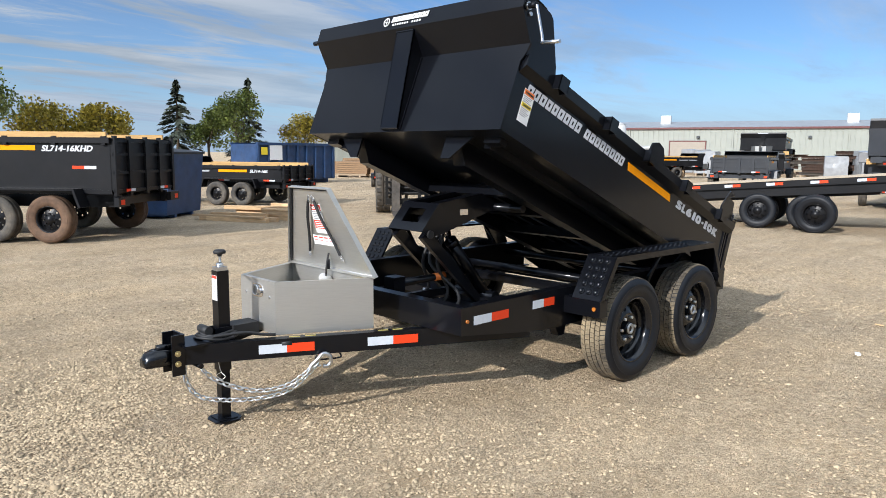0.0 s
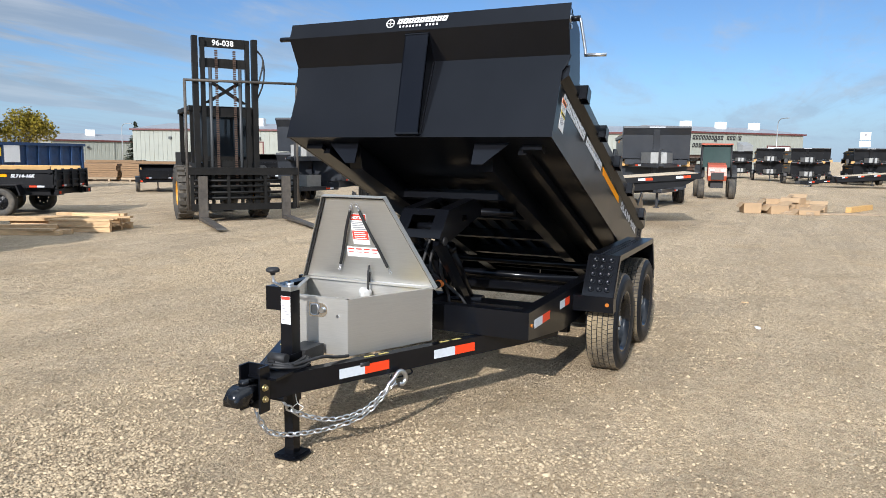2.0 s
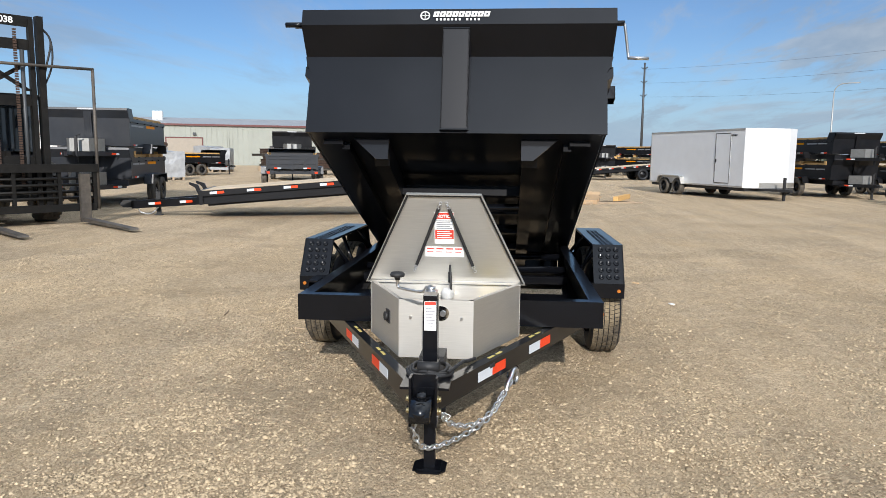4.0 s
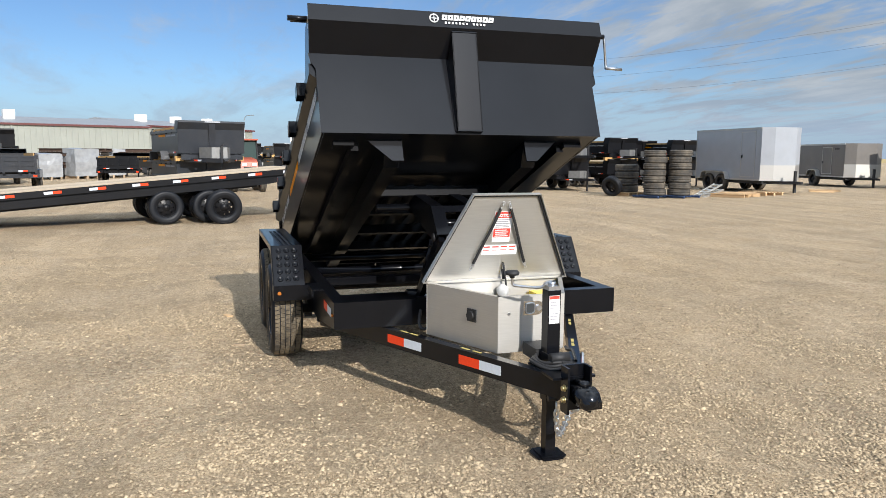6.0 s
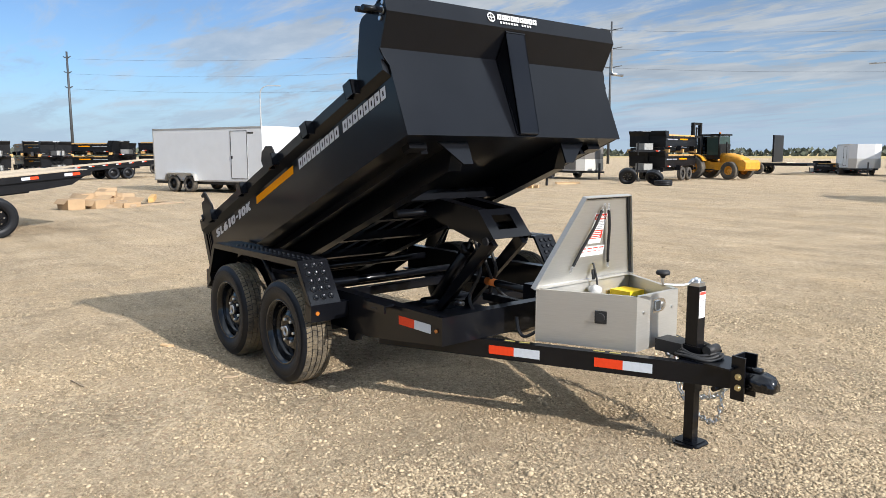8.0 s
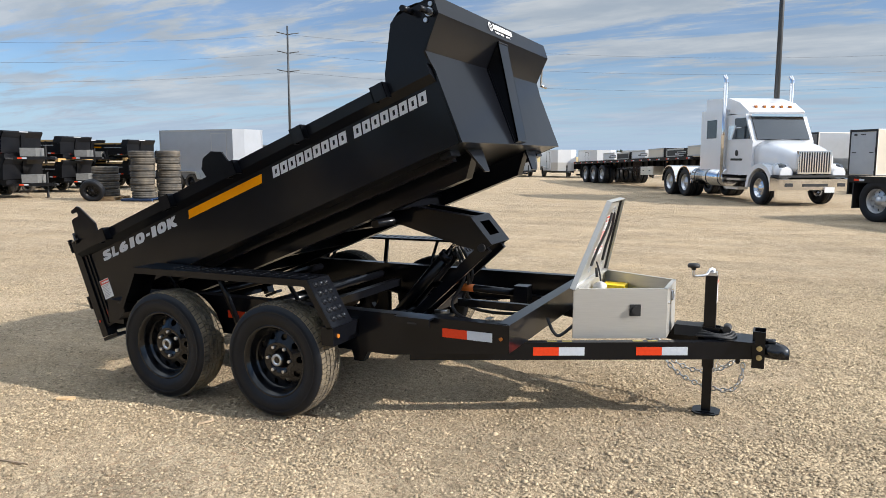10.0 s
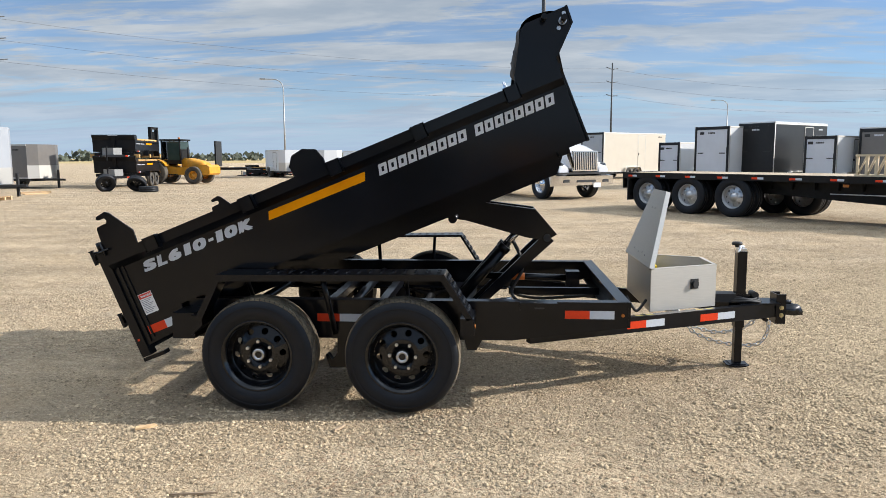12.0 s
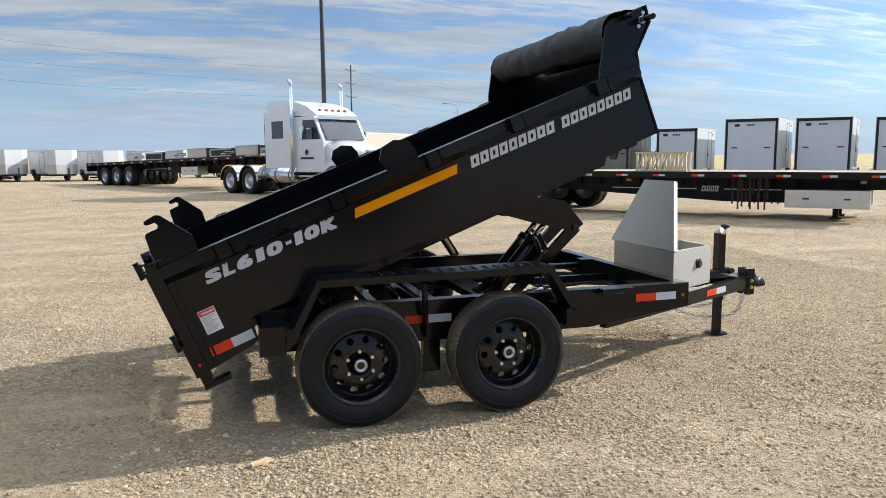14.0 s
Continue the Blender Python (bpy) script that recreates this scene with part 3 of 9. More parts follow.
def tread_mesh(R, W, rows=70):
    """Raised tread blocks in five staggered ribs."""
    bm = bmesh.new()
    h = W / 2 * 0.8
    step = math.tau / rows
    for i, (a, b) in enumerate(((-1.0, -0.64), (-0.57, -0.23), (-0.16, 0.16), (0.23, 0.57), (0.64, 1.0))):
        for k in range(rows):
            t0 = (k + 0.5 * (i % 2)) * step
            t1 = t0 + step * (0.94 if i in (1, 2, 3) else 0.88)
            lean = (0.25, -0.2, 0.0, 0.2, -0.25)[i] * step
            drop = 0.007 if i in (0, 4) else 0.0
            q = []
            for r, e in ((R - 0.013, 0.0), (R, 0.03)):
                for u, y in ((t0 + step * e, a * h), (t1 - step * e, a * h), (t1 + lean - step * e, b * h), (t0 + lean + step * e, b * h)):
                    rr = r - (drop if r == R and abs(y) > h * 0.9 else 0.0)
                    q.append(bm.verts.new((rr * math.cos(u), y, rr * math.sin(u))))
            bm.faces.new(q[4:])
            for m_ in range(4):
                bm.faces.new((q[m_], q[(m_ + 1) % 4], q[4 + (m_ + 1) % 4], q[4 + m_]))
    return bm


def disc_with_holes(bm, r0, r1, y0, y1, n, hr, hrad, seg=12):
    """A wheel disc between two radii with round holes."""
    def lift(r):
        return y0 + (y1 - y0) * (r - r0) / (r1 - r0)
    for k in range(n):
        a0 = k * math.tau / n
        da = math.pi / n
        cx = hrad
        ring, outer = [], []
        corners = [(math.pi * 2 * j / seg) for j in range(seg)]
        for t in corners:
            hx, hy = cx + hr * math.cos(t), hr * math.sin(t)
            ring.append((math.hypot(hx, hy), math.atan2(hy, hx)))
            # meet the edge of the sector
            rr, aa = math.cos(t), math.sin(t)
            s = min((r1 - hrad) / rr if rr > 1e-6 else 9, (r0 - hrad) / rr if rr < -1e-6 else 9,
                    (da * hrad) / abs(aa) if abs(aa) > 1e-6 else 9)
            outer.append((hrad + rr * s, aa * s / hrad))
        A = [bm.verts.new((r * math.cos(a0 + a), lift(r), r * math.sin(a0 + a))) for r, a in ring]
        B = [bm.verts.new((r * math.cos(a0 + a), lift(r), r * math.sin(a0 + a))) for r, a in outer]
        C = [bm.verts.new((v.co.x, v.co.y + 0.012, v.co.z)) for v in A]
        for j in range(seg):
            q = (j + 1) % seg
            bm.faces.new((A[j], A[q], B[q], B[j]))
            bm.faces.new((A[j], C[j], C[q], A[q]))
        # the four corners of the sector
        for sr in (r0, r1):
            for sa in (-da, da):
                best = sorted(range(seg), key=lambda j: (outer[j][0] - sr) ** 2 + ((outer[j][1] - sa) * hrad) ** 2)[:2]
                if abs(best[0] - best[1]) in (1, seg - 1):
                    c = bm.verts.new((sr * math.cos(a0 + sa), lift(sr), sr * math.sin(a0 + sa)))
                    bm.faces.new((B[best[0]], B[best[1]], c))


def main_wheel(parent, m, R=0.355, W=0.228):
    w = new("wheel")
    w.parent = parent
    w.matrix_basis = m
    tagged(w, "black steel wheel with a new black tyre, dusty tread")
    bm = tyre_mesh(R, W, 0.212)
    lathe(bm, [(R - 0.012, -W / 2 * 0.8), (R - 0.008, -W / 2 * 0.72), (R - 0.007, 0.0), (R - 0.008, W / 2 * 0.72), (R - 0.012, W / 2 * 0.8)], 48)
    part("tyre", bm, M["rubber"], w, "black rubber sidewall")
    part("tread", tread_mesh(R, W), M["tread"], w, "dusty grey-brown tread")
    inset = Matrix.Translation((0, 0.022, 0))
    bm = bmesh.new()
    lathe(bm, [(0.205, 0.1), (0.2, 0.02), (0.197, -0.06), (0.206, -0.1), (0.221, -0.112), (0.226, -0.12), (0.221, -0.126), (0.209, -0.121),
               (0.204, -0.108), (0.198, -0.104), (0.194, -0.088), (0.19, -0.066), (0.186, -0.054), (0.178, -0.046)], 48)
    disc_with_holes(bm, 0.11, 0.178, -0.07, -0.046, 10, 0.0205, 0.145)
    lathe(bm, [(0.11, -0.07), (0.102, -0.074), (0.06, -0.052), (0.05, -0.046)], 40)
    lathe(bm, [(0.165, 0.06), (0.0, 0.06)], 30)
    part("rim", bm, M["rim"], w, "glossy black steel rim with round holes", inset)
    for k in range(6):
        bm = bmesh.new()
        a = k * math.tau / 6 + 0.3
        c = Vector((0.08 * math.cos(a), -0.056, 0.08 * math.sin(a)))
        rod(bm, c, c + Vector((0, -0.026, 0)), 0.0105, 6)
        part("lug_nut", bm, M["steel"], w, "zinc lug nut", inset)
    bm = bmesh.new()
    lathe(bm, [(0.05, -0.035), (0.044, -0.075), (0.043, -0.087), (0.03, -0.089)], 24)
    lathe(bm, [(0.02, -0.088), (0.0, -0.088)], 24)
    part("hub", bm, M["rim"], w, "", inset)
    bm = bmesh.new()
    lathe(bm, [(0.037, -0.087), (0.037, -0.095), (0.024, -0.096), (0.022, -0.085), (0.0, -0.085)], 24)
    part("hub_cap", bm, M["steel"], w, "bright hub cap", inset)
    return w


# ---- the dump trailer ----
BED_ANGLE = radians(-21.85)
BED = Matrix.Translation((-1.30, 0, 0.26)) @ Matrix.Rotation(BED_ANGLE, 4, "Y")
SIDE = 0.945

trailer = thing("dump_trailer", "glossy black tandem-axle dump trailer with its bed tipped up on gravel", "dump trailer")


def tape(parent, p, d, length, h, red_first, normal_up=(0, 0, 1), name="reflective_tape"):
    """A strip of red and white reflective tape along d from p."""
    m = wall_frame(p, d, normal_up)
    half = length * 0.5
    for name2, mat, a, b in (("red_reflector", M["red"], 0 if red_first else half, half if red_first else length),
                             ("white_reflector", M["white"], half if red_first else 0, length if red_first else half)):
        bm = bmesh.new()
        bx(bm, a, b, 0, h, 0, 0.0015)
        part(name2, bm, mat, parent, "", m)


# the chassis
chassis = new("chassis")
chassis.parent = trailer
for s in (-1, 1):
    bm = bmesh.new()
    prof = [(1.835, 0.655), (1.835, 0.498), (1.10, 0.405), (-0.98, 0.405), (-0.98, 0.655)]
    prism(bm, prof, "y", s * 0.93, s * 0.915)
    bx(bm, -0.98, 1.82, s * 0.915, s * 0.85, 0.643, 0.655)
    bx(bm, -0.98, 1.10, s * 0.915, s * 0.85, 0.405, 0.415)
    bevel(bm, 0.003)
    part("side_rail", bm, M["black"], chassis)
bm = bmesh.new()
bx(bm, 1.826, 1.838, -0.932, 0.932, 0.497, 0.657)
bx(bm, 1.76, 1.826, -0.913, 0.913, 0.645, 0.657)
bx(bm, 1.76, 1.826, -0.85, 0.85, 0.497, 0.507)
bevel(bm, 0.003)
part("front_crossmember", bm, M["black"], chassis)
for x, z, w in ((0.74, 0.44, 0.20), (-0.95, 0.55, 0.08), (-0.2, 0.5, 0.06), (0.18, 0.5, 0.06)):
    box_part("crossmember", M["black"], chassis, (x - w / 2, x + w / 2, -0.85, 0.85, z - 0.03, z + 0.03), bev=0.003)
for s in (-1, 1):
    d = Vector((3.05 - 1.22, -s * (0.93 - 0.055), 0)).normalized()
    n = Vector((-d.y, d.x, 0)) * s
    a, b = Vector((1.22, s * 0.93, 0)), Vector((3.06, s * 0.05, 0))
    bm = bmesh.new()
    prism(bm, [(a.x, a.y), (b.x, b.y), (b.x - n.x * 0.055, b.y - n.y * 0.055), (a.x - n.x * 0.055, a.y - n.y * 0.055)], "z", 0.385, 0.49)
    bevel(bm, 0.006, 2)
    part("tongue_rail", bm, M["black"], chassis)
    face = n * 0.0012
    for x0, x1, redrear in ((1.876, 2.149, True), (2.425, 2.70, True)):
        p0 = a + d * ((x0 - a.x) / d.x) + face
        L = (x1 - x0) / d.x
        if s < 0:
            tape(chassis, (p0.x, p0.y, 0.412), d, L, 0.05, True)
        else:
            p1 = a + d * ((x1 - a.x) / d.x) + face
            tape(chassis, (p1.x, p1.y, 0.412), -d, L, 0.05, False)
    # black and yellow hazard dashes on the rail top
    for k, x in enumerate((1.98, 2.06, 2.44, 2.52)):
        c = a + d * ((x - a.x) / d.x) - n * 0.03
        bm = bmesh.new()
        bx(bm, -0.03, 0.03, -0.008, 0.008, 0, 0.0015)
        part("hazard_dash", bm, M["hazard"], chassis, "", Matrix.Translation((c.x, c.y, 0.4905)) @ Matrix.Rotation(math.atan2(d.y, d.x), 4, "Z"))
tape(chassis, (1.433, -0.932, 0.55), (1, 0, 0), 0.305, 0.052, True)
tape(chassis, (1.735, 0.932, 0.545), (-1, 0, 0), 0.305, 0.052, False)
tape(chassis, (1.20, 0.932, 0.56), (-1, 0, 0), 0.22, 0.052, False)
tape(chassis, (-0.14, -0.932, 0.515), (1, 0, 0), 0.29, 0.05, True)
tape(chassis, (0.14, 0.932, 0.515), (-1, 0, 0), 0.29, 0.05, False)
for s in (-1, 1):
    bm = bmesh.new()
    rod(bm, (1.79, s * 0.93, 0.575), (1.79, s * 0.94, 0.575), 0.0105, 12)
    part("marker_light", bm, M["amber"], chassis, "small round amber marker light")
bm = bmesh.new()
bx(bm, 1.15, 1.38, -1.0, -0.93, 0.648, 0.66)
bx(bm, 1.15, 1.38, -1.0, -0.99, 0.61, 0.648)
part("side_step", bm, M["black"], chassis)
# dark strip laid on the step face for the shade inside its slot
box_part("slot_shade", M["matte_black"], chassis, (1.24, 1.3, -1.0015, -1.0, 0.624, 0.634))
# axles, springs and hangers
for x in (-0.456, 0.436):
    bm = bmesh.new()
    rod(bm, (x, -1.04, 0.345), (x, 1.04, 0.345), 0.038, 14)
    part("axle", bm, M["matte_black"], chassis, "dusty black axle tube")
    for s in (-1, 1):
        bm = bmesh.new()
        for k in range(4):
            w = 0.36 - k * 0.07
            prism(bm, [(x - w, 0.43 - k * 0.011), (x, 0.385 - k * 0.011), (x + w, 0.43 - k * 0.011), (x + w, 0.421 - k * 0.011),
                       (x, 0.376 - k * 0.011), (x - w, 0.421 - k * 0.011)], "y", s * 0.865, s * 0.81)
        part("leaf_spring", bm, M["matte_black"], chassis)
for s in (-1, 1):
    bm = bmesh.new()
    prism(bm, [(-0.02, 0.405), (0.085, 0.405), (0.085, 0.2), (-0.075, 0.2), (-0.1, 0.285), (-0.085, 0.29), (-0.06, 0.25), (-0.02, 0.3)], "y", s * 0.90, s * 0.84)
    bevel(bm, 0.004)
    part("equaliser_hanger", bm, M["black"], chassis)
    bm = bmesh.new()
    prism(bm, [(0.8, 0.405), (0.92, 0.405), (0.88, 0.33), (0.82, 0.33)], "y", s * 0.90, s * 0.84)
    bevel(bm, 0.004)
    part("spring_hanger", bm, M["black"], chassis)
# cross tubes seen through the frame
bm = bmesh.new()
rod(bm, (0.02, -0.85, 0.56), (0.02, 0.85, 0.56), 0.03, 12)
rod(bm, (-0.62, -0.85, 0.58), (-0.62, 0.85, 0.58), 0.03, 12)
part("cross_tube", bm, M["black"], chassis)
# fenders
def turned(name, prof, seg):
    bm = bmesh.new()
    lathe(bm, prof, seg)
    bmesh.ops.recalc_face_normals(bm, faces=bm.faces)
    me = bpy.data.meshes.new(name)
    bm.to_mesh(me), bm.free(), me.materials.append(M["black"])
    return me


DIMPLE = turned("grip_dimple", [(0.021, 0.0), (0.0185, 0.0065), (0.015, 0.008), (0.008, 0.002), (0.0, 0.001)], 14)
STUD = turned("grip_stud", [(0.014, 0.0), (0.011, 0.004), (0.0, 0.003)], 8)
for s in (-1, 1):
    fender = new("fender")
    fender.parent = trailer
    tagged(fender, "black steel fender with a dimpled front plate")
    yi, yo = s * 0.985, s * 1.205
    bm = bmesh.new()
    out = [(-0.835, 0.575), (-0.69, 0.855), (0.695, 0.868), (0.865, 0.60), (0.85, 0.592), (0.685, 0.85), (-0.68, 0.837), (-0.82, 0.57)]
    prism(bm, out, "y", yi, yo)
    lip = [(-0.835, 0.575), (-0.69, 0.855), (0.695, 0.868), (0.865, 0.60), (0.83, 0.59), (0.675, 0.828), (-0.672, 0.815), (-0.795, 0.565)]
    prism(bm, lip, "y", yo + s * 0.001, yo - s * 0.008)
    bevel(bm, 0.003)
    part("plate", bm, M["black"], fender)
    d = Vector((0.17, 0, -0.268))
    nrm = Vector((0.268, 0, 0.17)).normalized()
    for i in range(3):
        for j in range(5):
            c = Vector((0.695, 0, 0.868)) + d * (0.13 + 0.175 * j) + Vector((0, yi + (yo - yi) * (0.26 + 0.25 * i), 0)) + nrm * 0.001
            mm = Matrix.Translation(c) @ nrm.to_track_quat("Y", "Z").to_matrix().to_4x4()
            dp = new("grip_dimple", DIMPLE)
            dp.parent, dp.matrix_basis = fender, mm
    for i in range(1, 4):
        for j in range(16):
            c = Vector((0.66 - 0.07 * j, yi + (yo - yi) * (0.2 + 0.15 * i), 0.8685 - 0.00066 * j))
            mm = Matrix.Translation(c) @ Vector((0, 0, 1)).to_track_quat("Y", "Z").to_matrix().to_4x4()
            dp = new("grip_stud", STUD)
            dp.parent, dp.matrix_basis = fender, mm
    bm = bmesh.new()
    bx(bm, 0.79, 0.872, s * 0.93, s * 1.206, 0.495, 0.602)
    bevel(bm, 0.004)
    part("front_bracket", bm, M["black"], fender)
    bm = bmesh.new()
    rod(bm, (0.872, s * 1.165, 0.55), (0.882, s * 1.165, 0.55), 0.013, 12)
    part("marker_light", bm, M["amber"], fender)
    bm = bmesh.new()
    rod(bm, (-0.02, s * 0.945, 0.44), (-0.065, s * 1.1, 0.845), 0.02, 4)
    part("brace", bm, M["black"], fender)
    for x in (0.45, -0.55):
        bm = bmesh.new()
        rod(bm, (x, s * 0.93, 0.65), (x, s * 1.08, 0.845), 0.014, 8)
        part("brace", bm, M["black"], fender)
    bm = bmesh.new()
    bx(bm, -1.0, -0.86, s * 0.93, s * 1.15, 0.445, 0.605)
    prism(bm, [(-0.86, 0.60), (-0.79, 0.60), (-0.79, 0.54), (-0.86, 0.48)], "y", s * 1.0, s * 1.2)
    bevel(bm, 0.004)
    part("rear_light_box", bm, M["black"], fender)
for s in (-1, 1):
    for x in (-0.456, 0.436):
        main_wheel(trailer, Matrix.Translation((x, s * 1.10, 0.353)) @ Matrix.Rotation(0.0 if s < 0 else math.pi, 4, "Z")
                   @ Matrix.Rotation(0.7 * x + s, 4, "Y"))

# the tipped bed
bed = new("bed")
bed.parent = trailer
tagged(bed, "glossy black steel dump bed raised at the front")


def bedpart(name, bm, mat, label="", bev=0.0):
    if bev:
        bevel(bm, bev)
    return part(name, bm, mat, bed, label, BED)


for s in (-1, 1):
    bm = bmesh.new()
    prism(bm, [(0.06, 0.06), (0.33, 0.09), (0.37, 0.105), (0.385, 0.235), (3.154, 0.234), (3.158, 0.66), (3.158, 0.70), (0.06, 0.70)],
          "y", s * SIDE, s * (SIDE - 0.012))
    bedpart("side_panel", bm, M["black"], bev=0.003)
    bm = bmesh.new()
    prism(bm, [(s * SIDE + s * 0.001, 0.595), (s * 0.995, 0.635), (s * 0.995, 0.7), (s * 0.91, 0.7), (s * 0.91, 0.64)], "x", 0.06, 3.152)
    bedpart("top_rail", bm, M["black"], bev=0.004)
    bm = bmesh.new()
    prism(bm, [(2.868, 0.69), (2.891, 0.755), (3.025, 0.99), (3.06, 1.010), (3.318, 1.010), (3.314, 0.912), (3.170, 0.76), (3.164, 0.69)],
          "y", s * 0.985, s * 0.973)
    bedpart("hood_wing", bm, M["black"], bev=0.003)
    # hook plate at the tail and a keeper plate half way
    bm = bmesh.new()
    prism(bm, [(0.055, 0.695), (0.058, 0.76), (0.071, 0.875), (0.08, 0.889), (0.118, 0.892), (0.146, 0.892), (0.156, 0.907), (0.147, 0.926), (0.105, 0.928), (0.094, 0.938),
               (0.099, 0.953), (0.165, 0.963), (0.187, 0.95), (0.293, 0.79), (0.285, 0.695)], "y", s * 0.955, s * 0.943)
    bedpart("hook_plate", bm, M["black"], bev=0.002)
    bm = bmesh.new()
    prism(bm, [(1.42, 0.69), (1.40, 0.77), (1.44, 0.83), (1.52, 0.845), (1.60, 0.81), (1.625, 0.74), (1.62, 0.69)], "y", s * 0.965, s * 0.953)
    bedpart("keeper_plate", bm, M["black"], bev=0.002)
    for u in (0.41, 1.08, 1.68, 2.24, 2.84):
        bm = bmesh.new()
        for a, b, c, d in ((u - 0.045, u - 0.039, 0.99, 1.045), (u + 0.039, u + 0.045, 0.99, 1.045), (u - 0.045, u + 0.045, 1.039, 1.045)):
            bx(bm, a, b, s * c, s * d, 0.615, 0.705)
        bedpart("stake_pocket", bm, M["black"])
    # tail post and gate hinges
    bm = bmesh.new()
    bx(bm, 0.0, 0.06, s * 0.875, s * 0.962, 0.0, 0.745)
    rod(bm, (0.032, s * 0.92, 0.745), (0.032, s * 0.92, 0.80), 0.028, 14)
    bx(bm, 0.085, 0.10, s * 0.945, s * 0.957, 0.08, 0.66)
    bx(bm, 0.12, 0.132, s * 0.945, s * 0.955, 0.1, 0.62)
    bx(bm, 0.0, 0.15, s * 0.88, s * 0.96, -0.03, -0.005)
    bedpart("tail_post", bm, M["black"], bev=0.003)
    for v in (0.715, 0.272):
        bm = bmesh.new()
        rod(bm, (-0.038, s * 0.935, v - 0.045), (-0.038, s * 0.935, v + 0.045), 0.013, 10)
        rod(bm, (-0.038, s * 0.935, v + 0.045), (-0.038, s * 0.935, v + 0.053), 0.018, 8)
        for z in (v - 0.03, v + 0.022):
            bx(bm, -0.04, 0.0, s * 0.915, s * 0.955, z, z + 0.01)
        bx(bm, -0.03, -0.018, s * 0.9, s * 0.96, v - 0.04, v + 0.04)
        bedpart("gate_hinge", bm, M["black"], bev=0.002)
    bm = bmesh.new()
    rod(bm, (0.06, s * 0.966, 0.7), (0.06, s * 0.966, 0.78), 0.008, 8)
    rod(bm, (0.02, s * 0.966, 0.735), (0.1, s * 0.972, 0.735), 0.007, 8)
    bedpart("latch_pin", bm, M["rim"])
    bm = bmesh.new()
    rod(bm, (0.028, s * 0.962, 0.117), (0.028, s * 0.968, 0.117), 0.008, 10)
    bedpart("tail_reflector", bm, M["red"])
    # main rail under the floor, with its raked front cap
    bm = bmesh.new()
    prism(bm, [(0.12, 0.235), (0.12, 0.09), (2.95, 0.09), (3.06, 0.235)], "y", s * 0.43, s * 0.53)
    bedpart("floor_rail", bm, M["black"], bev=0.003)
    bm = bmesh.new()
    prism(bm, [(s * 0.425, 0.09), (s * 0.50, 0.09), (s * 0.66, 0.235), (s * 0.425, 0.235)], "x", 3.062, 3.074)
    bedpart("rail_cap", bm, M["black"])
    bm = bmesh.new()
    bx(bm, 2.98, 3.05, s * 0.73, s * 0.86, 0.2, 0.238)
    bedpart("light_mount", bm, M["black"], bev=0.003)
bm = bmesh.new()
bx(bm, 0.05, 3.15, -0.93, 0.93, 0.236, 0.246)
bedpart("floor", bm, M["black"])
for y in (-0.3, -0.15, 0.0, 0.15, 0.3, -0.72, 0.72):
    bm = bmesh.new()
    bx(bm, 0.15, 2.2 if abs(y) < 0.5 else 3.0, y - 0.025, y + 0.025, 0.185, 0.2355)
    bedpart("floor_stringer", bm, M["black"], bev=0.002)
for u in (0.2, 0.75, 1.3, 1.85, 2.3):
    bm = bmesh.new()
    bx(bm, u - 0.025, u + 0.025, -0.43, 0.43, 0.11, 0.184)
    bedpart("floor_crossmember", bm, M["black"], bev=0.002)
# bulkhead: lower panel, raked panel, hood lip
front = [(3.174, 0.23), (3.170, 0.762), (3.318, 0.908), (3.322, 1.014)]
for i, (name, lo, hi) in enumerate((("bulkhead_panel", 0.955, 0.99), ("raked_panel", 0.99, 1.0), ("hood_lip", 1.0, 1.0))):
    (u0, v0), (u1, v1) = front[i], front[i + 1]
    if i == 0:
        pts = [(3.174, 0.23, 0.95), (3.171, 0.655, 0.955), (3.170, 0.70, 0.98), (3.170, 0.762, 0.995)]
    else:
        pts = [(u0, v0, lo), (u1, v1, hi)]
    bm = bmesh.new()
    A = [bm.verts.new((u, -y, v)) for u, v, y in pts] + [bm.verts.new((u, y, v)) for u, v, y in reversed(pts)]
    f = bm.faces.new(A)
    r = bmesh.ops.extrude_face_region(bm, geom=[f])
    for g in r["geom"]:
        if isinstance(g, bmesh.types.BMVert):
            g.co.x -= 0.012
    bedpart(name, bm, M["black"])
bm = bmesh.new()
bx(bm, 3.231, 3.321, -0.99, 0.99, 1.003, 1.012)
bedpart("hood_top", bm, M["black"])
# centre gusset
bm = bmesh.new()
gw = 0.085
prism(bm, [(3.305, 0.882), (3.206, 0.25), (3.194, 0.25), (3.293, 0.882)], "y", -gw, gw)
for s in (-1, 1):
    prism(bm, [(3.305, 0.882), (3.206, 0.25), (3.174, 0.25), (3.172, 0.762), (3.295, 0.88)], "y", s * gw, s * (gw - 0.008))
bx(bm, 3.174, 3.206, -gw, gw, 0.24, 0.25)
bedpart("centre_gusset", bm, M["black"], bev=0.003)
for s in (-1, 1):
    bm = bmesh.new()
    for k in range(22):
        t = k / 21
        c = Vector((3.176 + 0.002 * t, s * (gw + 0.003), 0.74 - 0.48 * t))
        bx(bm, c.x - 0.006, c.x + 0.006, c.y - 0.005, c.y + 0.005, c.z - 0.012, c.z + 0.012)
    bedpart("weld_seam", bm, M["black"], "rippled weld bead")
bm = bmesh.new()
bx(bm, 3.296, 3.311, -gw, gw, 0.882, 0.890)
bedpart("weld_seam", bm, M["black"], "rippled weld bead")
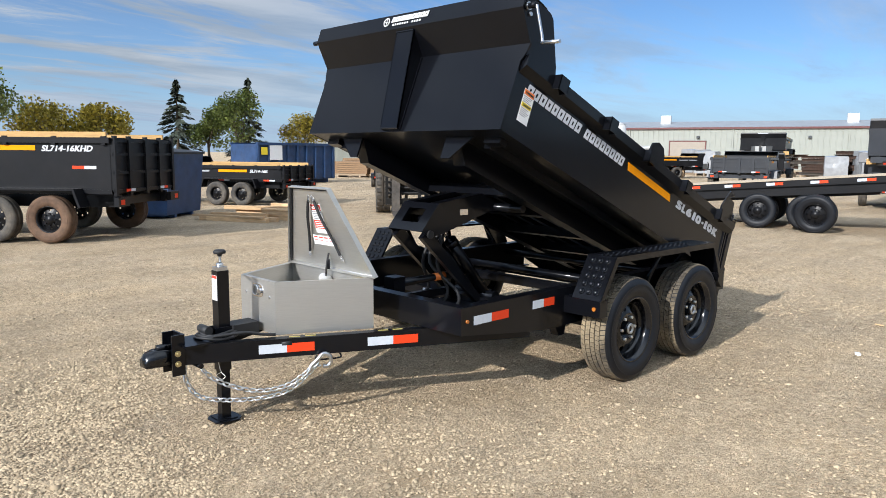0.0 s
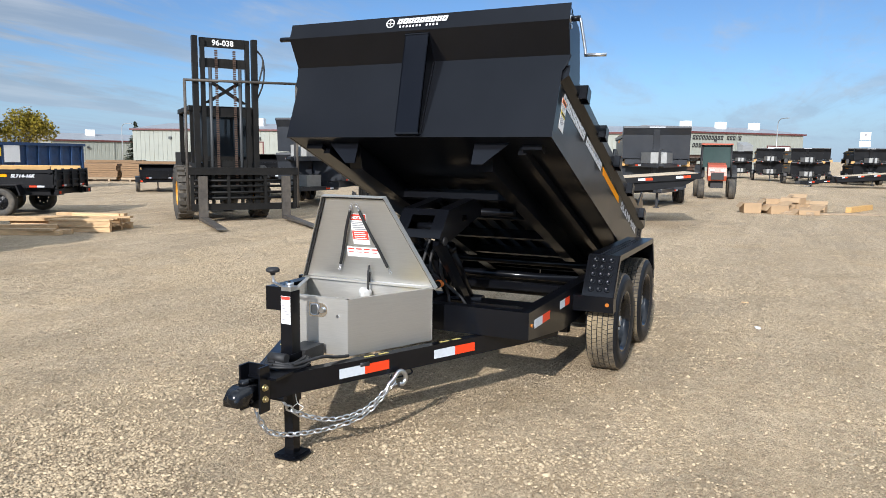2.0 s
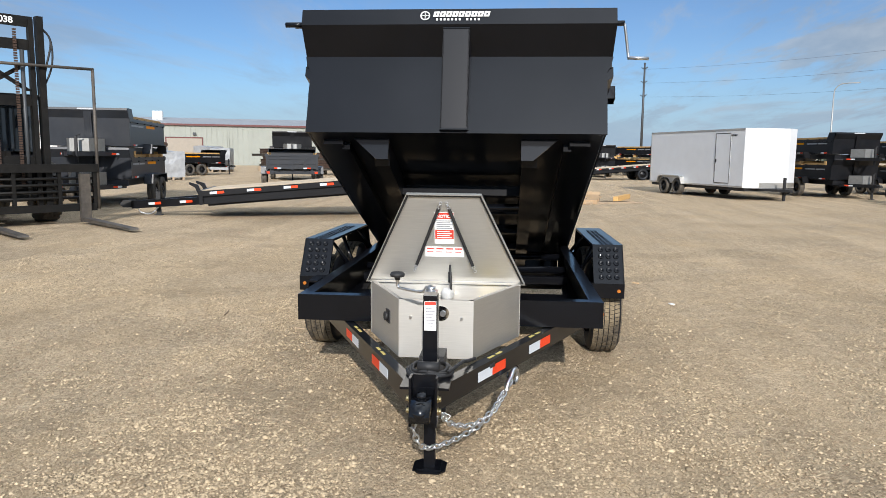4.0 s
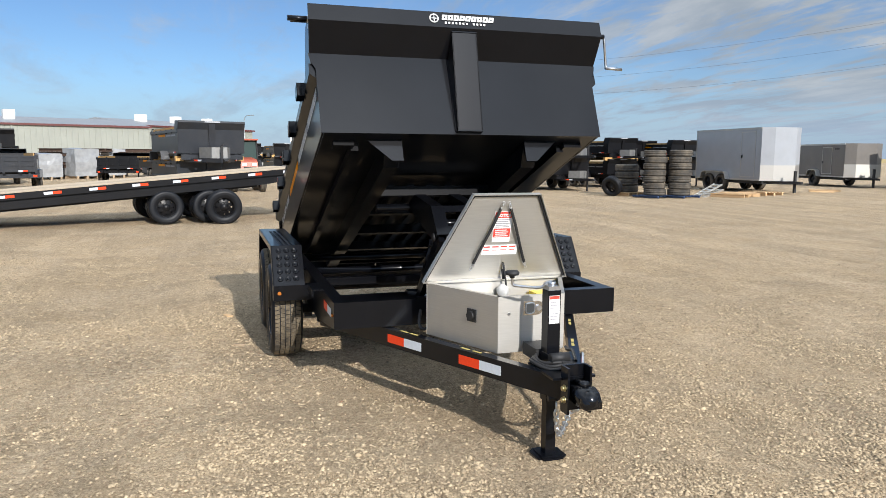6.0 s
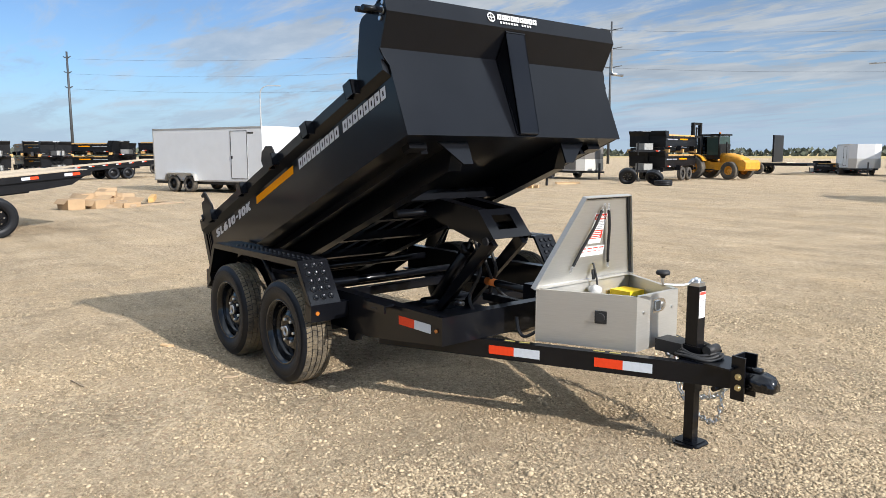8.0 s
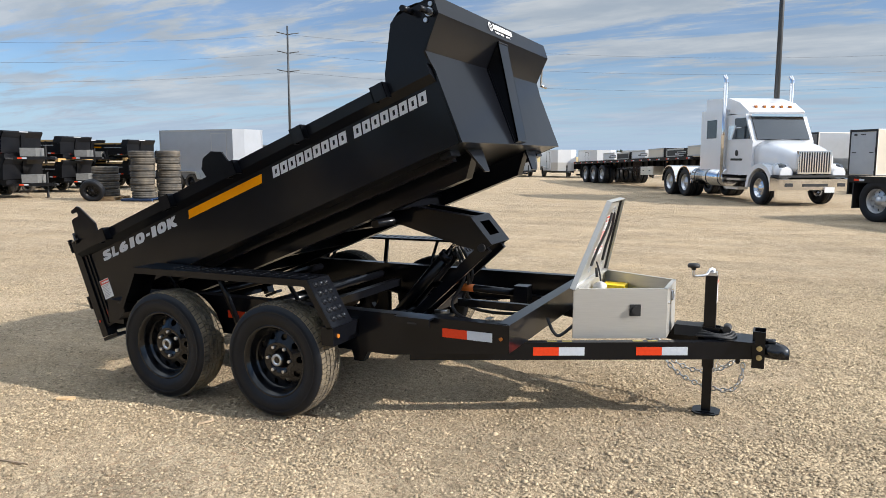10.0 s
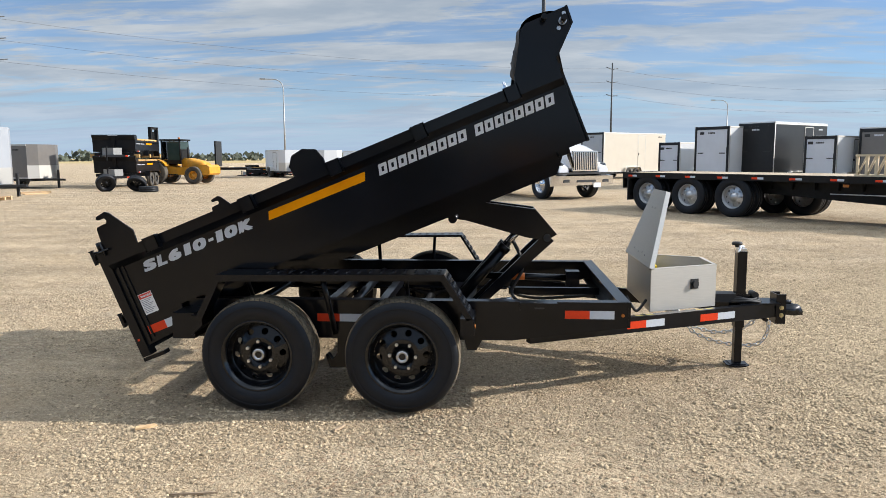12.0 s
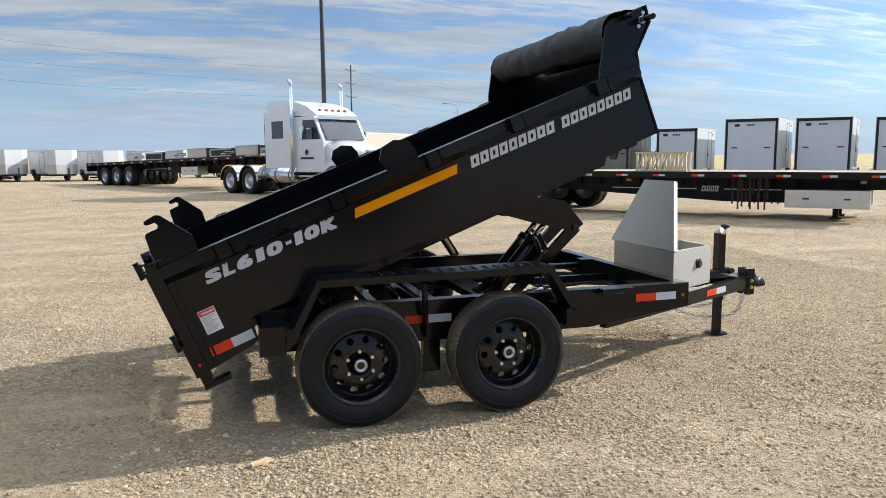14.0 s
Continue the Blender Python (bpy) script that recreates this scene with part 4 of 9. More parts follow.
# tailgate: two swinging leaves
for s in (-1, 1):
    bm = bmesh.new()
    bx(bm, 0.012, 0.02, s * 0.006, s * 0.87, 0.03, 0.70)
    for a, b, c, d in ((0.006, 0.05, 0.03, 0.70), (0.82, 0.87, 0.03, 0.70), (0.05, 0.82, 0.03, 0.08), (0.05, 0.82, 0.65, 0.70), (0.05, 0.82, 0.34, 0.38)):
        bx(bm, -0.03, 0.011, s * a, s * b, c, d)
    bedpart("tailgate_leaf", bm, M["black"], bev=0.003)
# pins and crank of the tarp roller
for u, y0, y1, v in ((3.266, -0.985, -1.12, 0.94), (3.166, -0.985, -1.09, 0.993), (3.266, 0.985, 1.05, 0.94)):
    bm = bmesh.new()
    rod(bm, (u, y0, v), (u, y1, v), 0.017, 14)
    bedpart("roller_pin", bm, M["black"])
bm = bmesh.new()
for s in (-1, 1):
    rod(bm, (3.266, s * 0.986, 0.94), (3.266, s * 1.0, 0.94), 0.024, 14)
    for a, b in ((3.288, 0.977), (3.231, 0.91)):
        rod(bm, (a, s * 0.986, b), (a, s * 0.996, b), 0.013, 8)
bedpart("roller_bearing", bm, M["steel"], "zinc bearing and bolts")
bm = bmesh.new()
hose(bm, [(3.266, 1.05, 0.94), (3.246, 1.06, 0.895), (3.191, 1.08, 0.79), (3.176, 1.085, 0.75)], 0.009)
rod(bm, (3.176, 1.08, 0.75), (3.176, 1.21, 0.745), 0.011, 10)
bedpart("tarp_crank", bm, M["steel"], "bent zinc crank handle")
# rolled tarp inside the hood
bm = bmesh.new()
ny, na = 60, 16
rows = []
for i in range(ny + 1):
    y = -0.955 + 1.91 * i / ny
    ring = []
    for k in range(na + 1):
        a = radians(20 + 250 * k / na)
        w = 0.012 * noise.noise((y * 16, a * 1.2, 1)) + 0.013 * noise.noise((y * 9, a * 1.6, 1)) + 0.02 * noise.noise((y * 2.2, a * 0.7, 5))
        r = 0.115 + w + (0.02 if k > na - 4 else 0)
        ring.append(bm.verts.new((3.142 + (r + 0.04) * math.cos(a), y, 0.932 + r * math.sin(a) * 0.95)))
    rows.append(ring)
for p, q in zip(rows, rows[1:]):
    for k in range(na):
        f = bm.faces.new((p[k], p[k + 1], q[k + 1], q[k]))
        f.smooth = True
bedpart("rolled_tarp", bm, M["canvas"], "wrinkled black mesh tarp rolled under the hood")
# decals on both sides: yellow stripe, model number, marks and warnings
for s in (-1, 1):
    o = s * (SIDE + 0.0012)
    def face(u, v):
        p = BED @ Vector((u, o, v))
        return wall_frame(p, (BED.to_3x3() @ Vector((1, 0, 0))) * (1 if s < 0 else -1), BED.to_3x3() @ Vector((0, 0, 1)))
    bm = bmesh.new()
    prism(bm, [(1.142, 0.515), (1.808, 0.515), (1.83, 0.569), (1.163, 0.569)], "y", o - 0.0012, o + 0.0012)
    bedpart("yellow_stripe", bm, M["yellow"], "plain amber-yellow stripe")
    fitted("SL610-10K", ((0, 0.112), (0.126, 0.212), (0.228, 0.342), (0.372, 0.43), (0.45, 0.568), (0.592, 0.636), (0.662, 0.72), (0.736, 0.85), (0.862, 0.985)),
           0.795, 0.07, face(0.246 if s < 0 else 1.045, 0.508), "model_lettering", M["decal"], bed)
    x = 0.0
    for w in [0.055] * 9 + [-0.034] + [0.054] * 8:
        if w > 0:
            bm = bmesh.new()
            blocks(bm, [w], x, 0, 0.067, 0.0112, face(1.905 if s < 0 else 3.045, 0.510))
            part("mark_block", bm, M["decal"], bed, "plain silver-white hollow block")
        x += abs(w) + 0.0112
    if s < 0:
        wl, wu, wv, hh, ww = "WARNING", 0.135, 0.25, 0.14, 0.095
    else:
        wl, wu, wv, hh, ww = "CAUTION", 3.06, 0.34, 0.20, 0.10
    fm = face(wu, wv)
    label = part("warning_label", (lambda b: (bx(b, 0, ww, 0, hh, 0, 0.001), b)[1])(bmesh.new()), M["paper"], bed, "white warning label", fm)
    head = M["label_red"] if s < 0 else M["orange"]
    part("label_head", (lambda b: (bx(b, 0.003, ww - 0.003, hh - 0.034, hh - 0.003, 0.001, 0.0018), b)[1])(bmesh.new()), head, bed, "", fm)
    lettering("WARNING", 0.016, 0.0006, fm @ Matrix.Translation((0.016, hh - 0.025, 0.002)), "label_word", M["paper"] if s < 0 else M["black_ink"], bed, 0.0)
    bm = bmesh.new()
    for k in range(9 if s < 0 else 12):
        if s > 0 and 4 <= k <= 5:
            continue
        bx(bm, 0.008, ww - 0.012 - 0.012 * (k % 3), hh - 0.045 - k * 0.0105, hh - 0.041 - k * 0.0105, 0.001, 0.0016)
    part("label_print", bm, M["ink"], bed, "", fm)
    if s > 0:
        part("label_band", (lambda b: (bx(b, 0.003, ww - 0.003, 0.092, 0.118, 0.001, 0.0018), b)[1])(bmesh.new()), M["label_yellow"], bed, "", fm)
        lettering("CAUTION", 0.016, 0.0006, fm @ Matrix.Translation((0.016, 0.099, 0.002)), "label_word", M["black_ink"], bed, 0.0)
    d3 = BED.to_3x3()
    tape(bed, BED @ Vector((0.11 if s < 0 else 0.36, o, 0.125)), (d3 @ Vector((1, 0, 0))) * (1 if s < 0 else -1), 0.25, 0.055, s < 0, d3 @ Vector((0, 0, 1)))
# maker's badge on the hood lip
d3 = BED.to_3x3()
lipdir = (d3 @ Vector((3.322 - 3.318, 0, 1.014 - 0.908))).normalized()
bp = BED @ Vector((3.320, -0.235, 0.957))
bmx = wall_frame(bp, (0, 1, 0), lipdir)
bmx = bmx @ Matrix.Translation((0, 0, 0.004))
bm = bmesh.new()
for k in range(20):
    a, b = k * math.tau / 20, (k + 0.9) * math.tau / 20
    prism(bm, [(0.035 + r * math.cos(t), 0.008 + r * math.sin(t)) for r, t in ((0.024, a), (0.024, b), (0.031, b), (0.031, a))], "z", 0, 0.002, bmx)
for k in range(4):
    a = k * math.pi / 2
    prism(bm, [(0.035 + r * math.cos(a + t), 0.008 + r * math.sin(a + t)) for r, t in ((0.004, 0.78), (0.034, 0), (0.004, -0.78))], "z", 0, 0.002, bmx)
blocks(bm, [0.034] * 9, 0.085, 0.0, 0.036, 0.006, bmx)
blocks(bm, [0.012] * 7 + [-0.012] + [0.012] * 4, 0.105, -0.026, 0.014, 0.012, bmx, 0.0, solid=True)
part("maker_badge", bm, M["paper"], bed, "round white emblem beside plain blocks")

# scissor lift
lift = new("scissor_lift")
lift.parent = trailer
for s in (-1, 1):
    bm = bmesh.new()
    prism(bm, [(0.62, 1.12), (0.72, 1.17), (0.86, 1.235), (1.285, 1.18), (1.44, 1.0), (1.36, 0.95), (1.21, 0.98), (0.78, 1.10)], "y", s * 0.175, s * 0.16)
    part("upper_arm", bm, M["black"], lift)
    bm = bmesh.new()
    prism(bm, [(0.77, 0.42), (0.83, 0.40), (1.42, 0.95), (1.37, 1.0), (1.33, 0.98)], "y", s * 0.155, s * 0.115)
    bevel(bm, 0.004)
    part("lower_arm", bm, M["black"], lift)
    bm = bmesh.new()
    rod(bm, (0.70, s * 0.075, 0.47), (1.07, s * 0.075, 0.90), 0.042, 16)
    rod(bm, (1.045, s * 0.075, 0.872), (1.075, s * 0.075, 0.905), 0.048, 16)
    part("cylinder", bm, M["black"], lift)
    bm = bmesh.new()
    rod(bm, (1.07, s * 0.075, 0.90), (1.2, s * 0.075, 1.05), 0.022, 14)
    part("cylinder_rod", bm, M["chrome"], lift)
    for x, z in ((1.37, 0.975), (0.70, 1.13)):
        bm = bmesh.new()
        rod(bm, (x, s * 0.176, z), (x, s * 0.19, z), 0.028, 14)
        part("pivot_pin", bm, M["matte_black"], lift)
bm = bmesh.new()
prism(bm, [(1.28, 1.175), (1.285, 1.18), (1.44, 1.0), (1.43, 0.995)], "y", -0.16, -0.085)
prism(bm, [(1.28, 1.175), (1.285, 1.18), (1.44, 1.0), (1.43, 0.995)], "y", 0.085, 0.16)
prism(bm, [(1.28, 1.175), (1.285, 1.18), (1.318, 1.141), (1.308, 1.14)], "y", -0.085, 0.085)
prism(bm, [(1.385, 1.05), (1.395, 1.052), (1.44, 1.0), (1.43, 0.995)], "y", -0.085, 0.085)
bevel(bm, 0.003)
part("cross_plate", bm, M["black"], lift)
bm = bmesh.new()
prism(bm, [(0.84, 1.21), (0.86, 1.236), (1.285, 1.181), (1.28, 1.17)], "y", -0.16, -0.09)
bevel(bm, 0.003)
part("top_plate", bm, M["black"], lift)
bm = bmesh.new()
prism(bm, [(0.84, 1.21), (0.86, 1.236), (1.285, 1.181), (1.28, 1.17)], "y", 0.09, 0.16)
bevel(bm, 0.003)
part("top_plate", bm, M["black"], lift)
bm = bmesh.new()
rod(bm, (1.2, -0.17, 1.05), (1.2, 0.17, 1.05), 0.03, 12)
bevel(bm, 0.003)
part("cross_pin", bm, M["black"], lift)
bm = bmesh.new()
rod(bm, (0.70, -0.43, 1.13), (0.70, 0.43, 1.13), 0.03, 12)
bevel(bm, 0.003)
part("upper_pin", bm, M["black"], lift)
bm = bmesh.new()
rod(bm, (0.72, -0.2, 0.46), (0.72, 0.2, 0.46), 0.045, 12)
bevel(bm, 0.003)
part("lower_pin", bm, M["black"], lift)
bm = bmesh.new()
bx(bm, 0.62, 1.0, -0.22, 0.22, 0.40, 0.42)
bevel(bm, 0.003)
part("base_plate", bm, M["black"], lift)
box_part("serial_plate", M["chrome"], lift, (1.0, 1.08, 0.1752, 0.1768, 1.09, 1.13), "small bright serial plate", )
for k, (y0, y1) in enumerate(((0.05, 0.1), (-0.05, -0.1), (0.0, 0.2))):
    bm = bmesh.new()
    hose(bm, [(1.12, y0, 0.95), (1.2, y0 * 1.5, 0.75), (1.12, y1, 0.55), (1.3, y1 * 1.5, 0.47), (1.75, y1 * 1.2, 0.5)], 0.012)
    part("hydraulic_hose", bm, M["matte_black"], lift)
bm = bmesh.new()
rod(bm, (0.9, 0.06, 0.66), (1.53, 0.06, 0.645), 0.026, 12)
bx(bm, 1.53, 1.63, 0.01, 0.11, 0.59, 0.70)
bx(bm, 1.1, 1.78, 0.04, 0.08, 0.52, 0.57)
bevel(bm, 0.003)
part("prop_bar", bm, M["black"], lift)
bm = bmesh.new()
rod(bm, (1.12, 0.06, 0.655), (1.22, 0.06, 0.6525), 0.0275, 12)
part("orange_sleeve", bm, M["orange"], lift)
box_part("valve_block", M["steel"], lift, (1.4, 1.44, -0.2, -0.12, 0.42, 0.5), bev=0.004)
bm = bmesh.new()
rod(bm, (1.0, -0.12, 0.5), (1.12, -0.16, 0.52), 0.016, 8)
part("hose_fitting", bm, M["steel"], lift)

# aluminium tool box on the tongue
toolbox = new("tool_box")
toolbox.parent = trailer
tagged(toolbox, "brushed aluminium tool box with its lid open")
RX, FX, RW, FW, ZB, ZT = 2.06, 2.57, 0.43, 0.19, 0.492, 0.79
foot = [(RX, -RW), (FX, -FW), (FX, FW), (RX, RW)]
cen = Vector((2.3, 0))
for i in range(4):
    a, b = Vector(foot[i]), Vector(foot[(i + 1) % 4])
    d = (b - a).normalized()
    n = Vector((d.y, -d.x)) * -1
    n = n if n.dot(cen - a) > 0 else -n
    bm = bmesh.new()
    a2, b2 = a + n * 0.004, b + n * 0.004
    prism(bm, [tuple(a), tuple(b), tuple(b2), tuple(a2)], "z", ZB, ZT)
    a3, b3 = a + n * 0.025, b + n * 0.025
    prism(bm, [tuple(a), tuple(b), tuple(b3), tuple(a3)], "z", ZT, ZT + 0.003)
    part("wall", bm, M["alu"], toolbox)
bm = bmesh.new()
prism(bm, [tuple(cen + (Vector(p) - cen) * 0.985) for p in foot], "z", ZB + 0.001, ZB + 0.005)
part("bottom", bm, M["alu_in"], toolbox)
LM = Matrix.Translation((RX - 0.012, 0, ZT + 0.008)) @ Matrix.Rotation(radians(-73.5), 4, "Y")
lidpts = [(0.0, -0.455), (0.535, -0.205), (0.535, 0.205), (0.0, 0.455)]
bm = bmesh.new()
prism(bm, lidpts, "z", 0.0, 0.004, LM)
part("lid", bm, M["alu"], toolbox, "open brushed aluminium lid")
for u, y in ((0.06, -0.2), (0.07, -0.1), (0.06, 0.02), (0.07, 0.18), (0.4, -0.05), (0.4, 0.05)):
    bm = bmesh.new()
    rod(bm, LM @ Vector((u, y, 0.004)), LM @ Vector((u, y, 0.007)), 0.006, 8)
    part("rivet", bm, M["alu_dull"], toolbox)
bm = bmesh.new()
for i in range(4):
    a, b = Vector(lidpts[i]), Vector(lidpts[(i + 1) % 4])
    d = (b - a).normalized()
    n = Vector((-d.y, d.x))
    prism(bm, [tuple(a), tuple(b), tuple(b + n * 0.004), tuple(a + n * 0.004)], "z", -0.028, 0.0, LM)
part("lid_flange", bm, M["alu"], toolbox)
bm = bmesh.new()
for i in range(3):
    a, b = Vector(lidpts[i]), Vector(lidpts[i + 1])
    d = (b - a).normalized()
    n = Vector((-d.y, d.x))
    prism(bm, [tuple(a + n * 0.005), tuple(b + n * 0.005), tuple(b + n * 0.017), tuple(a + n * 0.017)], "z", -0.014, -0.001, LM)
part("lid_seal", bm, M["matte_black"], toolbox, "black rubber seal")
bm = bmesh.new()
rod(bm, (RX - 0.006, -RW, ZT + 0.006), (RX - 0.006, RW, ZT + 0.006), 0.006, 8)
part("piano_hinge", bm, M["steel"], toolbox)
for s in (-1, 1):
    bm = bmesh.new()
    a, b = LM @ Vector((0.45, s * 0.03, -0.02)), LM @ Vector((0.11, s * 0.16, -0.02))
    hose(bm, [a, a.lerp(b, 0.3) + Vector((0.008, 0, 0)), a.lerp(b, 0.7), b], 0.009)
    part("tarp_strap", bm, M["matte_black"], toolbox, "black rubber strap")
    bm = bmesh.new()
    for p in (a, b):
        for k in range(4):
            c = p + (a - b).normalized() * (0.012 * k if p == a else -0.012 * k)
            mm = Matrix.Translation(c) @ Matrix.Rotation(k * 1.57, 4, "Z")
            lathe(bm, [(0.008, -0.002), (0.010, 0.0), (0.008, 0.002), (0.006, 0.0), (0.008, -0.002)], 10, mm)
    part("strap_hook", bm, M["steel"], toolbox)
def lid_face(h, y):
    """Pose on the inner side of the lid: x to the viewer's right, y up the lid, z out."""
    p = LM @ Vector((h, y, -0.001))
    return wall_frame(p, (0, 1, 0), LM.to_3x3() @ Vector((1, 0, 0)))
fm = lid_face(0.235, -0.055)
part("notice_label", (lambda b: (bx(b, 0, 0.11, 0, 0.19, 0, 0.001), b)[1])(bmesh.new()), M["paper"], toolbox, "white and red notice label", fm)
for v0, v1 in ((0.15, 0.186), (0.03, 0.085)):
    box_part("label_red_field", M["label_red"], toolbox, (0.003, 0.107, v0, v1, 0.001, 0.0016), m=fm)
lettering("NOTICE", 0.024, 0.0008, fm @ Matrix.Translation((0.012, 0.158, 0.0018)), "label_word", M["paper"], toolbox, 0.0)
bm = bmesh.new()
for k in range(5):
    bx(bm, 0.012, 0.098 - 0.01 * (k % 2), 0.092 + k * 0.011, 0.097 + k * 0.011, 0.001, 0.0016)
part("label_print", bm, M["ink"], toolbox, "", fm)
bm = bmesh.new()
for k in range(4):
    bx(bm, 0.014, 0.096 - 0.01 * (k % 2), 0.036 + k * 0.012, 0.041 + k * 0.012, 0.0016, 0.0022)
part("label_print", bm, M["paper"], toolbox, "", fm)
fm = lid_face(0.155, -0.11)
part("info_label", (lambda b: (bx(b, 0, 0.22, 0, 0.062, 0, 0.001), b)[1])(bmesh.new()), M["paper"], toolbox, "", fm)
bm = bmesh.new()
for k in range(4):
    bx(bm, 0.01 + k * 0.053, 0.05 + k * 0.053, 0.046, 0.054, 0.001, 0.0016)
    bx(bm, 0.01 + k * 0.053, 0.045 + k * 0.053, 0.028, 0.032, 0.001, 0.0016)
part("label_print", bm, M["label_red"], toolbox, "", fm)
# latch, socket and bolts
fm = wall_frame((FX, 0.0, 0.725), (0, 1, 0), (0, 0, 1))
bm = bmesh.new()
bx(bm, -0.048, 0.03, -0.038, 0.038, 0, 0.003, fm)
rod(bm, fm @ Vector((0.03, 0, 0)), fm @ Vector((0.03, 0, 0.0032)), 0.037, 20)
part("latch", bm, M["chrome"], toolbox, "chrome paddle latch plate")
box_part("latch_recess", M["alu_dull"], toolbox, (-0.04, 0.014, -0.028, 0.028, 0.003, 0.0042), m=fm)
bm = bmesh.new()
hose(bm, [fm @ Vector(p) for p in ((-0.034, 0.024, 0.006), (0.008, 0.024, 0.008), (0.008, -0.022, 0.01), (-0.034, -0.022, 0.01), (-0.034, 0.024, 0.006))], 0.0032)
part("latch_pull", bm, M["steel"], toolbox)
bm = bmesh.new()
rod(bm, fm @ Vector((0.036, 0, 0.003)), fm @ Vector((0.036, 0, 0.014)), 0.015, 14)
part("key_lock", bm, M["steel"], toolbox)
for y in (-0.13, 0.13):
    bm = bmesh.new()
    rod(bm, (FX, y, 0.70), (FX + 0.006, y, 0.70), 0.008, 8)
    part("bolt", bm, M["steel"], toolbox)
a, b = Vector((RX, -RW, 0)), Vector((FX, -FW, 0))
fm = wall_frame(a.lerp(b, 0.66) + Vector((0, 0, 0.665)), (b - a), (0, 0, 1))
bm = bmesh.new()
bx(bm, -0.033, 0.033, -0.035, 0.035, 0.0, 0.006, fm)
rod(bm, fm @ Vector((0, 0, 0.006)), fm @ Vector((0, 0, 0.022)), 0.024, 16)
bevel(bm, 0.002)
part("charge_socket", bm, M["matte_black"], toolbox, "black charging socket")
bm = bmesh.new()
bx(bm, 2.09, 2.24, 0.2, 0.34, 0.6, 0.722)
bevel(bm, 0.015, 2)
part("yellow_tray", bm, M["pad_yellow"], toolbox, "yellow plastic case inside")
bm = bmesh.new()
bmesh.ops.create_icosphere(bm, subdivisions=3, radius=0.038, matrix=Matrix.Translation((2.115, 0.02, 0.735)))
for v in bm.verts:
    v.co += Vector((0, 0, 0)) + v.co.normalized() * 0.02 * noise.noise(v.co * 22)
part("plastic_bag", bm, M["bag"], toolbox, "crumpled white plastic bag inside")
bm = bmesh.new()
bx(bm, 2.12, 2.42, -0.2, 0.2, 0.5, 0.62)
bevel(bm, 0.01)
part("pump_unit", bm, M["matte_black"], toolbox)
bm = bmesh.new()
bx(bm, 2.14, 2.40, -0.16, 0.1, 0.62, 0.70)
bevel(bm, 0.01)
part("battery", bm, M["alu_in"], toolbox)
bm = bmesh.new()
hose(bm, [(RX + 0.03, 0.03, 0.9), (RX + 0.05, 0.035, 0.83), (RX + 0.06, 0.04, 0.76)], 0.006)
rod(bm, (RX + 0.03, 0.03, 0.86), (RX + 0.035, 0.032, 0.80), 0.01, 8)
part("lid_stay", bm, M["matte_black"], toolbox)

# coupler, jack, chains and cable
coupler = new("coupler")
coupler.parent = trailer
bm = bmesh.new()
for s in (-1, 1):
    bx(bm, 3.055, 3.115, s * 0.052, s * 0.062, 0.335, 0.555)
bx(bm, 3.045, 3.055, -0.062, 0.062, 0.335, 0.555)
bx(bm, 2.78, 3.06, -0.11, 0.11, 0.486, 0.497)
bevel(bm, 0.004)
part("channel", bm, M["black"], coupler)
box_part("tongue_box", M["matte_black"], coupler, (2.6, 2.76, -0.06, 0.06, 0.491, 0.555), bev=0.006)
bm = bmesh.new()
prism(bm, [(3.06, 0.405), (3.06, 0.465), (3.14, 0.478), (3.18, 0.48), (3.22, 0.465), (3.245, 0.43), (3.245, 0.4), (3.17, 0.395)], "y", -0.042, 0.042)
bevel(bm, 0.02, 3)
bmesh.ops.create_uvsphere(bm, u_segments=20, v_segments=12, radius=0.045, matrix=Matrix.Translation((3.205, 0, 0.43)))
bx(bm, 3.1, 3.17, -0.018, 0.018, 0.475, 0.502)
for f in bm.faces:
    f.smooth = True
part("ball_socket", bm, M["rim"], coupler, "black cast ball coupler")
for s in (-1, 1):
    for z in (0.40, 0.455):
        bm = bmesh.new()
        rod(bm, (3.085, s * 0.062, z), (3.085, s * 0.066, z), 0.0165, 14)
        rod(bm, (3.085, s * 0.066, z), (3.085, s * 0.078, z), 0.012, 6)
        part("bolt", bm, M["brass"], coupler, "pale yellow zinc bolt")
jack = new("tongue_jack")
jack.parent = trailer
JX = 2.80
box_part("outer_tube", M["black"], jack, (JX - 0.034, JX + 0.034, -0.034, 0.034, 0.30, 0.865), bev=0.005)
box_part("inner_tube", M["black"], jack, (JX - 0.027, JX + 0.027, -0.027, 0.027, 0.02, 0.32), bev=0.004)
bm = bmesh.new()
prism(bm, [(JX + 0.08 * u, 0.08 * v) for u, v in ((-1, -0.6), (-0.6, -1), (0.6, -1), (1, -0.6), (1, 0.6), (0.6, 1), (-0.6, 1), (-1, 0.6))], "z", 0.012, 0.019)
prism(bm, [(JX + 0.055 * u, 0.055 * v) for u, v in ((-1, -1), (1, -1), (1, 1), (-1, 1))], "z", 0.019, 0.024)
bevel(bm, 0.003)
part("foot_plate", bm, M["black"], jack)
bm = bmesh.new()
bx(bm, JX - 0.03, JX + 0.03, -0.03, 0.03, 0.865, 0.885)
rod(bm, (JX, 0, 0.88), (JX, 0, 0.905), 0.02, 10)
hose(bm, [(JX, 0, 0.905), (JX - 0.015, -0.025, 0.895), (JX - 0.03, -0.05, 0.872), (JX - 0.08, -0.15, 0.876), (JX - 0.09, -0.172, 0.885), (JX - 0.09, -0.175, 0.93)], 0.0075)
part("crank", bm, M["steel"], jack, "zinc crank handle")
bm = bmesh.new()
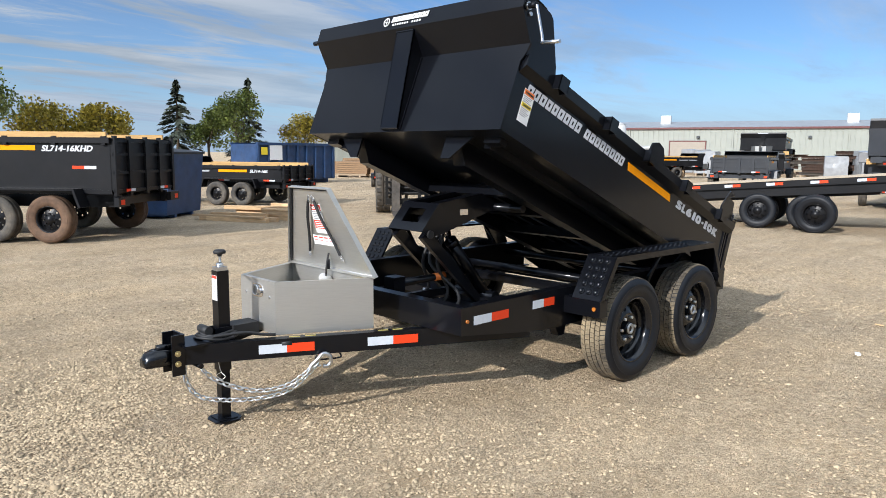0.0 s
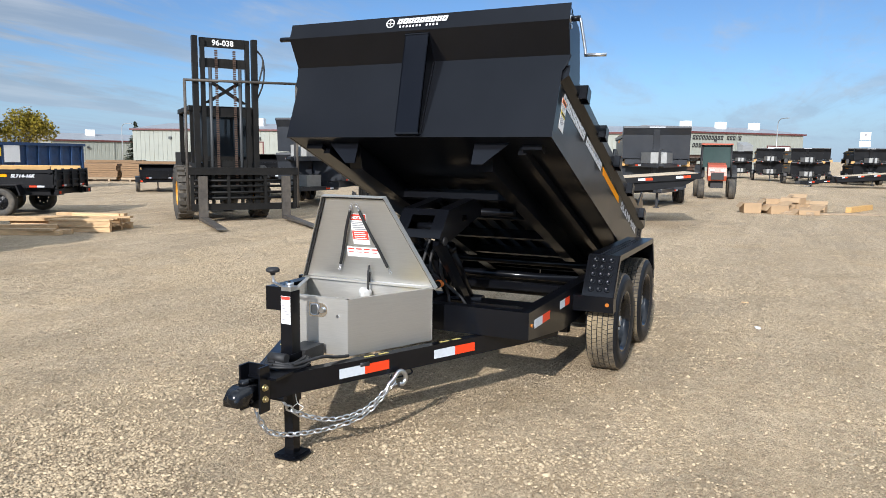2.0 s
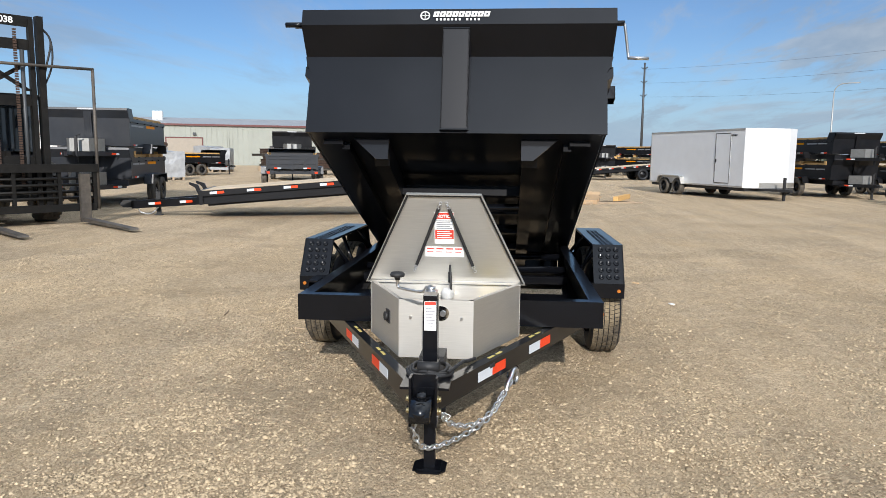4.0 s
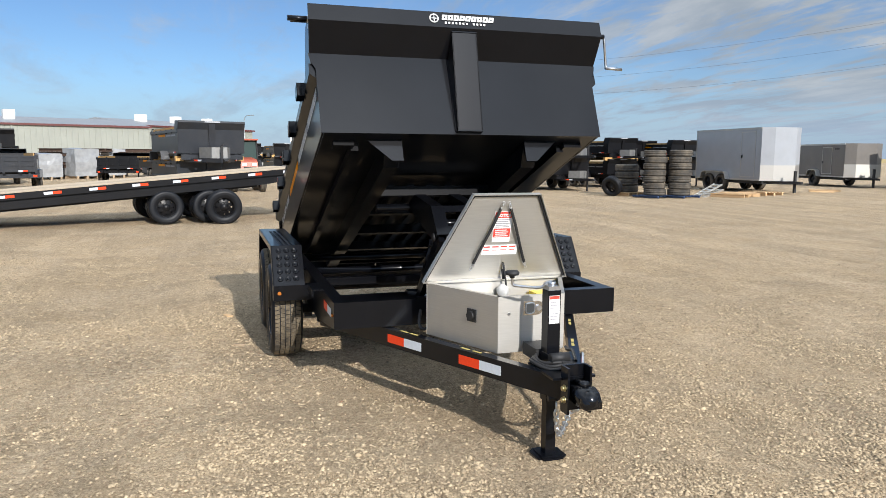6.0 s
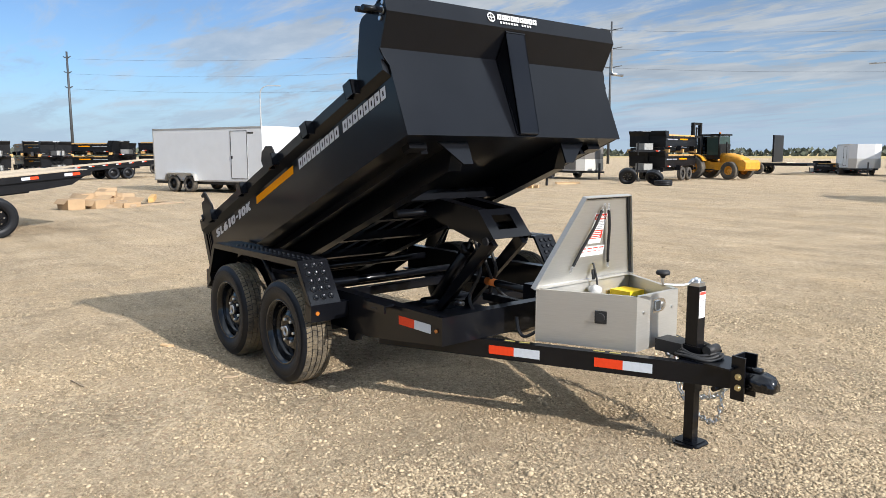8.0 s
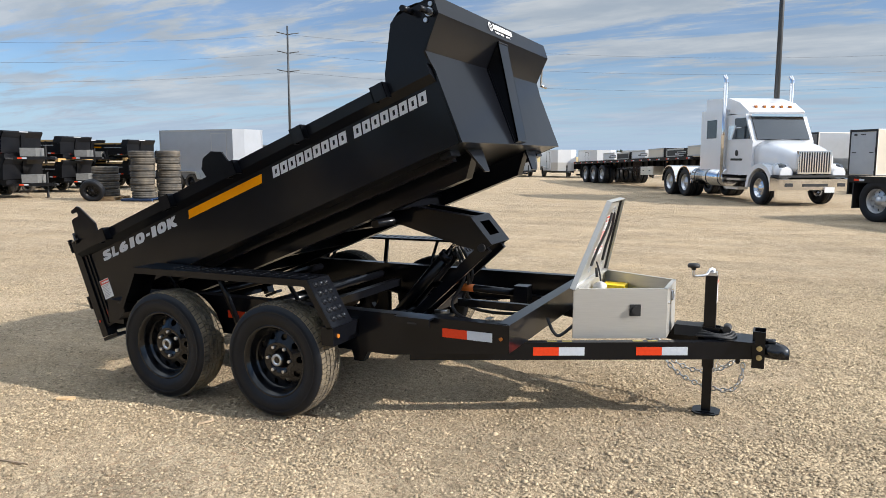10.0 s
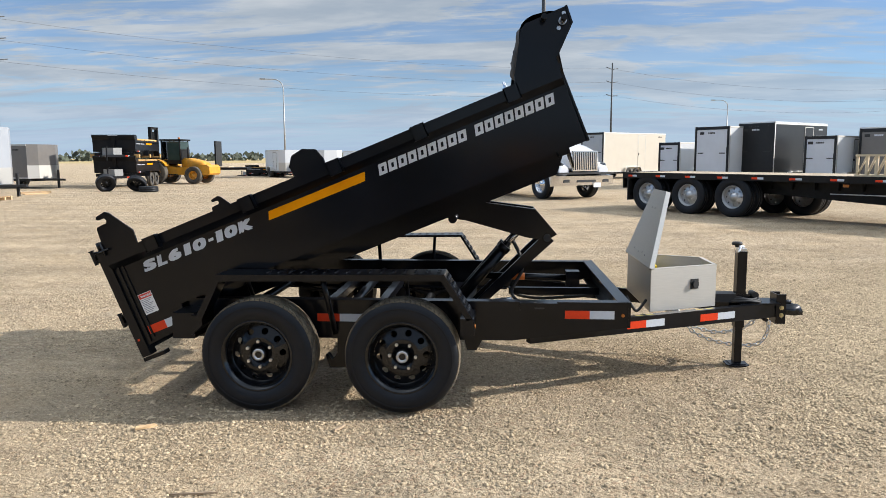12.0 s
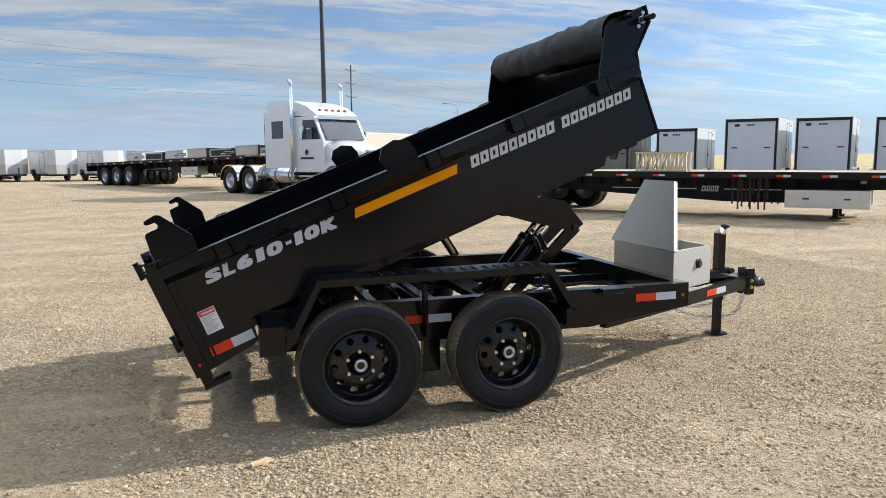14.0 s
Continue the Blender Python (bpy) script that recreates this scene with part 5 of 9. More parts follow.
lathe(bm, [(0.0, 0.0), (0.012, 0.0), (0.014, 0.012), (0.034, 0.017), (0.037, 0.028), (0.03, 0.038), (0.0, 0.041)], 18,
      Matrix.Translation((JX - 0.09, -0.175, 0.915)) @ Matrix.Rotation(math.pi / 2, 4, "X"))
part("knob", bm, M["matte_black"], jack)
fm = wall_frame((JX + 0.0345, -0.028, 0.70), (0, 1, 0), (0, 0, 1))
part("inspection_label", (lambda b: (bx(b, 0, 0.056, 0, 0.14, 0, 0.001), b)[1])(bmesh.new()), M["paper"], jack, "white label with a red head", fm)
part("label_head", (lambda b: (bx(b, 0.002, 0.054, 0.122, 0.138, 0.001, 0.0016), b)[1])(bmesh.new()), M["label_red"], jack, "", fm)
bm = bmesh.new()
for k in range(7):
    bx(bm, 0.006, 0.036 + 0.007 * (k % 3), 0.02 + k * 0.014, 0.023 + k * 0.014, 0.001, 0.0016)
part("label_print", bm, M["ink"], jack, "", fm)
bm = bmesh.new()
for s in (-1, 1):
    bx(bm, JX - 0.06, JX + 0.06, s * 0.034, s * 0.04, 0.40, 0.55)
bevel(bm, 0.003)
part("mount", bm, M["black"], jack)


def chain(pts, r=0.0052, link=0.044):
    """Welded links along a curve."""
    P = [Vector(p) for p in pts]
    C = []
    for i in range(len(P) - 1):
        a, b, c, d = P[max(i - 1, 0)], P[i], P[i + 1], P[min(i + 2, len(P) - 1)]
        for k in range(30):
            t = k / 30
            C.append(0.5 * ((2 * b) + (c - a) * t + (2 * a - 5 * b + 4 * c - d) * t * t + (3 * b - a - 3 * c + d) * t ** 3))
    bm, acc, flip = bmesh.new(), 0.0, 0
    for a, b in zip(C, C[1:]):
        acc += (b - a).length
        if acc >= link * 0.78:
            acc, flip = 0.0, flip + 1
            d = (b - a).normalized()
            m = Matrix.Translation(a) @ d.to_track_quat("X", "Z").to_matrix().to_4x4() @ Matrix.Rotation(flip * 1.57 + 0.5, 4, "X")
            n, k2 = 12, 6
            rings = []
            for i in range(n):
                t = i * math.tau / n
                cx, cz = link * 0.5 * math.cos(t), 0.013 * math.sin(t)
                ring = []
                for j in range(k2):
                    u = j * math.tau / k2
                    ring.append(bm.verts.new(m @ Vector((cx + r * math.cos(u) * math.cos(t), r * math.sin(u), cz + r * math.cos(u) * math.sin(t)))))
                rings.append(ring)
            for i in range(n):
                for j in range(k2):
                    f = bm.faces.new((rings[i][j], rings[i][(j + 1) % k2], rings[(i + 1) % n][(j + 1) % k2], rings[(i + 1) % n][j]))
                    f.smooth = True
    return bm


part("safety_chain", chain([(3.0, -0.06, 0.37), (2.99, -0.05, 0.25), (2.92, 0.0, 0.16), (2.72, 0.14, 0.14), (2.55, 0.28, 0.19), (2.42, 0.38, 0.34)]), M["steel"], coupler, "zinc safety chain")
part("safety_chain", chain([(2.97, 0.07, 0.36), (2.88, 0.1, 0.27), (2.72, 0.2, 0.205), (2.56, 0.3, 0.23), (2.43, 0.385, 0.345)]), M["steel"], coupler, "zinc safety chain")
bm = bmesh.new()
hose(bm, [(2.47, 0.365, 0.30), (2.455, 0.37, 0.335), (2.43, 0.385, 0.36), (2.40, 0.40, 0.395), (2.37, 0.415, 0.385), (2.36, 0.42, 0.35), (2.375, 0.412, 0.325), (2.40, 0.40, 0.325)], 0.012)
hose(bm, [(2.455, 0.36, 0.335), (2.43, 0.38, 0.325), (2.41, 0.395, 0.33)], 0.005)
part("chain_hook", bm, M["steel"], coupler, "pale zinc chain hook")
bm = bmesh.new()
hose(bm, [(2.42, 0.37, 0.385), (2.42, 0.37, 0.36), (2.30, 0.42, 0.36), (2.30, 0.42, 0.385)], 0.005)
part("chain_keeper", bm, M["black"], coupler)
bm = bmesh.new()
rod(bm, (2.97, -0.09, 0.37), (2.97, 0.09, 0.37), 0.014, 10)
part("chain_bar", bm, M["black"], coupler)
bm = bmesh.new()
for k in range(3):
    r = 0.105 - 0.012 * k
    c = Vector((2.83, 0.0, 0.505 + 0.009 * k))
    hose(bm, [c + Vector((r * math.cos(t) * 1.15, r * math.sin(t), 0.006 * math.sin(3 * t + k))) for t in [i * math.tau / 12 for i in range(13)]], 0.009)
hose(bm, [(2.9, 0.09, 0.52), (2.75, 0.15, 0.53), (2.66, 0.17, 0.51), (2.58, 0.2, 0.5)], 0.009)
part("wiring_cable", bm, M["matte_black"], coupler, "coiled black wiring cable")
for p, q, rad in (((2.9, -0.05, 0.545), (2.9, 0.05, 0.545), 0.024), ((2.58, 0.26, 0.46), (2.53, 0.285, 0.46), 0.022)):
    bm = bmesh.new()
    rod(bm, p, q, rad, 12)
    bevel(bm, 0.004)
    part("plug", bm, M["matte_black"], coupler)
bm = bmesh.new()
hose(bm, [(2.86, 0.05, 0.5), (2.865, 0.068, 0.44), (2.86, 0.07, 0.36), (2.85, 0.075, 0.31), (2.84, 0.1, 0.29), (2.85, 0.08, 0.27), (2.87, 0.06, 0.29), (2.85, 0.075, 0.31)], 0.0022, 5)
part("tie_string", bm, M["paper"], coupler, "white plastic tie string")
bm = bmesh.new()
hose(bm, [(2.05, -0.35, 0.56), (1.98, -0.42, 0.50), (1.94, -0.44, 0.53), (1.9, -0.42, 0.6)], 0.01)
part("loose_cable", bm, M["matte_black"], chassis)


# ---- the yard round the trailer ----
def spot(x, y, heading, z=0.0, scale=1.0):
    return Matrix.Translation((x, y, lift_of(x, y) + z)) @ Matrix.Rotation(radians(heading), 4, "Z") @ Matrix.Scale(scale, 4)


WHEELS = {}


def yard_wheel(parent, m, R=0.38, W=0.24, tyre="tread_bg", rim="black_bg", rim_r=0.21, holes=8, name="wheel"):
    """A wheel about the y axis of m with its face towards -y."""
    key = (R, W, tyre, rim)
    if key not in WHEELS:
        bm = tyre_mesh(R, W, rim_r, seg=28)
        h = W / 2 * 0.8
        rings = lathe(bm, [(R - 0.012, -h), (R, -h * 0.9), (R, -h * 0.3), (R - 0.012, -h * 0.25), (R - 0.012, -h * 0.15), (R, -h * 0.1),
                           (R, h * 0.5), (R - 0.012, h * 0.55), (R, h * 0.6), (R, h * 0.9), (R - 0.012, h)], 28)
        bmesh.ops.recalc_face_normals(bm, faces=bm.faces)
        t = bpy.data.meshes.new("tyre")
        bm.to_mesh(t), bm.free(), t.materials.append(M[tyre])
        bm = bmesh.new()
        lathe(bm, [(rim_r, W * 0.3), (rim_r - 0.012, 0), (rim_r, -W * 0.37), (rim_r + 0.008, -W * 0.4), (rim_r - 0.012, -W * 0.36), (rim_r - 0.02, -W * 0.1),
                   (rim_r * 0.9, -W * 0.07)], 24)
        lathe(bm, [(rim_r * 0.52, -W * 0.2), (rim_r * 0.35, -W * 0.2), (rim_r * 0.3, -W * 0.36), (0, -W * 0.38)], 24)
        disc_with_holes(bm, rim_r * 0.52, rim_r * 0.9, -W * 0.2, -W * 0.07, holes, rim_r * 0.085, rim_r * 0.71, 10)
        for k in range(8):
            a = k * math.tau / 8
            c = Vector((rim_r * 0.45 * math.cos(a), -W * 0.21, rim_r * 0.45 * math.sin(a)))
            rod(bm, c, c + Vector((0, -0.03, 0)), 0.013, 5)
        bmesh.ops.recalc_face_normals(bm, faces=bm.faces)
        r = bpy.data.meshes.new("rim")
        bm.to_mesh(r), bm.free(), r.materials.append(M[rim])
        WHEELS[key] = (t, r)
    w = new(name, WHEELS[key][0])
    w.parent = parent
    w.matrix_basis = m
    r = new("rim", WHEELS[key][1])
    r.parent = w
    return w


def side_turn(s):
    return Matrix.Rotation(0 if s < 0 else math.pi, 4, "Z")


def yard_dump(label, L=4.3, W=2.1, H=0.75, zb=0.78, paint="black_bg", wheels=True, stripe=True, words="", boards=True, tool=True,
              rust_wheel=False, group="parked dump trailers", rear=0.42, tape_z=0.01):
    """A parked dump trailer with its bed down. The tongue points to +x."""
    t = thing("dump_trailer", label, "dump trailer", group)
    P = M[paint]
    x0, x1, h = -L * rear, L * (1 - rear), W / 2
    zt = zb + H
    for s in (-1, 1):
        bm = bmesh.new()
        bx(bm, x0, x1, s * h, s * (h - 0.04), zb, zt)
        bx(bm, x0, x1, s * (h + 0.05), s * (h - 0.05), zt - 0.09, zt)
        bx(bm, x0, x1, s * (h + 0.02), s * (h - 0.04), zb, zb + 0.07)
        for k in range(6):
            x = x0 + 0.1 + (L - 0.2) * k / 5
            bx(bm, x - 0.035, x + 0.035, s * h, s * (h + 0.045), zt - 0.12, zt + 0.02)
        part("bed_side", bm, P, t)
        if boards:
            box_part("side_board", M["pine_warm"], t, (x0 + 0.1, x1 - 0.4, s * (h - 0.05), s * (h - 0.09), zt - 0.05, zt + 0.09))
        for k in range(3):
            for a, b, mt in ((0, 0.2, "white"), (0.2, 0.4, "red")):
                x = x0 + 0.25 + k * (L - 0.7) / 2.2
                box_part(mt + "_reflector", M[mt], t, (x + a, x + b, s * (h + (0.021 if tape_z < 0.02 else 0.001)), s * (h + (0.023 if tape_z < 0.02 else 0.003)), zb + tape_z, zb + tape_z + 0.05))
        if stripe:
            box_part("yellow_stripe", M["yellow"], t, (x0 + 1.25, x0 + 2.3, s * (h + 0.001), s * (h + 0.004), zt - 0.21, zt - 0.13))
            fm = wall_frame((x0 + 2.5 if s < 0 else x0 + 4.0, s * (h + 0.002), zt - 0.21), (1 if s < 0 else -1, 0, 0), (0, 0, 1))
            for a, b in ((0, 0.68), (0.75, 1.35)):
                bm = bmesh.new()
                blocks(bm, [b - a], a, 0, 0.05, 0, fm, solid=True)
                part("mark_bar", bm, M["ink_pale"], t)
            if words:
                fm = wall_frame((x0 + 0.15 if s < 0 else x0 + 1.15, s * (h + 0.002), zt - 0.22), (1 if s < 0 else -1, 0, 0), (0, 0, 1))
                lettering(words, 0.13, 0.0, fm, "model_lettering", M["decal"], t, 0.25, 1.05, 0.008)
        bm = bmesh.new()
        zf = 0.87
        prism(bm, [(-1.02, 0.58), (-0.92, zf), (0.92, zf), (1.02, 0.58), (0.98, 0.57), (0.89, zf - 0.03), (-0.89, zf - 0.03), (-0.98, 0.57)],
              "y", s * (h - 0.02), s * (h + 0.26))
        part("fender", bm, P, t)
        if wheels:
            for x in (-0.46, 0.46):
                yard_wheel(t, Matrix.Translation((x, s * (h + 0.13), 0.38)) @ side_turn(s),
                           tyre="rust_tyre" if rust_wheel and x < 0 else "tread_bg")
    bm = bmesh.new()
    bx(bm, x0, x1, -h, h, zb, zb + 0.04)
    part("bed_floor", bm, P, t)
    # tailgate with posts, rails and hinges
    bm = bmesh.new()
    bx(bm, x0 - 0.02, x0 + 0.02, -h, h, zb + 0.04, zt)
    for y in (-h, -0.04, h - 0.08, -h * 0.52, h * 0.5):
        bx(bm, x0 - 0.07, x0 - 0.02, y, y + 0.08, zb - 0.03, zt + 0.03)
    for z in (zb + 0.02, zb + H * 0.35, zb + H * 0.68, zt - 0.07):
        bx(bm, x0 - 0.05, x0 - 0.02, -h, h, z, z + 0.05)
    part("tailgate", bm, P, t)
    for s in (-1, 1):
        bm = bmesh.new()
        bx(bm, x0 - 0.12, x0 - 0.04, s * (h - 0.3), s * (h + 0.05), zb - 0.2, zb - 0.05)
        part("tail_bumper", bm, P, t)
        box_part("tail_light", M["red"], t, (x0 - 0.124, x0 - 0.12, s * (h - 0.14), s * (h - 0.02), zb - 0.17, zb - 0.09))
        box_part("red_reflector", M["red"], t, (x0 - 0.074, x0 - 0.071, s * (h - 0.45), s * (h - 0.3), zb + 0.03, zb + 0.075))
        box_part("white_reflector", M["white"], t, (x0 - 0.074, x0 - 0.071, s * (h - 0.6), s * (h - 0.45), zb + 0.03, zb + 0.075))
    # bulkhead with a hood
    bm = bmesh.new()
    prism(bm, [(x1 - 0.04, zb), (x1, zb), (x1 + 0.03, zt), (x1 + 0.16, zt + 0.22), (x1 + 0.14, zt + 0.28), (x1 - 0.3, zt + 0.28), (x1 - 0.3, zt + 0.26),
               (x1 + 0.11, zt + 0.25), (x1 - 0.01, zt)], "y", -h - 0.03, h + 0.03)
    for s in (-1, 1):
        prism(bm, [(x1 - 0.45, zt - 0.02), (x1 - 0.3, zt + 0.28), (x1 + 0.14, zt + 0.28), (x1 + 0.16, zt + 0.22), (x1 + 0.03, zt - 0.02)], "y", s * (h + 0.03), s * (h + 0.015))
    prism(bm, [(x1, zb + 0.02), (x1 + 0.04, zb + 0.02), (x1 + 0.14, zt + 0.18), (x1 + 0.03, zt)], "y", -0.1, 0.1)
    part("bulkhead", bm, P, t)
    bm = bmesh.new()
    blocks(bm, [0.5], 0, 0, 0.045, 0.01, wall_frame((x1 + 0.166, -0.25, zt + 0.225), (0, 1, 0), (-0.3, 0, 1)), 0.1, solid=True)
    part("badge_bar", bm, M["ink_pale"], t)
    # chassis, tongue, tool box and jack
    for x in (x0 + 0.1, 0, x1 - 0.08):
        box_part("crossmember", P, t, (x, x + 0.1, -h + 0.2, h - 0.2, zb - 0.2, zb - 0.06))
    for s in (-1, 1):
        bm = bmesh.new()
        bx(bm, x0, x1, s * (h - 0.2), s * (h - 0.28), zb - 0.22, zb - 0.02)
        prism(bm, [(x1 - 0.3, s * (h - 0.2)), (x1 - 0.3, s * (h - 0.3)), (x1 + 1.45, s * 0.02), (x1 + 1.45, s * 0.1)], "z", zb - 0.28, zb - 0.16)
        part("chassis_rail", bm, P, t)
    box_part("front_crossmember", P, t, (x1, x1 + 0.06, -h + 0.05, h - 0.05, zb - 0.2, zb - 0.03))
    bm = bmesh.new()
    prism(bm, [(x1 + 1.4, zb - 0.27), (x1 + 1.4, zb - 0.15), (x1 + 1.62, zb - 0.17), (x1 + 1.68, zb - 0.24), (x1 + 1.6, zb - 0.28)], "y", -0.06, 0.06)
    bevel(bm, 0.02, 2)
    part("coupler", bm, M["matte_black"], t)
    for s in (-1, 1):
        m = wall_frame((x1 + 0.35, s * (h * 0.62), zb - 0.245), (1.45, -s * 0.62, 0) if s < 0 else (-1.45, s * 0.62, 0), (0, 0, 1))
        for a, b, mt in ((0, 0.18, "red"), (0.18, 0.36, "white")):
            bm = bmesh.new()
            bx(bm, a, b, 0, 0.05, 0.02, 0.024)
            part(mt + "_reflector", bm, M[mt], t, "", m)
    if tool:
        bm = bmesh.new()
        prism(bm, [(x1 + 0.35, -0.5), (x1 + 0.9, -0.25), (x1 + 0.9, 0.25), (x1 + 0.35, 0.5)], "z", zb - 0.15, zb + 0.2)
        bevel(bm, 0.008)
        part("tool_box", bm, M["alu_dull"], t, "dull aluminium tool box")
    bm = bmesh.new()
    bx(bm, x1 + 1.12, x1 + 1.19, -0.035, 0.035, 0.03 if wheels else zb - 0.45, zb + 0.25)
    if wheels:
        bx(bm, x1 + 1.07, x1 + 1.24, -0.09, 0.09, 0.0, 0.03)
    rod(bm, (x1 + 1.15, 0, zb + 0.25), (x1 + 1.15, 0.1, zb + 0.3), 0.015, 6)
    part("jack", bm, M["matte_black"], t)
    return t


def bearers(n=3, W=2.2, z=0.0):
    """Yellow-painted timber bearers between stacked trailers."""
    t = thing("timber_bearer", "rough pine timber bearer laid between stacked trailers", "timber", "stacking bearers")
    bm = bmesh.new()
    bx(bm, -0.08, 0.08, -W / 2, W / 2, 0, 0.16)
    bevel(bm, 0.006)
    part("beam", bm, M["pine_warm"], t)
    return t


# high-sided trailers by the bins
big = yard_dump("black high-sided dump trailer with a brown dusty wheel", L=4.3, H=0.9, words="SL714-16KHD", rust_wheel=True, rear=0.33, tape_z=0.4)
big.matrix_basis = spot(0.40, -10.43, -48.7, 0, 1.03)
second = yard_dump("black tandem-axle dump trailer with pine side boards on gravel", H=0.5, words="SL714-16K")
second.matrix_basis = spot(-6.32, -15.83, -60.6, 0, 0.885)
third = copy_thing(second, spot(-15.6, -15.2, 219, 0, 1.15))
fourth = copy_thing(second, spot(-16.8, -21.6, 228, 0, 0.8))
# stacked pairs
low = yard_dump("black dump trailer at the foot of a stack", H=0.62)
top_ = yard_dump("black dump trailer without wheels stacked on another trailer", H=0.62, wheels=False)
greylow = yard_dump("dark grey dump trailer at the foot of a stack", H=0.6, paint="grey_paint")
greytop = yard_dump("dark grey dump trailer stacked on another trailer, pine boards", H=0.78, paint="grey_paint", wheels=False)
beam0 = bearers()


def stack(x, y, heading, lower, upper, first, scale=1.0, gap=0.92):
    m = spot(x, y, heading, 0, scale)
    if first:
        lower.matrix_basis, upper.matrix_basis = m, m @ Matrix.Translation((0, 0, gap))
    else:
        copy_thing(lower, m), copy_thing(upper, m @ Matrix.Translation((0, 0, gap)))
    zt = 0.78 + 0.62
    for dx in (-1.3, 0.4, 2.1):
        copy_thing(beam0, m @ Matrix.Translation((dx, 0, zt + 0.0)))


stack(-24.5, 12.75, 13, low, top_, True, 0.88, 1.1)
stack(-25.3, 15.95, 11, low, top_, False, 0.89, 1.08)
stack(-27.2, 18.35, 10, low, top_, False, 0.86, 1.05)
stack(-25.3, 19.6, 4, low, top_, False, 0.86, 1.02)
stack(-15.4, -11.8, 14, greylow, greytop, True, 0.98)
stack(-17.13, 29.49, -80, low, top_, False, 1.0, 0.98)
stack(-58, 1.0, 4, low, top_, False, 1.05)
stack(-58, 4.2, 2, low, top_, False, 1.05)
stack(-58, 7.4, 0, low, top_, False, 1.05)
stack(-55, 11.0, 40, low, top_, False, 1.05)
stack(-52, 15.5, 42, low, top_, False, 1.05)
stack(-46, 18.8, 30, low, top_, False, 1.0)
stack(-36.5, -12.6, 16, low, top_, False, 1.15)
copy_thing(greylow, spot(-26.8, -9.7, 197, 0, 1.08))
for x, y, hd in ((-50, 3.2, 8), (-51, 7.0, 6), (-66, -1.5, 4), (-67, 2.6, 5), (-64, 9.5, 10), (-62, 14.0, 20), (-57, 19.5, 35)):
    stack(x, y, hd, low, top_, False, 1.0)
copy_thing(low, spot(-41, -21.5, 150, 0, 1.15))
copy_thing(greylow, spot(-21.5, -2.35, 15, 0, 0.98))
copy_thing(greytop, spot(-21.07, -2.26, 15, 0.80, 1.0))
copy_thing(low, spot(-37, -6.2, 175, 0, 1.1))
for dx in (-1.0, 0.8, 2.3):
    copy_thing(beam0, spot(-21.3, -2.3, 15, 1.32, 1.0) @ Matrix.Translation((dx, 0, 0)))
beam0.matrix_basis = spot(-20.2, 4.4, 70, 0.0, 1.0)


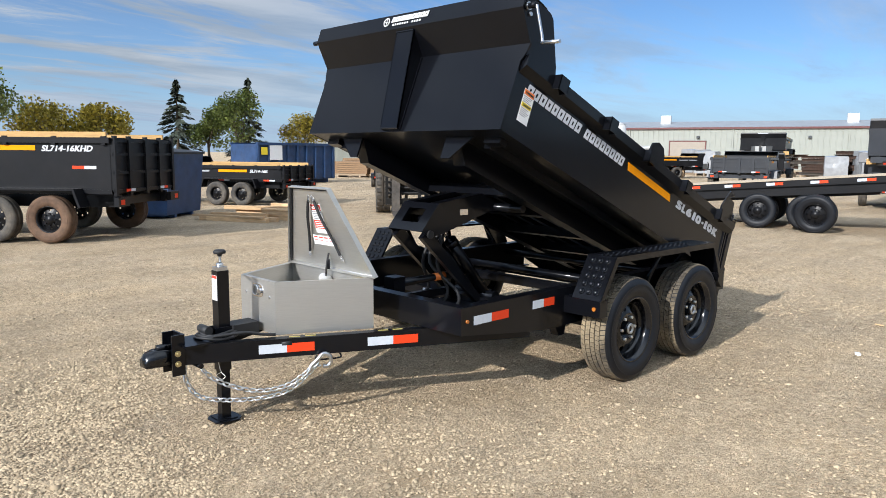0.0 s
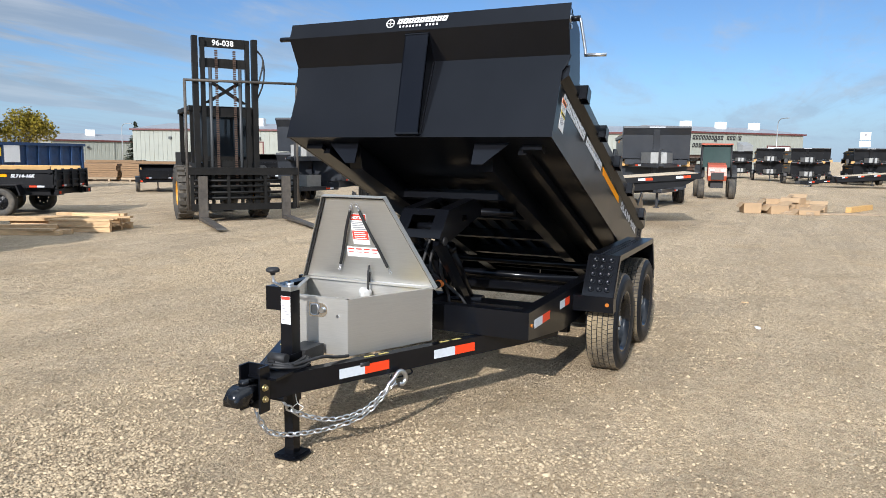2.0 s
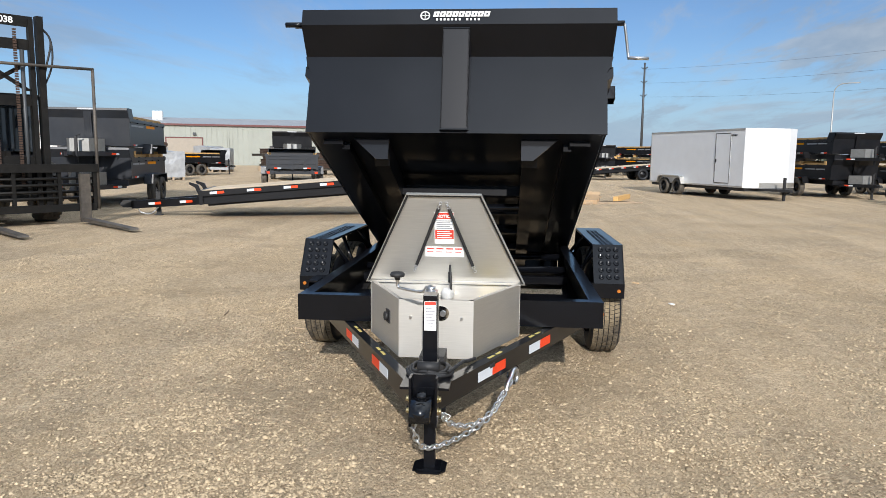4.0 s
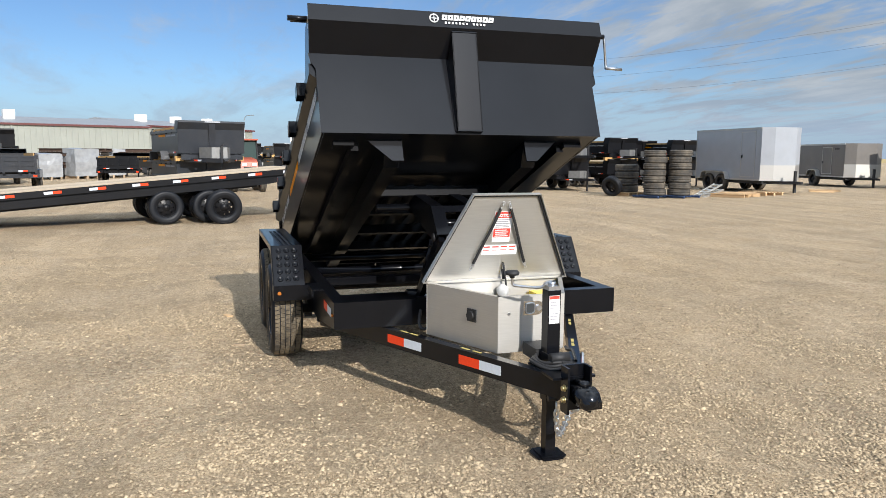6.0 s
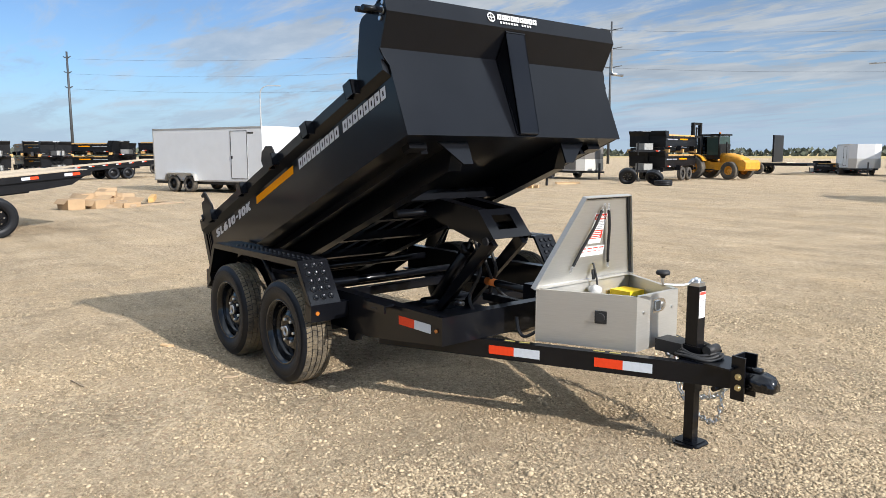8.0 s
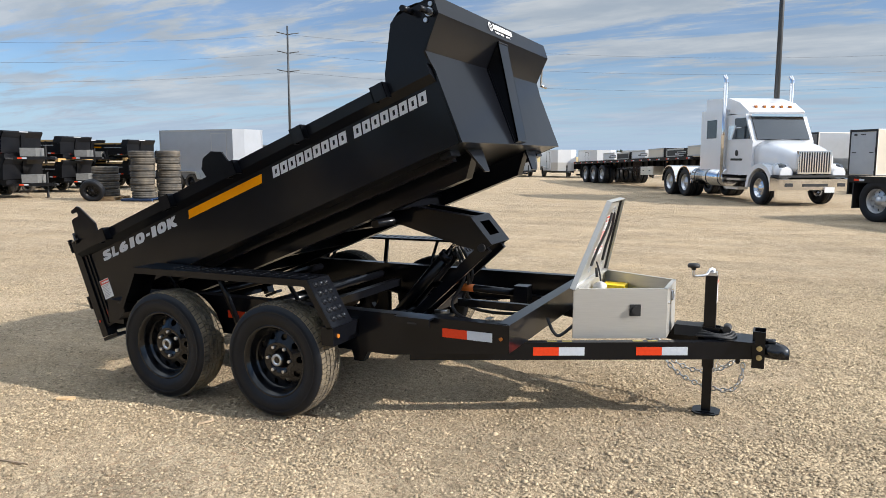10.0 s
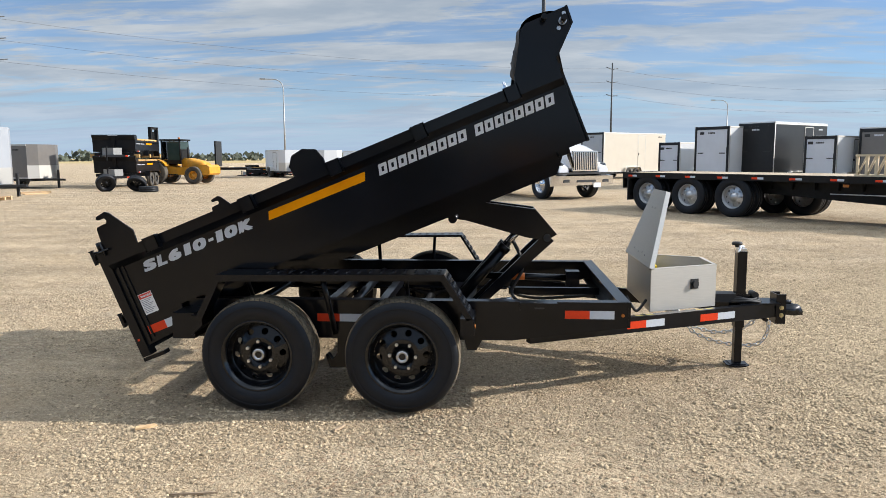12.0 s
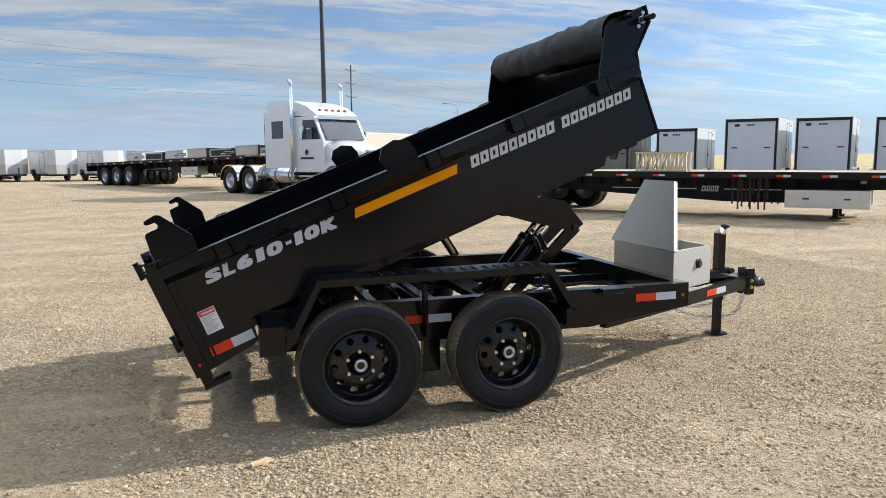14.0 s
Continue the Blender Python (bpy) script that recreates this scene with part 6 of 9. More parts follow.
def flatbed(label, L=7.75, W=2.45, z=1.0, group=""):
    """A deck-over equipment trailer; the tongue points to +x, nose down."""
    t = thing("flatbed_trailer", label, "flatbed trailer", group)
    tilt = Matrix.Rotation(radians(4.6), 4, "Y")
    h = W / 2
    x0, x1 = -3.4, L - 3.4
    n = 12
    for k in range(n):
        w = W / n
        box_part("plank", M["deck"], t, (x0, x1, -h + k * w + 0.004, -h + (k + 1) * w - 0.004, z, z + 0.045), m=tilt)
    bm = bmesh.new()
    for s in (-1, 1):
        bx(bm, x0, x1, s * (h + 0.003), s * (h - 0.06), z - 0.1, z + 0.035)
        prism(bm, [(x0, z - 0.08), (x0 + 0.35, z - 0.26), (x0 + 1.0, z - 0.3), (x1 + 0.1, z - 0.3), (x1 + 0.1, z - 0.05), (x0, z - 0.05)], "y", s * (h - 0.07), s * (h - 0.12))
        bx(bm, x0 + 1, x1, s * 0.45, s * 0.55, z - 0.38, z - 0.02)
    bx(bm, x0 - 0.06, x0, -h, h, z - 0.1, z + 0.045)
    bx(bm, x1, x1 + 0.08, -h, h, z - 0.3, z + 0.05)
    for k in range(9):
        x = x0 + 0.3 + (L - 0.6) * k / 8
        bx(bm, x, x + 0.07, -h + 0.06, h - 0.06, z - 0.09, z - 0.004)
    part("frame", bm, M["black_bg"], t, "", tilt)
    for s in (-1, 1):
        bm = bmesh.new()
        prism(bm, [(x1 + 0.08, s * 0.72), (x1 + 0.08, s * 0.6), (x1 + 1.95, s * 0.02), (x1 + 1.95, s * 0.12)], "z", z - 0.32, z - 0.13)
        part("tongue_rail", bm, M["black_bg"], t, "", tilt)
        fm = tilt @ wall_frame((x1 + 0.35, s * 0.655, z - 0.25), (1.87, -s * 0.6, 0) if s < 0 else (-1.87, s * 0.6, 0), (0, 0, 1))
        for q in (0.0, 0.85):
            for a, b, mt in ((0, 0.17, "red"), (0.17, 0.34, "white")):
                box_part(mt + "_reflector", M[mt], t, ((q + a) * -s, (q + b) * -s, 0, 0.06, 0.003, 0.007), m=fm)
        bm = bmesh.new()
        prism(bm, [(x1 + 0.1, z - 0.14), (x1 + 0.2, z - 0.14), (x1 + 0.28, z + 0.1), (x1 + 0.42, z + 0.2), (x1 + 0.4, z + 0.25), (x1 + 0.2, z + 0.17)], "y", s * 0.5, s * 0.46)
        part("stop_arm", bm, M["black_bg"], t, "", tilt)
        for k in range(9):
            x = x0 + 0.35 + k * (L - 0.7) / 8
            for a, b, mt in ((0, 0.17, "red"), (0.17, 0.34, "white")):
                box_part(mt + "_reflector", M[mt], t, (x - 0.17 + a, x - 0.17 + b, s * (h + 0.004), s * (h + 0.008), z - 0.06, z), m=tilt)
        for x in (0.0, -0.98):
            yard_wheel(t, Matrix.Translation((x, s * (h - 0.13), 0.39)) @ side_turn(s), R=0.39, tyre="rubber", rim_r=0.225)
            yard_wheel(t, Matrix.Translation((x, s * (h - 0.42), 0.39)) @ side_turn(s), R=0.39, tyre="rubber", rim_r=0.225)
    bm = bmesh.new()
    bx(bm, x1 + 1.3, x1 + 1.4, -0.05, 0.05, 0.02, 0.62)
    bx(bm, x1 + 1.25, x1 + 1.45, -0.1, 0.1, 0.0, 0.025)
    rod(bm, (x1 + 1.35, 0.0, 0.62), (x1 + 1.35, 0.16, 0.66), 0.015, 6)
    part("jack", bm, M["matte_black"], t)
    bm = bmesh.new()
    prism(bm, [(x1 + 1.9, 0.2), (x1 + 1.9, 0.4), (x1 + 2.2, 0.38), (x1 + 2.28, 0.28), (x1 + 2.2, 0.2)], "y", -0.07, 0.07)
    bevel(bm, 0.02, 2)
    part("coupler", bm, M["matte_black"], t)
    part("safety_chain", chain([(x1 + 1.85, 0.1, 0.22), (x1 + 1.75, 0.12, 0.08), (x1 + 1.5, 0.14, 0.06), (x1 + 1.3, 0.12, 0.25)], 0.008, 0.07), M["steel"], t, "zinc safety chain")
    return t


deckover = flatbed("black deck-over flatbed trailer with a pine plank deck, nose down")
deckover.matrix_basis = spot(-11.96, -2.87, -76, 0, 0.946)
lean = thing("spare_wheel", "black steel wheel and tyre leaning against the flatbed", "wheel")
yard_wheel(lean, Matrix.Identity(4), R=0.39, tyre="rubber", rim_r=0.225)
lean.matrix_basis = spot(-10.78, -1.40, 6, 0.375) @ Matrix.Rotation(radians(90), 4, "Z") @ Matrix.Rotation(radians(8), 4, "X")
far_bed = copy_thing(deckover, spot(-44, 9, -80))


def cargo(label, L=4.2, W=1.85, H=2.0, skin="white_skin", door="", nose=True, wheels=True, trim="alu", group="enclosed cargo trailers",
          door_x=(0.25, 1.03), wheel_x=None):
    """An enclosed cargo trailer; the nose points to +x, the rear ramp door to -x."""
    t = thing("cargo_trailer", label, "cargo trailer", group)
    h, z0 = W / 2, 0.45 if wheels else 0.0
    bm = bmesh.new()
    pts = [(-L / 2, -h), (L / 2, -h), (L / 2 + (0.25 if nose else 0), -h * 0.55), (L / 2 + (0.25 if nose else 0), h * 0.55), (L / 2, h), (-L / 2, h)]
    prism(bm, pts, "z", z0, z0 + H)
    bevel(bm, 0.03, 2)
    part("body", bm, M[skin], t)
    bm = bmesh.new()
    for s in (-1, 1):
        bx(bm, -L / 2, L / 2, s * (h + 0.002), s * (h + 0.012), z0 + H - 0.07, z0 + H - 0.005)
        bx(bm, -L / 2, L / 2, s * (h + 0.002), s * (h + 0.012), z0, z0 + 0.06)
        bx(bm, -L / 2 - 0.01, -L / 2 + 0.05, s * (h + 0.002), s * (h + 0.012), z0, z0 + H)
    bx(bm, -L / 2 - 0.014, -L / 2 - 0.002, -h, h, z0 + H - 0.08, z0 + H)
    part("edge_trim", bm, M[trim], t)
    if nose:
        bm = bmesh.new()
        e = 0.006
        prism(bm, [(L / 2, -h - e), (L / 2 + 0.25 + e, -h * 0.55), (L / 2 + 0.25 + e, h * 0.55), (L / 2, h + e), (L / 2 - 0.004, h + e), (L / 2 - 0.004, h), (L / 2, h),
                   (L / 2 + 0.25 + 0.001, h * 0.55), (L / 2 + 0.25 + 0.001, -h * 0.55), (L / 2, -h), (L / 2 - 0.004, -h), (L / 2 - 0.004, -h - e)],
              "z", z0 + 0.01, z0 + (0.2 if L > 6 else 0.6))
        part("stone_guard", bm, M["alu"], t, "checker-plate stone guard")
    # rear ramp door and its bars
    dm = M[door] if door else M[skin]
    box_part("rear_door", dm, t, (-L / 2 - 0.02, -L / 2 - 0.001, -h + 0.12, h - 0.12, z0 + 0.05, z0 + H - 0.16))
    bm = bmesh.new()
    for y in (-h + 0.07, h - 0.07):
        bx(bm, -L / 2 - 0.03, -L / 2 - 0.001, y - 0.05, y + 0.05, z0, z0 + H)
    bx(bm, -L / 2 - 0.03, -L / 2 - 0.001, -h + 0.1, h - 0.1, z0 + H - 0.14, z0 + H - 0.01)
    part("rear_frame", bm, M["black_skin"] if door else M[trim], t)
    for s in (-1, 1):
        box_part("door_bar", M["matte_black"], t, (-L / 2 - 0.035, -L / 2 - 0.02, s * (h * 0.62) - 0.14, s * (h * 0.62) + 0.14, z0 + H * 0.48, z0 + H * 0.5))
        for a, b in ((0.1, 0.25), (H * 0.5, H * 0.6)):
            box_part("door_hinge", M["matte_black"], t, (-L / 2 - 0.05, -L / 2 - 0.03, s * (h - 0.1) - 0.02, s * (h - 0.1) + 0.02, z0 + a, z0 + b))
    ink = M["black_ink"] if skin != "black_skin" else M["decal"]
    for fm in (wall_frame((-L / 2 - 0.022, 0.2, z0 + H - 0.33), (0, -1, 0), (0, 0, 1)), wall_frame((L / 2 - 0.8, -h - 0.003, z0 + H - 0.28), (1, 0, 0), (0, 0, 1))):
        for k in range(5):
            bm = bmesh.new()
            blocks(bm, [0.06], k * 0.072, 0, 0.07, 0, fm, 0.1, solid=True)
            part("mark_block", bm, ink, t)
    if door:
        box_part("vent_cover", M["black_ink"], t, (-L / 2 - 0.03, -L / 2 - 0.02, h * 0.45, h * 0.45 + 0.22, z0 + H - 0.36, z0 + H - 0.24))
    # side door
    d0, d1 = door_x
    dt = H - 0.15
    box_part("side_door", M[skin], t, (d0, d1, -h - 0.008, -h - 0.001, z0 + 0.13, z0 + dt))
    bm = bmesh.new()
    for a, b, c, d in ((d0, d0 + 0.025, 0.13, dt), (d1 - 0.025, d1, 0.13, dt), (d0, d1, dt - 0.025, dt), (d0, d1, 0.13, 0.155)):
        bx(bm, a, b, -h - 0.014, -h - 0.008, z0 + c, z0 + d)
    part("side_door_frame", bm, M["black_ink"] if skin == "white_skin" else M[trim], t)
    box_part("door_handle", M["matte_black"], t, (d0 + 0.04, d0 + 0.1, -h - 0.035, -h - 0.008, z0 + H * 0.42, z0 + H * 0.48))
    if wheels:
        wx = wheel_x or ((-0.75, 0.05) if L > 4 else (-0.3,))
        lo, hi = min(wx) - 0.46, max(wx) + 0.46
        for s in (-1, 1):
            for x in wx:
                yard_wheel(t, Matrix.Translation((x, s * (h + 0.02), 0.34)) @ side_turn(s), R=0.34)
            bm = bmesh.new()
            prism(bm, [(lo, z0 + 0.02), (lo + 0.1, z0 + 0.28), (lo + 0.25, z0 + 0.34), (hi - 0.25, z0 + 0.34), (hi - 0.1, z0 + 0.28), (hi, z0 + 0.02),
                       (hi - 0.03, z0 + 0.02), (hi - 0.13, z0 + 0.26), (hi - 0.27, z0 + 0.31), (lo + 0.27, z0 + 0.31), (lo + 0.13, z0 + 0.26), (lo + 0.03, z0 + 0.02)],
                  "y", s * (h + 0.005), s * (h + 0.2))
            part("fender", bm, M["alu_in"], t)
        bm = bmesh.new()
        bx(bm, -L / 2, L / 2, -h + 0.1, h - 0.1, z0 - 0.12, z0)
        prism(bm, [(L / 2 - 0.2, -0.6), (L / 2 + 1.2, -0.05), (L / 2 + 1.2, 0.05), (L / 2 - 0.2, 0.6)], "z", z0 - 0.1, z0 - 0.01)
        bx(bm, L / 2 + 0.8, L / 2 + 0.88, -0.04, 0.04, 0.02, z0 + 0.4)
        part("chassis", bm, M["matte_black"], t)
    return t


wc = cargo("long white enclosed cargo trailer with a silver stone guard", L=6.3, W=2.2, H=2.15, door_x=(1.46, 2.37), wheel_x=(-1.86, -0.9))
wc.matrix_basis = spot(-24.25, 8.72, 20)
gc = cargo("silver-grey enclosed cargo trailer with aluminium trim", L=4.1, W=1.8, H=2.05, skin="silver_skin", door_x=(0.89, 1.73), wheel_x=(-1.03, -0.2))
gc.matrix_basis = spot(-18.96, 19.44, -2)
bc = cargo("bronze-grey enclosed cargo trailer", L=4.0, W=1.75, H=1.55, skin="bronze_skin")
bc.matrix_basis = spot(-21.8, 27.2, -14)
fw = cargo("small white enclosed cargo trailer far across the yard", L=3.0, W=1.8, H=1.5)
fw.matrix_basis = spot(-14.4, 46.6, -55)
for x, y, hd in ((-11.6, 47.0, -58), (-8.9, 47.6, -60), (-6.0, 49.2, -60), (-2.0, 52, -55), (1.5, 54, -60)):
    copy_thing(fw, spot(x, y, hd))


# ---- semi truck and its long flatbeds ----
def loft(bm, secs, n=28, e=3.2):
    """A closed body through rounded sections (x, half width, bottom, top)."""
    rings = []
    for x, hw, zb, zt in secs:
        zc, hz = (zb + zt) / 2, (zt - zb) / 2
        ring = []
        for k in range(n):
            c, s_ = math.cos(k * math.tau / n), math.sin(k * math.tau / n)
            ring.append(bm.verts.new((x, hw * math.copysign(abs(c) ** (2 / e), c), zc + hz * math.copysign(abs(s_) ** (2 / e), s_))))
        rings.append(ring)
    for a, b in zip(rings, rings[1:]):
        for k in range(n):
            f = bm.faces.new((a[k], a[(k + 1) % n], b[(k + 1) % n], b[k]))
            f.smooth = True
    bm.faces.new(rings[0]), bm.faces.new(rings[-1][::-1])


def arch(x, z, ro, ri, a0, a1, n):
    """The outline of an arched strip about (x, z)."""
    A = [radians(a0 + (a1 - a0) * k / n) for k in range(n + 1)]
    return [(x + ro * math.cos(q), z + ro * math.sin(q)) for q in A] + [(x + ri * math.cos(q), z + ri * math.sin(q)) for q in A[::-1]]


def semi():
    t = thing("semi_truck", "white sleeper-cab semi truck with chrome bumper and exhaust stacks", "truck")
    W = M["truck_white"]
    bm = bmesh.new()
    loft(bm, [(0.1, 1.0, 0.95, 2.07), (0.65, 0.97, 0.95, 2.0), (1.12, 0.9, 0.95, 1.9), (1.5, 0.8, 0.95, 1.78), (1.74, 0.7, 0.97, 1.69), (1.86, 0.58, 1.0, 1.6)])
    part("hood", bm, W, t)
    bm = bmesh.new()
    prism(bm, [(-1.5, 0.9), (0.2, 0.9), (0.2, 2.0), (-0.3, 2.9), (-1.5, 2.9)], "y", -1.05, 1.05)
    bevel(bm, 0.06, 2)
    part("cab", bm, W, t)
    bm = bmesh.new()
    bx(bm, -3.2, -1.5, -1.12, 1.12, 0.85, 3.12)
    prism(bm, [(-3.15, 3.1), (-0.35, 2.86), (-0.24, 2.96), (-0.8, 3.28), (-1.6, 3.5), (-3.15, 3.56)], "y", -0.98, 0.98)
    bevel(bm, 0.07, 2)
    part("sleeper", bm, W, t)
    bm = bmesh.new()
    prism(bm, [(0.19, 2.04), (-0.26, 2.82), (-0.23, 2.84), (0.23, 2.06)], "y", -0.9, 0.9)
    part("windscreen", bm, M["glass"], t)
    for s in (-1, 1):
        bm = bmesh.new()
        prism(bm, [(-0.95, 2.08), (0.06, 2.08), (-0.3, 2.77), (-0.95, 2.77)], "y", s * 1.05, s * 1.06)
        part("door_window", bm, M["glass"], t)
        bm = bmesh.new()
        bx(bm, -2.75, -2.05, s * 1.12, s * 1.128, 2.14, 2.78)
        part("sleeper_window", bm, M["glass"], t)
        bm = bmesh.new()
        rod(bm, (-1.4, s * 1.2, 0.7), (-1.4, s * 1.2, 4.0), 0.075, 14)
        hose(bm, [(-1.4, s * 1.2, 4.0), (-1.42, s * 1.2, 4.12), (-1.5, s * 1.2, 4.22)], 0.075, 12)
        part("exhaust_pipe", bm, M["chrome"], t, "upright chrome exhaust pipe")
        bm = bmesh.new()
        rod(bm, (-3.6, s * 0.95, 0.79), (-1.3, s * 0.95, 0.79), 0.31, 22)
        part("fuel_tank", bm, M["chrome"], t, "polished fuel tank")
        bm = bmesh.new()
        for k in range(3):
            x = -3.3 + k * 0.85
            lathe(bm, [(0.315, -0.03), (0.32, 0), (0.315, 0.03)], 20, Matrix.Translation((x, s * 0.95, 0.79)) @ Matrix.Rotation(math.pi / 2, 4, "Z"))
        part("tank_strap", bm, M["matte_black"], t)
        bm = bmesh.new()
        bx(bm, -1.2, -0.3, s * 0.85, s * 1.2, 0.42, 0.5)
        bx(bm, -1.2, -0.3, s * 0.85, s * 1.12, 0.72, 0.78)
        part("step", bm, M["alu_in"], t)
        bm = bmesh.new()
        bx(bm, -0.66, -0.52, s * 1.25, s * 1.43, 2.05, 2.52)
        rod(bm, (-0.4, s * 1.05, 2.45), (-0.6, s * 1.3, 2.45), 0.02, 6)
        part("mirror", bm, M["chrome"], t)
        bm = bmesh.new()
        loft(bm, [(1.44, 0.05, 1.16, 1.27), (1.6, 0.1, 1.1, 1.3), (1.74, 0.13, 1.05, 1.27), (1.8, 0.05, 1.06, 1.2)], 14, 2.4)
        bm.transform(Matrix.Translation((0, s * 0.92, 0)))
        part("headlight", bm, M["glass"], t)
        bm = bmesh.new()
        prism(bm, arch(0.8, 0.52, 0.77, 0.62, 0, 180, 18), "y", s * 0.5, s * 1.14)
        bevel(bm, 0.03, 2)
        loft(bm, [(1.4, 0.22, 0.85, 1.3), (1.65, 0.26, 0.84, 1.28), (1.84, 0.2, 0.84, 1.15)], 16, 2.6)
        for v in bm.verts:
            if abs(v.co.y) < 0.3:
                v.co.y += s * 0.86
        part("front_fender", bm, W, t)
        yard_wheel(t, Matrix.Translation((0.8, s * 1.0, 0.52)) @ side_turn(s), R=0.52, W=0.29, tyre="rubber", rim="chrome", rim_r=0.3)
        for x in (-4.4, -5.75):
            yard_wheel(t, Matrix.Translation((x, s * 1.0, 0.52)) @ side_turn(s), R=0.52, W=0.29, tyre="rubber", rim="steel", rim_r=0.3)
            yard_wheel(t, Matrix.Translation((x, s * 0.68, 0.52)) @ side_turn(s), R=0.52, W=0.29, tyre="rubber", rim="steel", rim_r=0.3)
            bm = bmesh.new()
            prism(bm, arch(x, 0.52, 0.64, 0.61, 0, 180, 16), "y", s * 0.6, s * 1.17)
            part("drive_fender", bm, M["chrome"], t)
    bm = bmesh.new()
    bx(bm, -6.5, 1.5, -0.45, 0.45, 0.6, 0.9)
    bx(bm, -3.4, -3.21, -1.0, 1.0, 0.9, 3.0)
    part("chassis", bm, M["matte_black"], t)
    bm = bmesh.new()
    bx(bm, 1.82, 1.9, -0.54, 0.54, 0.98, 1.68)
    bevel(bm, 0.03)
    part("grille_frame", bm, M["chrome"], t)
    # matte black sheet on the solid chrome frame, behind the bars
    box_part("grille_backing", M["matte_black"], t, (1.9, 1.904, -0.5, 0.5, 1.03, 1.63))
    for k in range(13):
        y = -0.48 + 0.96 * k / 12
        box_part("grille_bar", M["chrome"], t, (1.904, 1.93, y - 0.018, y + 0.018, 1.03, 1.63))
    box_part("visor", M["chrome"], t, (-0.38, -0.1, -0.95, 0.95, 2.8, 2.88))
    bm = bmesh.new()
    prism(bm, [(1.5, 0.45), (1.96, 0.5), (1.99, 0.82), (1.5, 0.88)], "y", -1.18, 1.18)
    bevel(bm, 0.04, 2)
    part("bumper", bm, M["chrome"], t, "polished chrome bumper")
    box_part("bumper_top", M["matte_black"], t, (1.5, 1.94, -1.16, 1.16, 0.875, 0.94), bev=0.02)
    # matte black blocks set on the solid chrome bumper, no openings cut
    for s in (-1, 1):
        box_part("fog_lamp_block", M["matte_black"], t, (1.975, 1.995, s * 0.85 - 0.12, s * 0.85 + 0.12, 0.6, 0.7))
    box_part("bumper_block", M["matte_black"], t, (1.975, 1.995, -0.4, 0.4, 0.6, 0.68))
    box_part("number_plate", M["paper"], t, (1.996, 2.006, 0.3, 0.62, 0.42, 0.58))
    for k in range(5):
        y = -0.6 + 0.3 * k
        box_part("roof_light", M["amber"], t, (-0.56, -0.46, y - 0.04, y + 0.04, 3.1, 3.18))
    bm = bmesh.new()
    blocks(bm, [0.75], 0, 0, 0.07, 0, wall_frame((-1.12, -1.062, 1.37), (1, 0, 0), (0, 0, 1)), 0.1, solid=True)
    part("door_mark", bm, M["black_ink"], t)
    bm = bmesh.new()
    rod(bm, (-0.75, -1.05, 1.62), (-0.75, -1.064, 1.62), 0.1, 16)
    part("door_emblem", bm, M["black_ink"], t)
    return t


truck = semi()
truck.matrix_basis = spot(3.09, 21.58, -58.2)


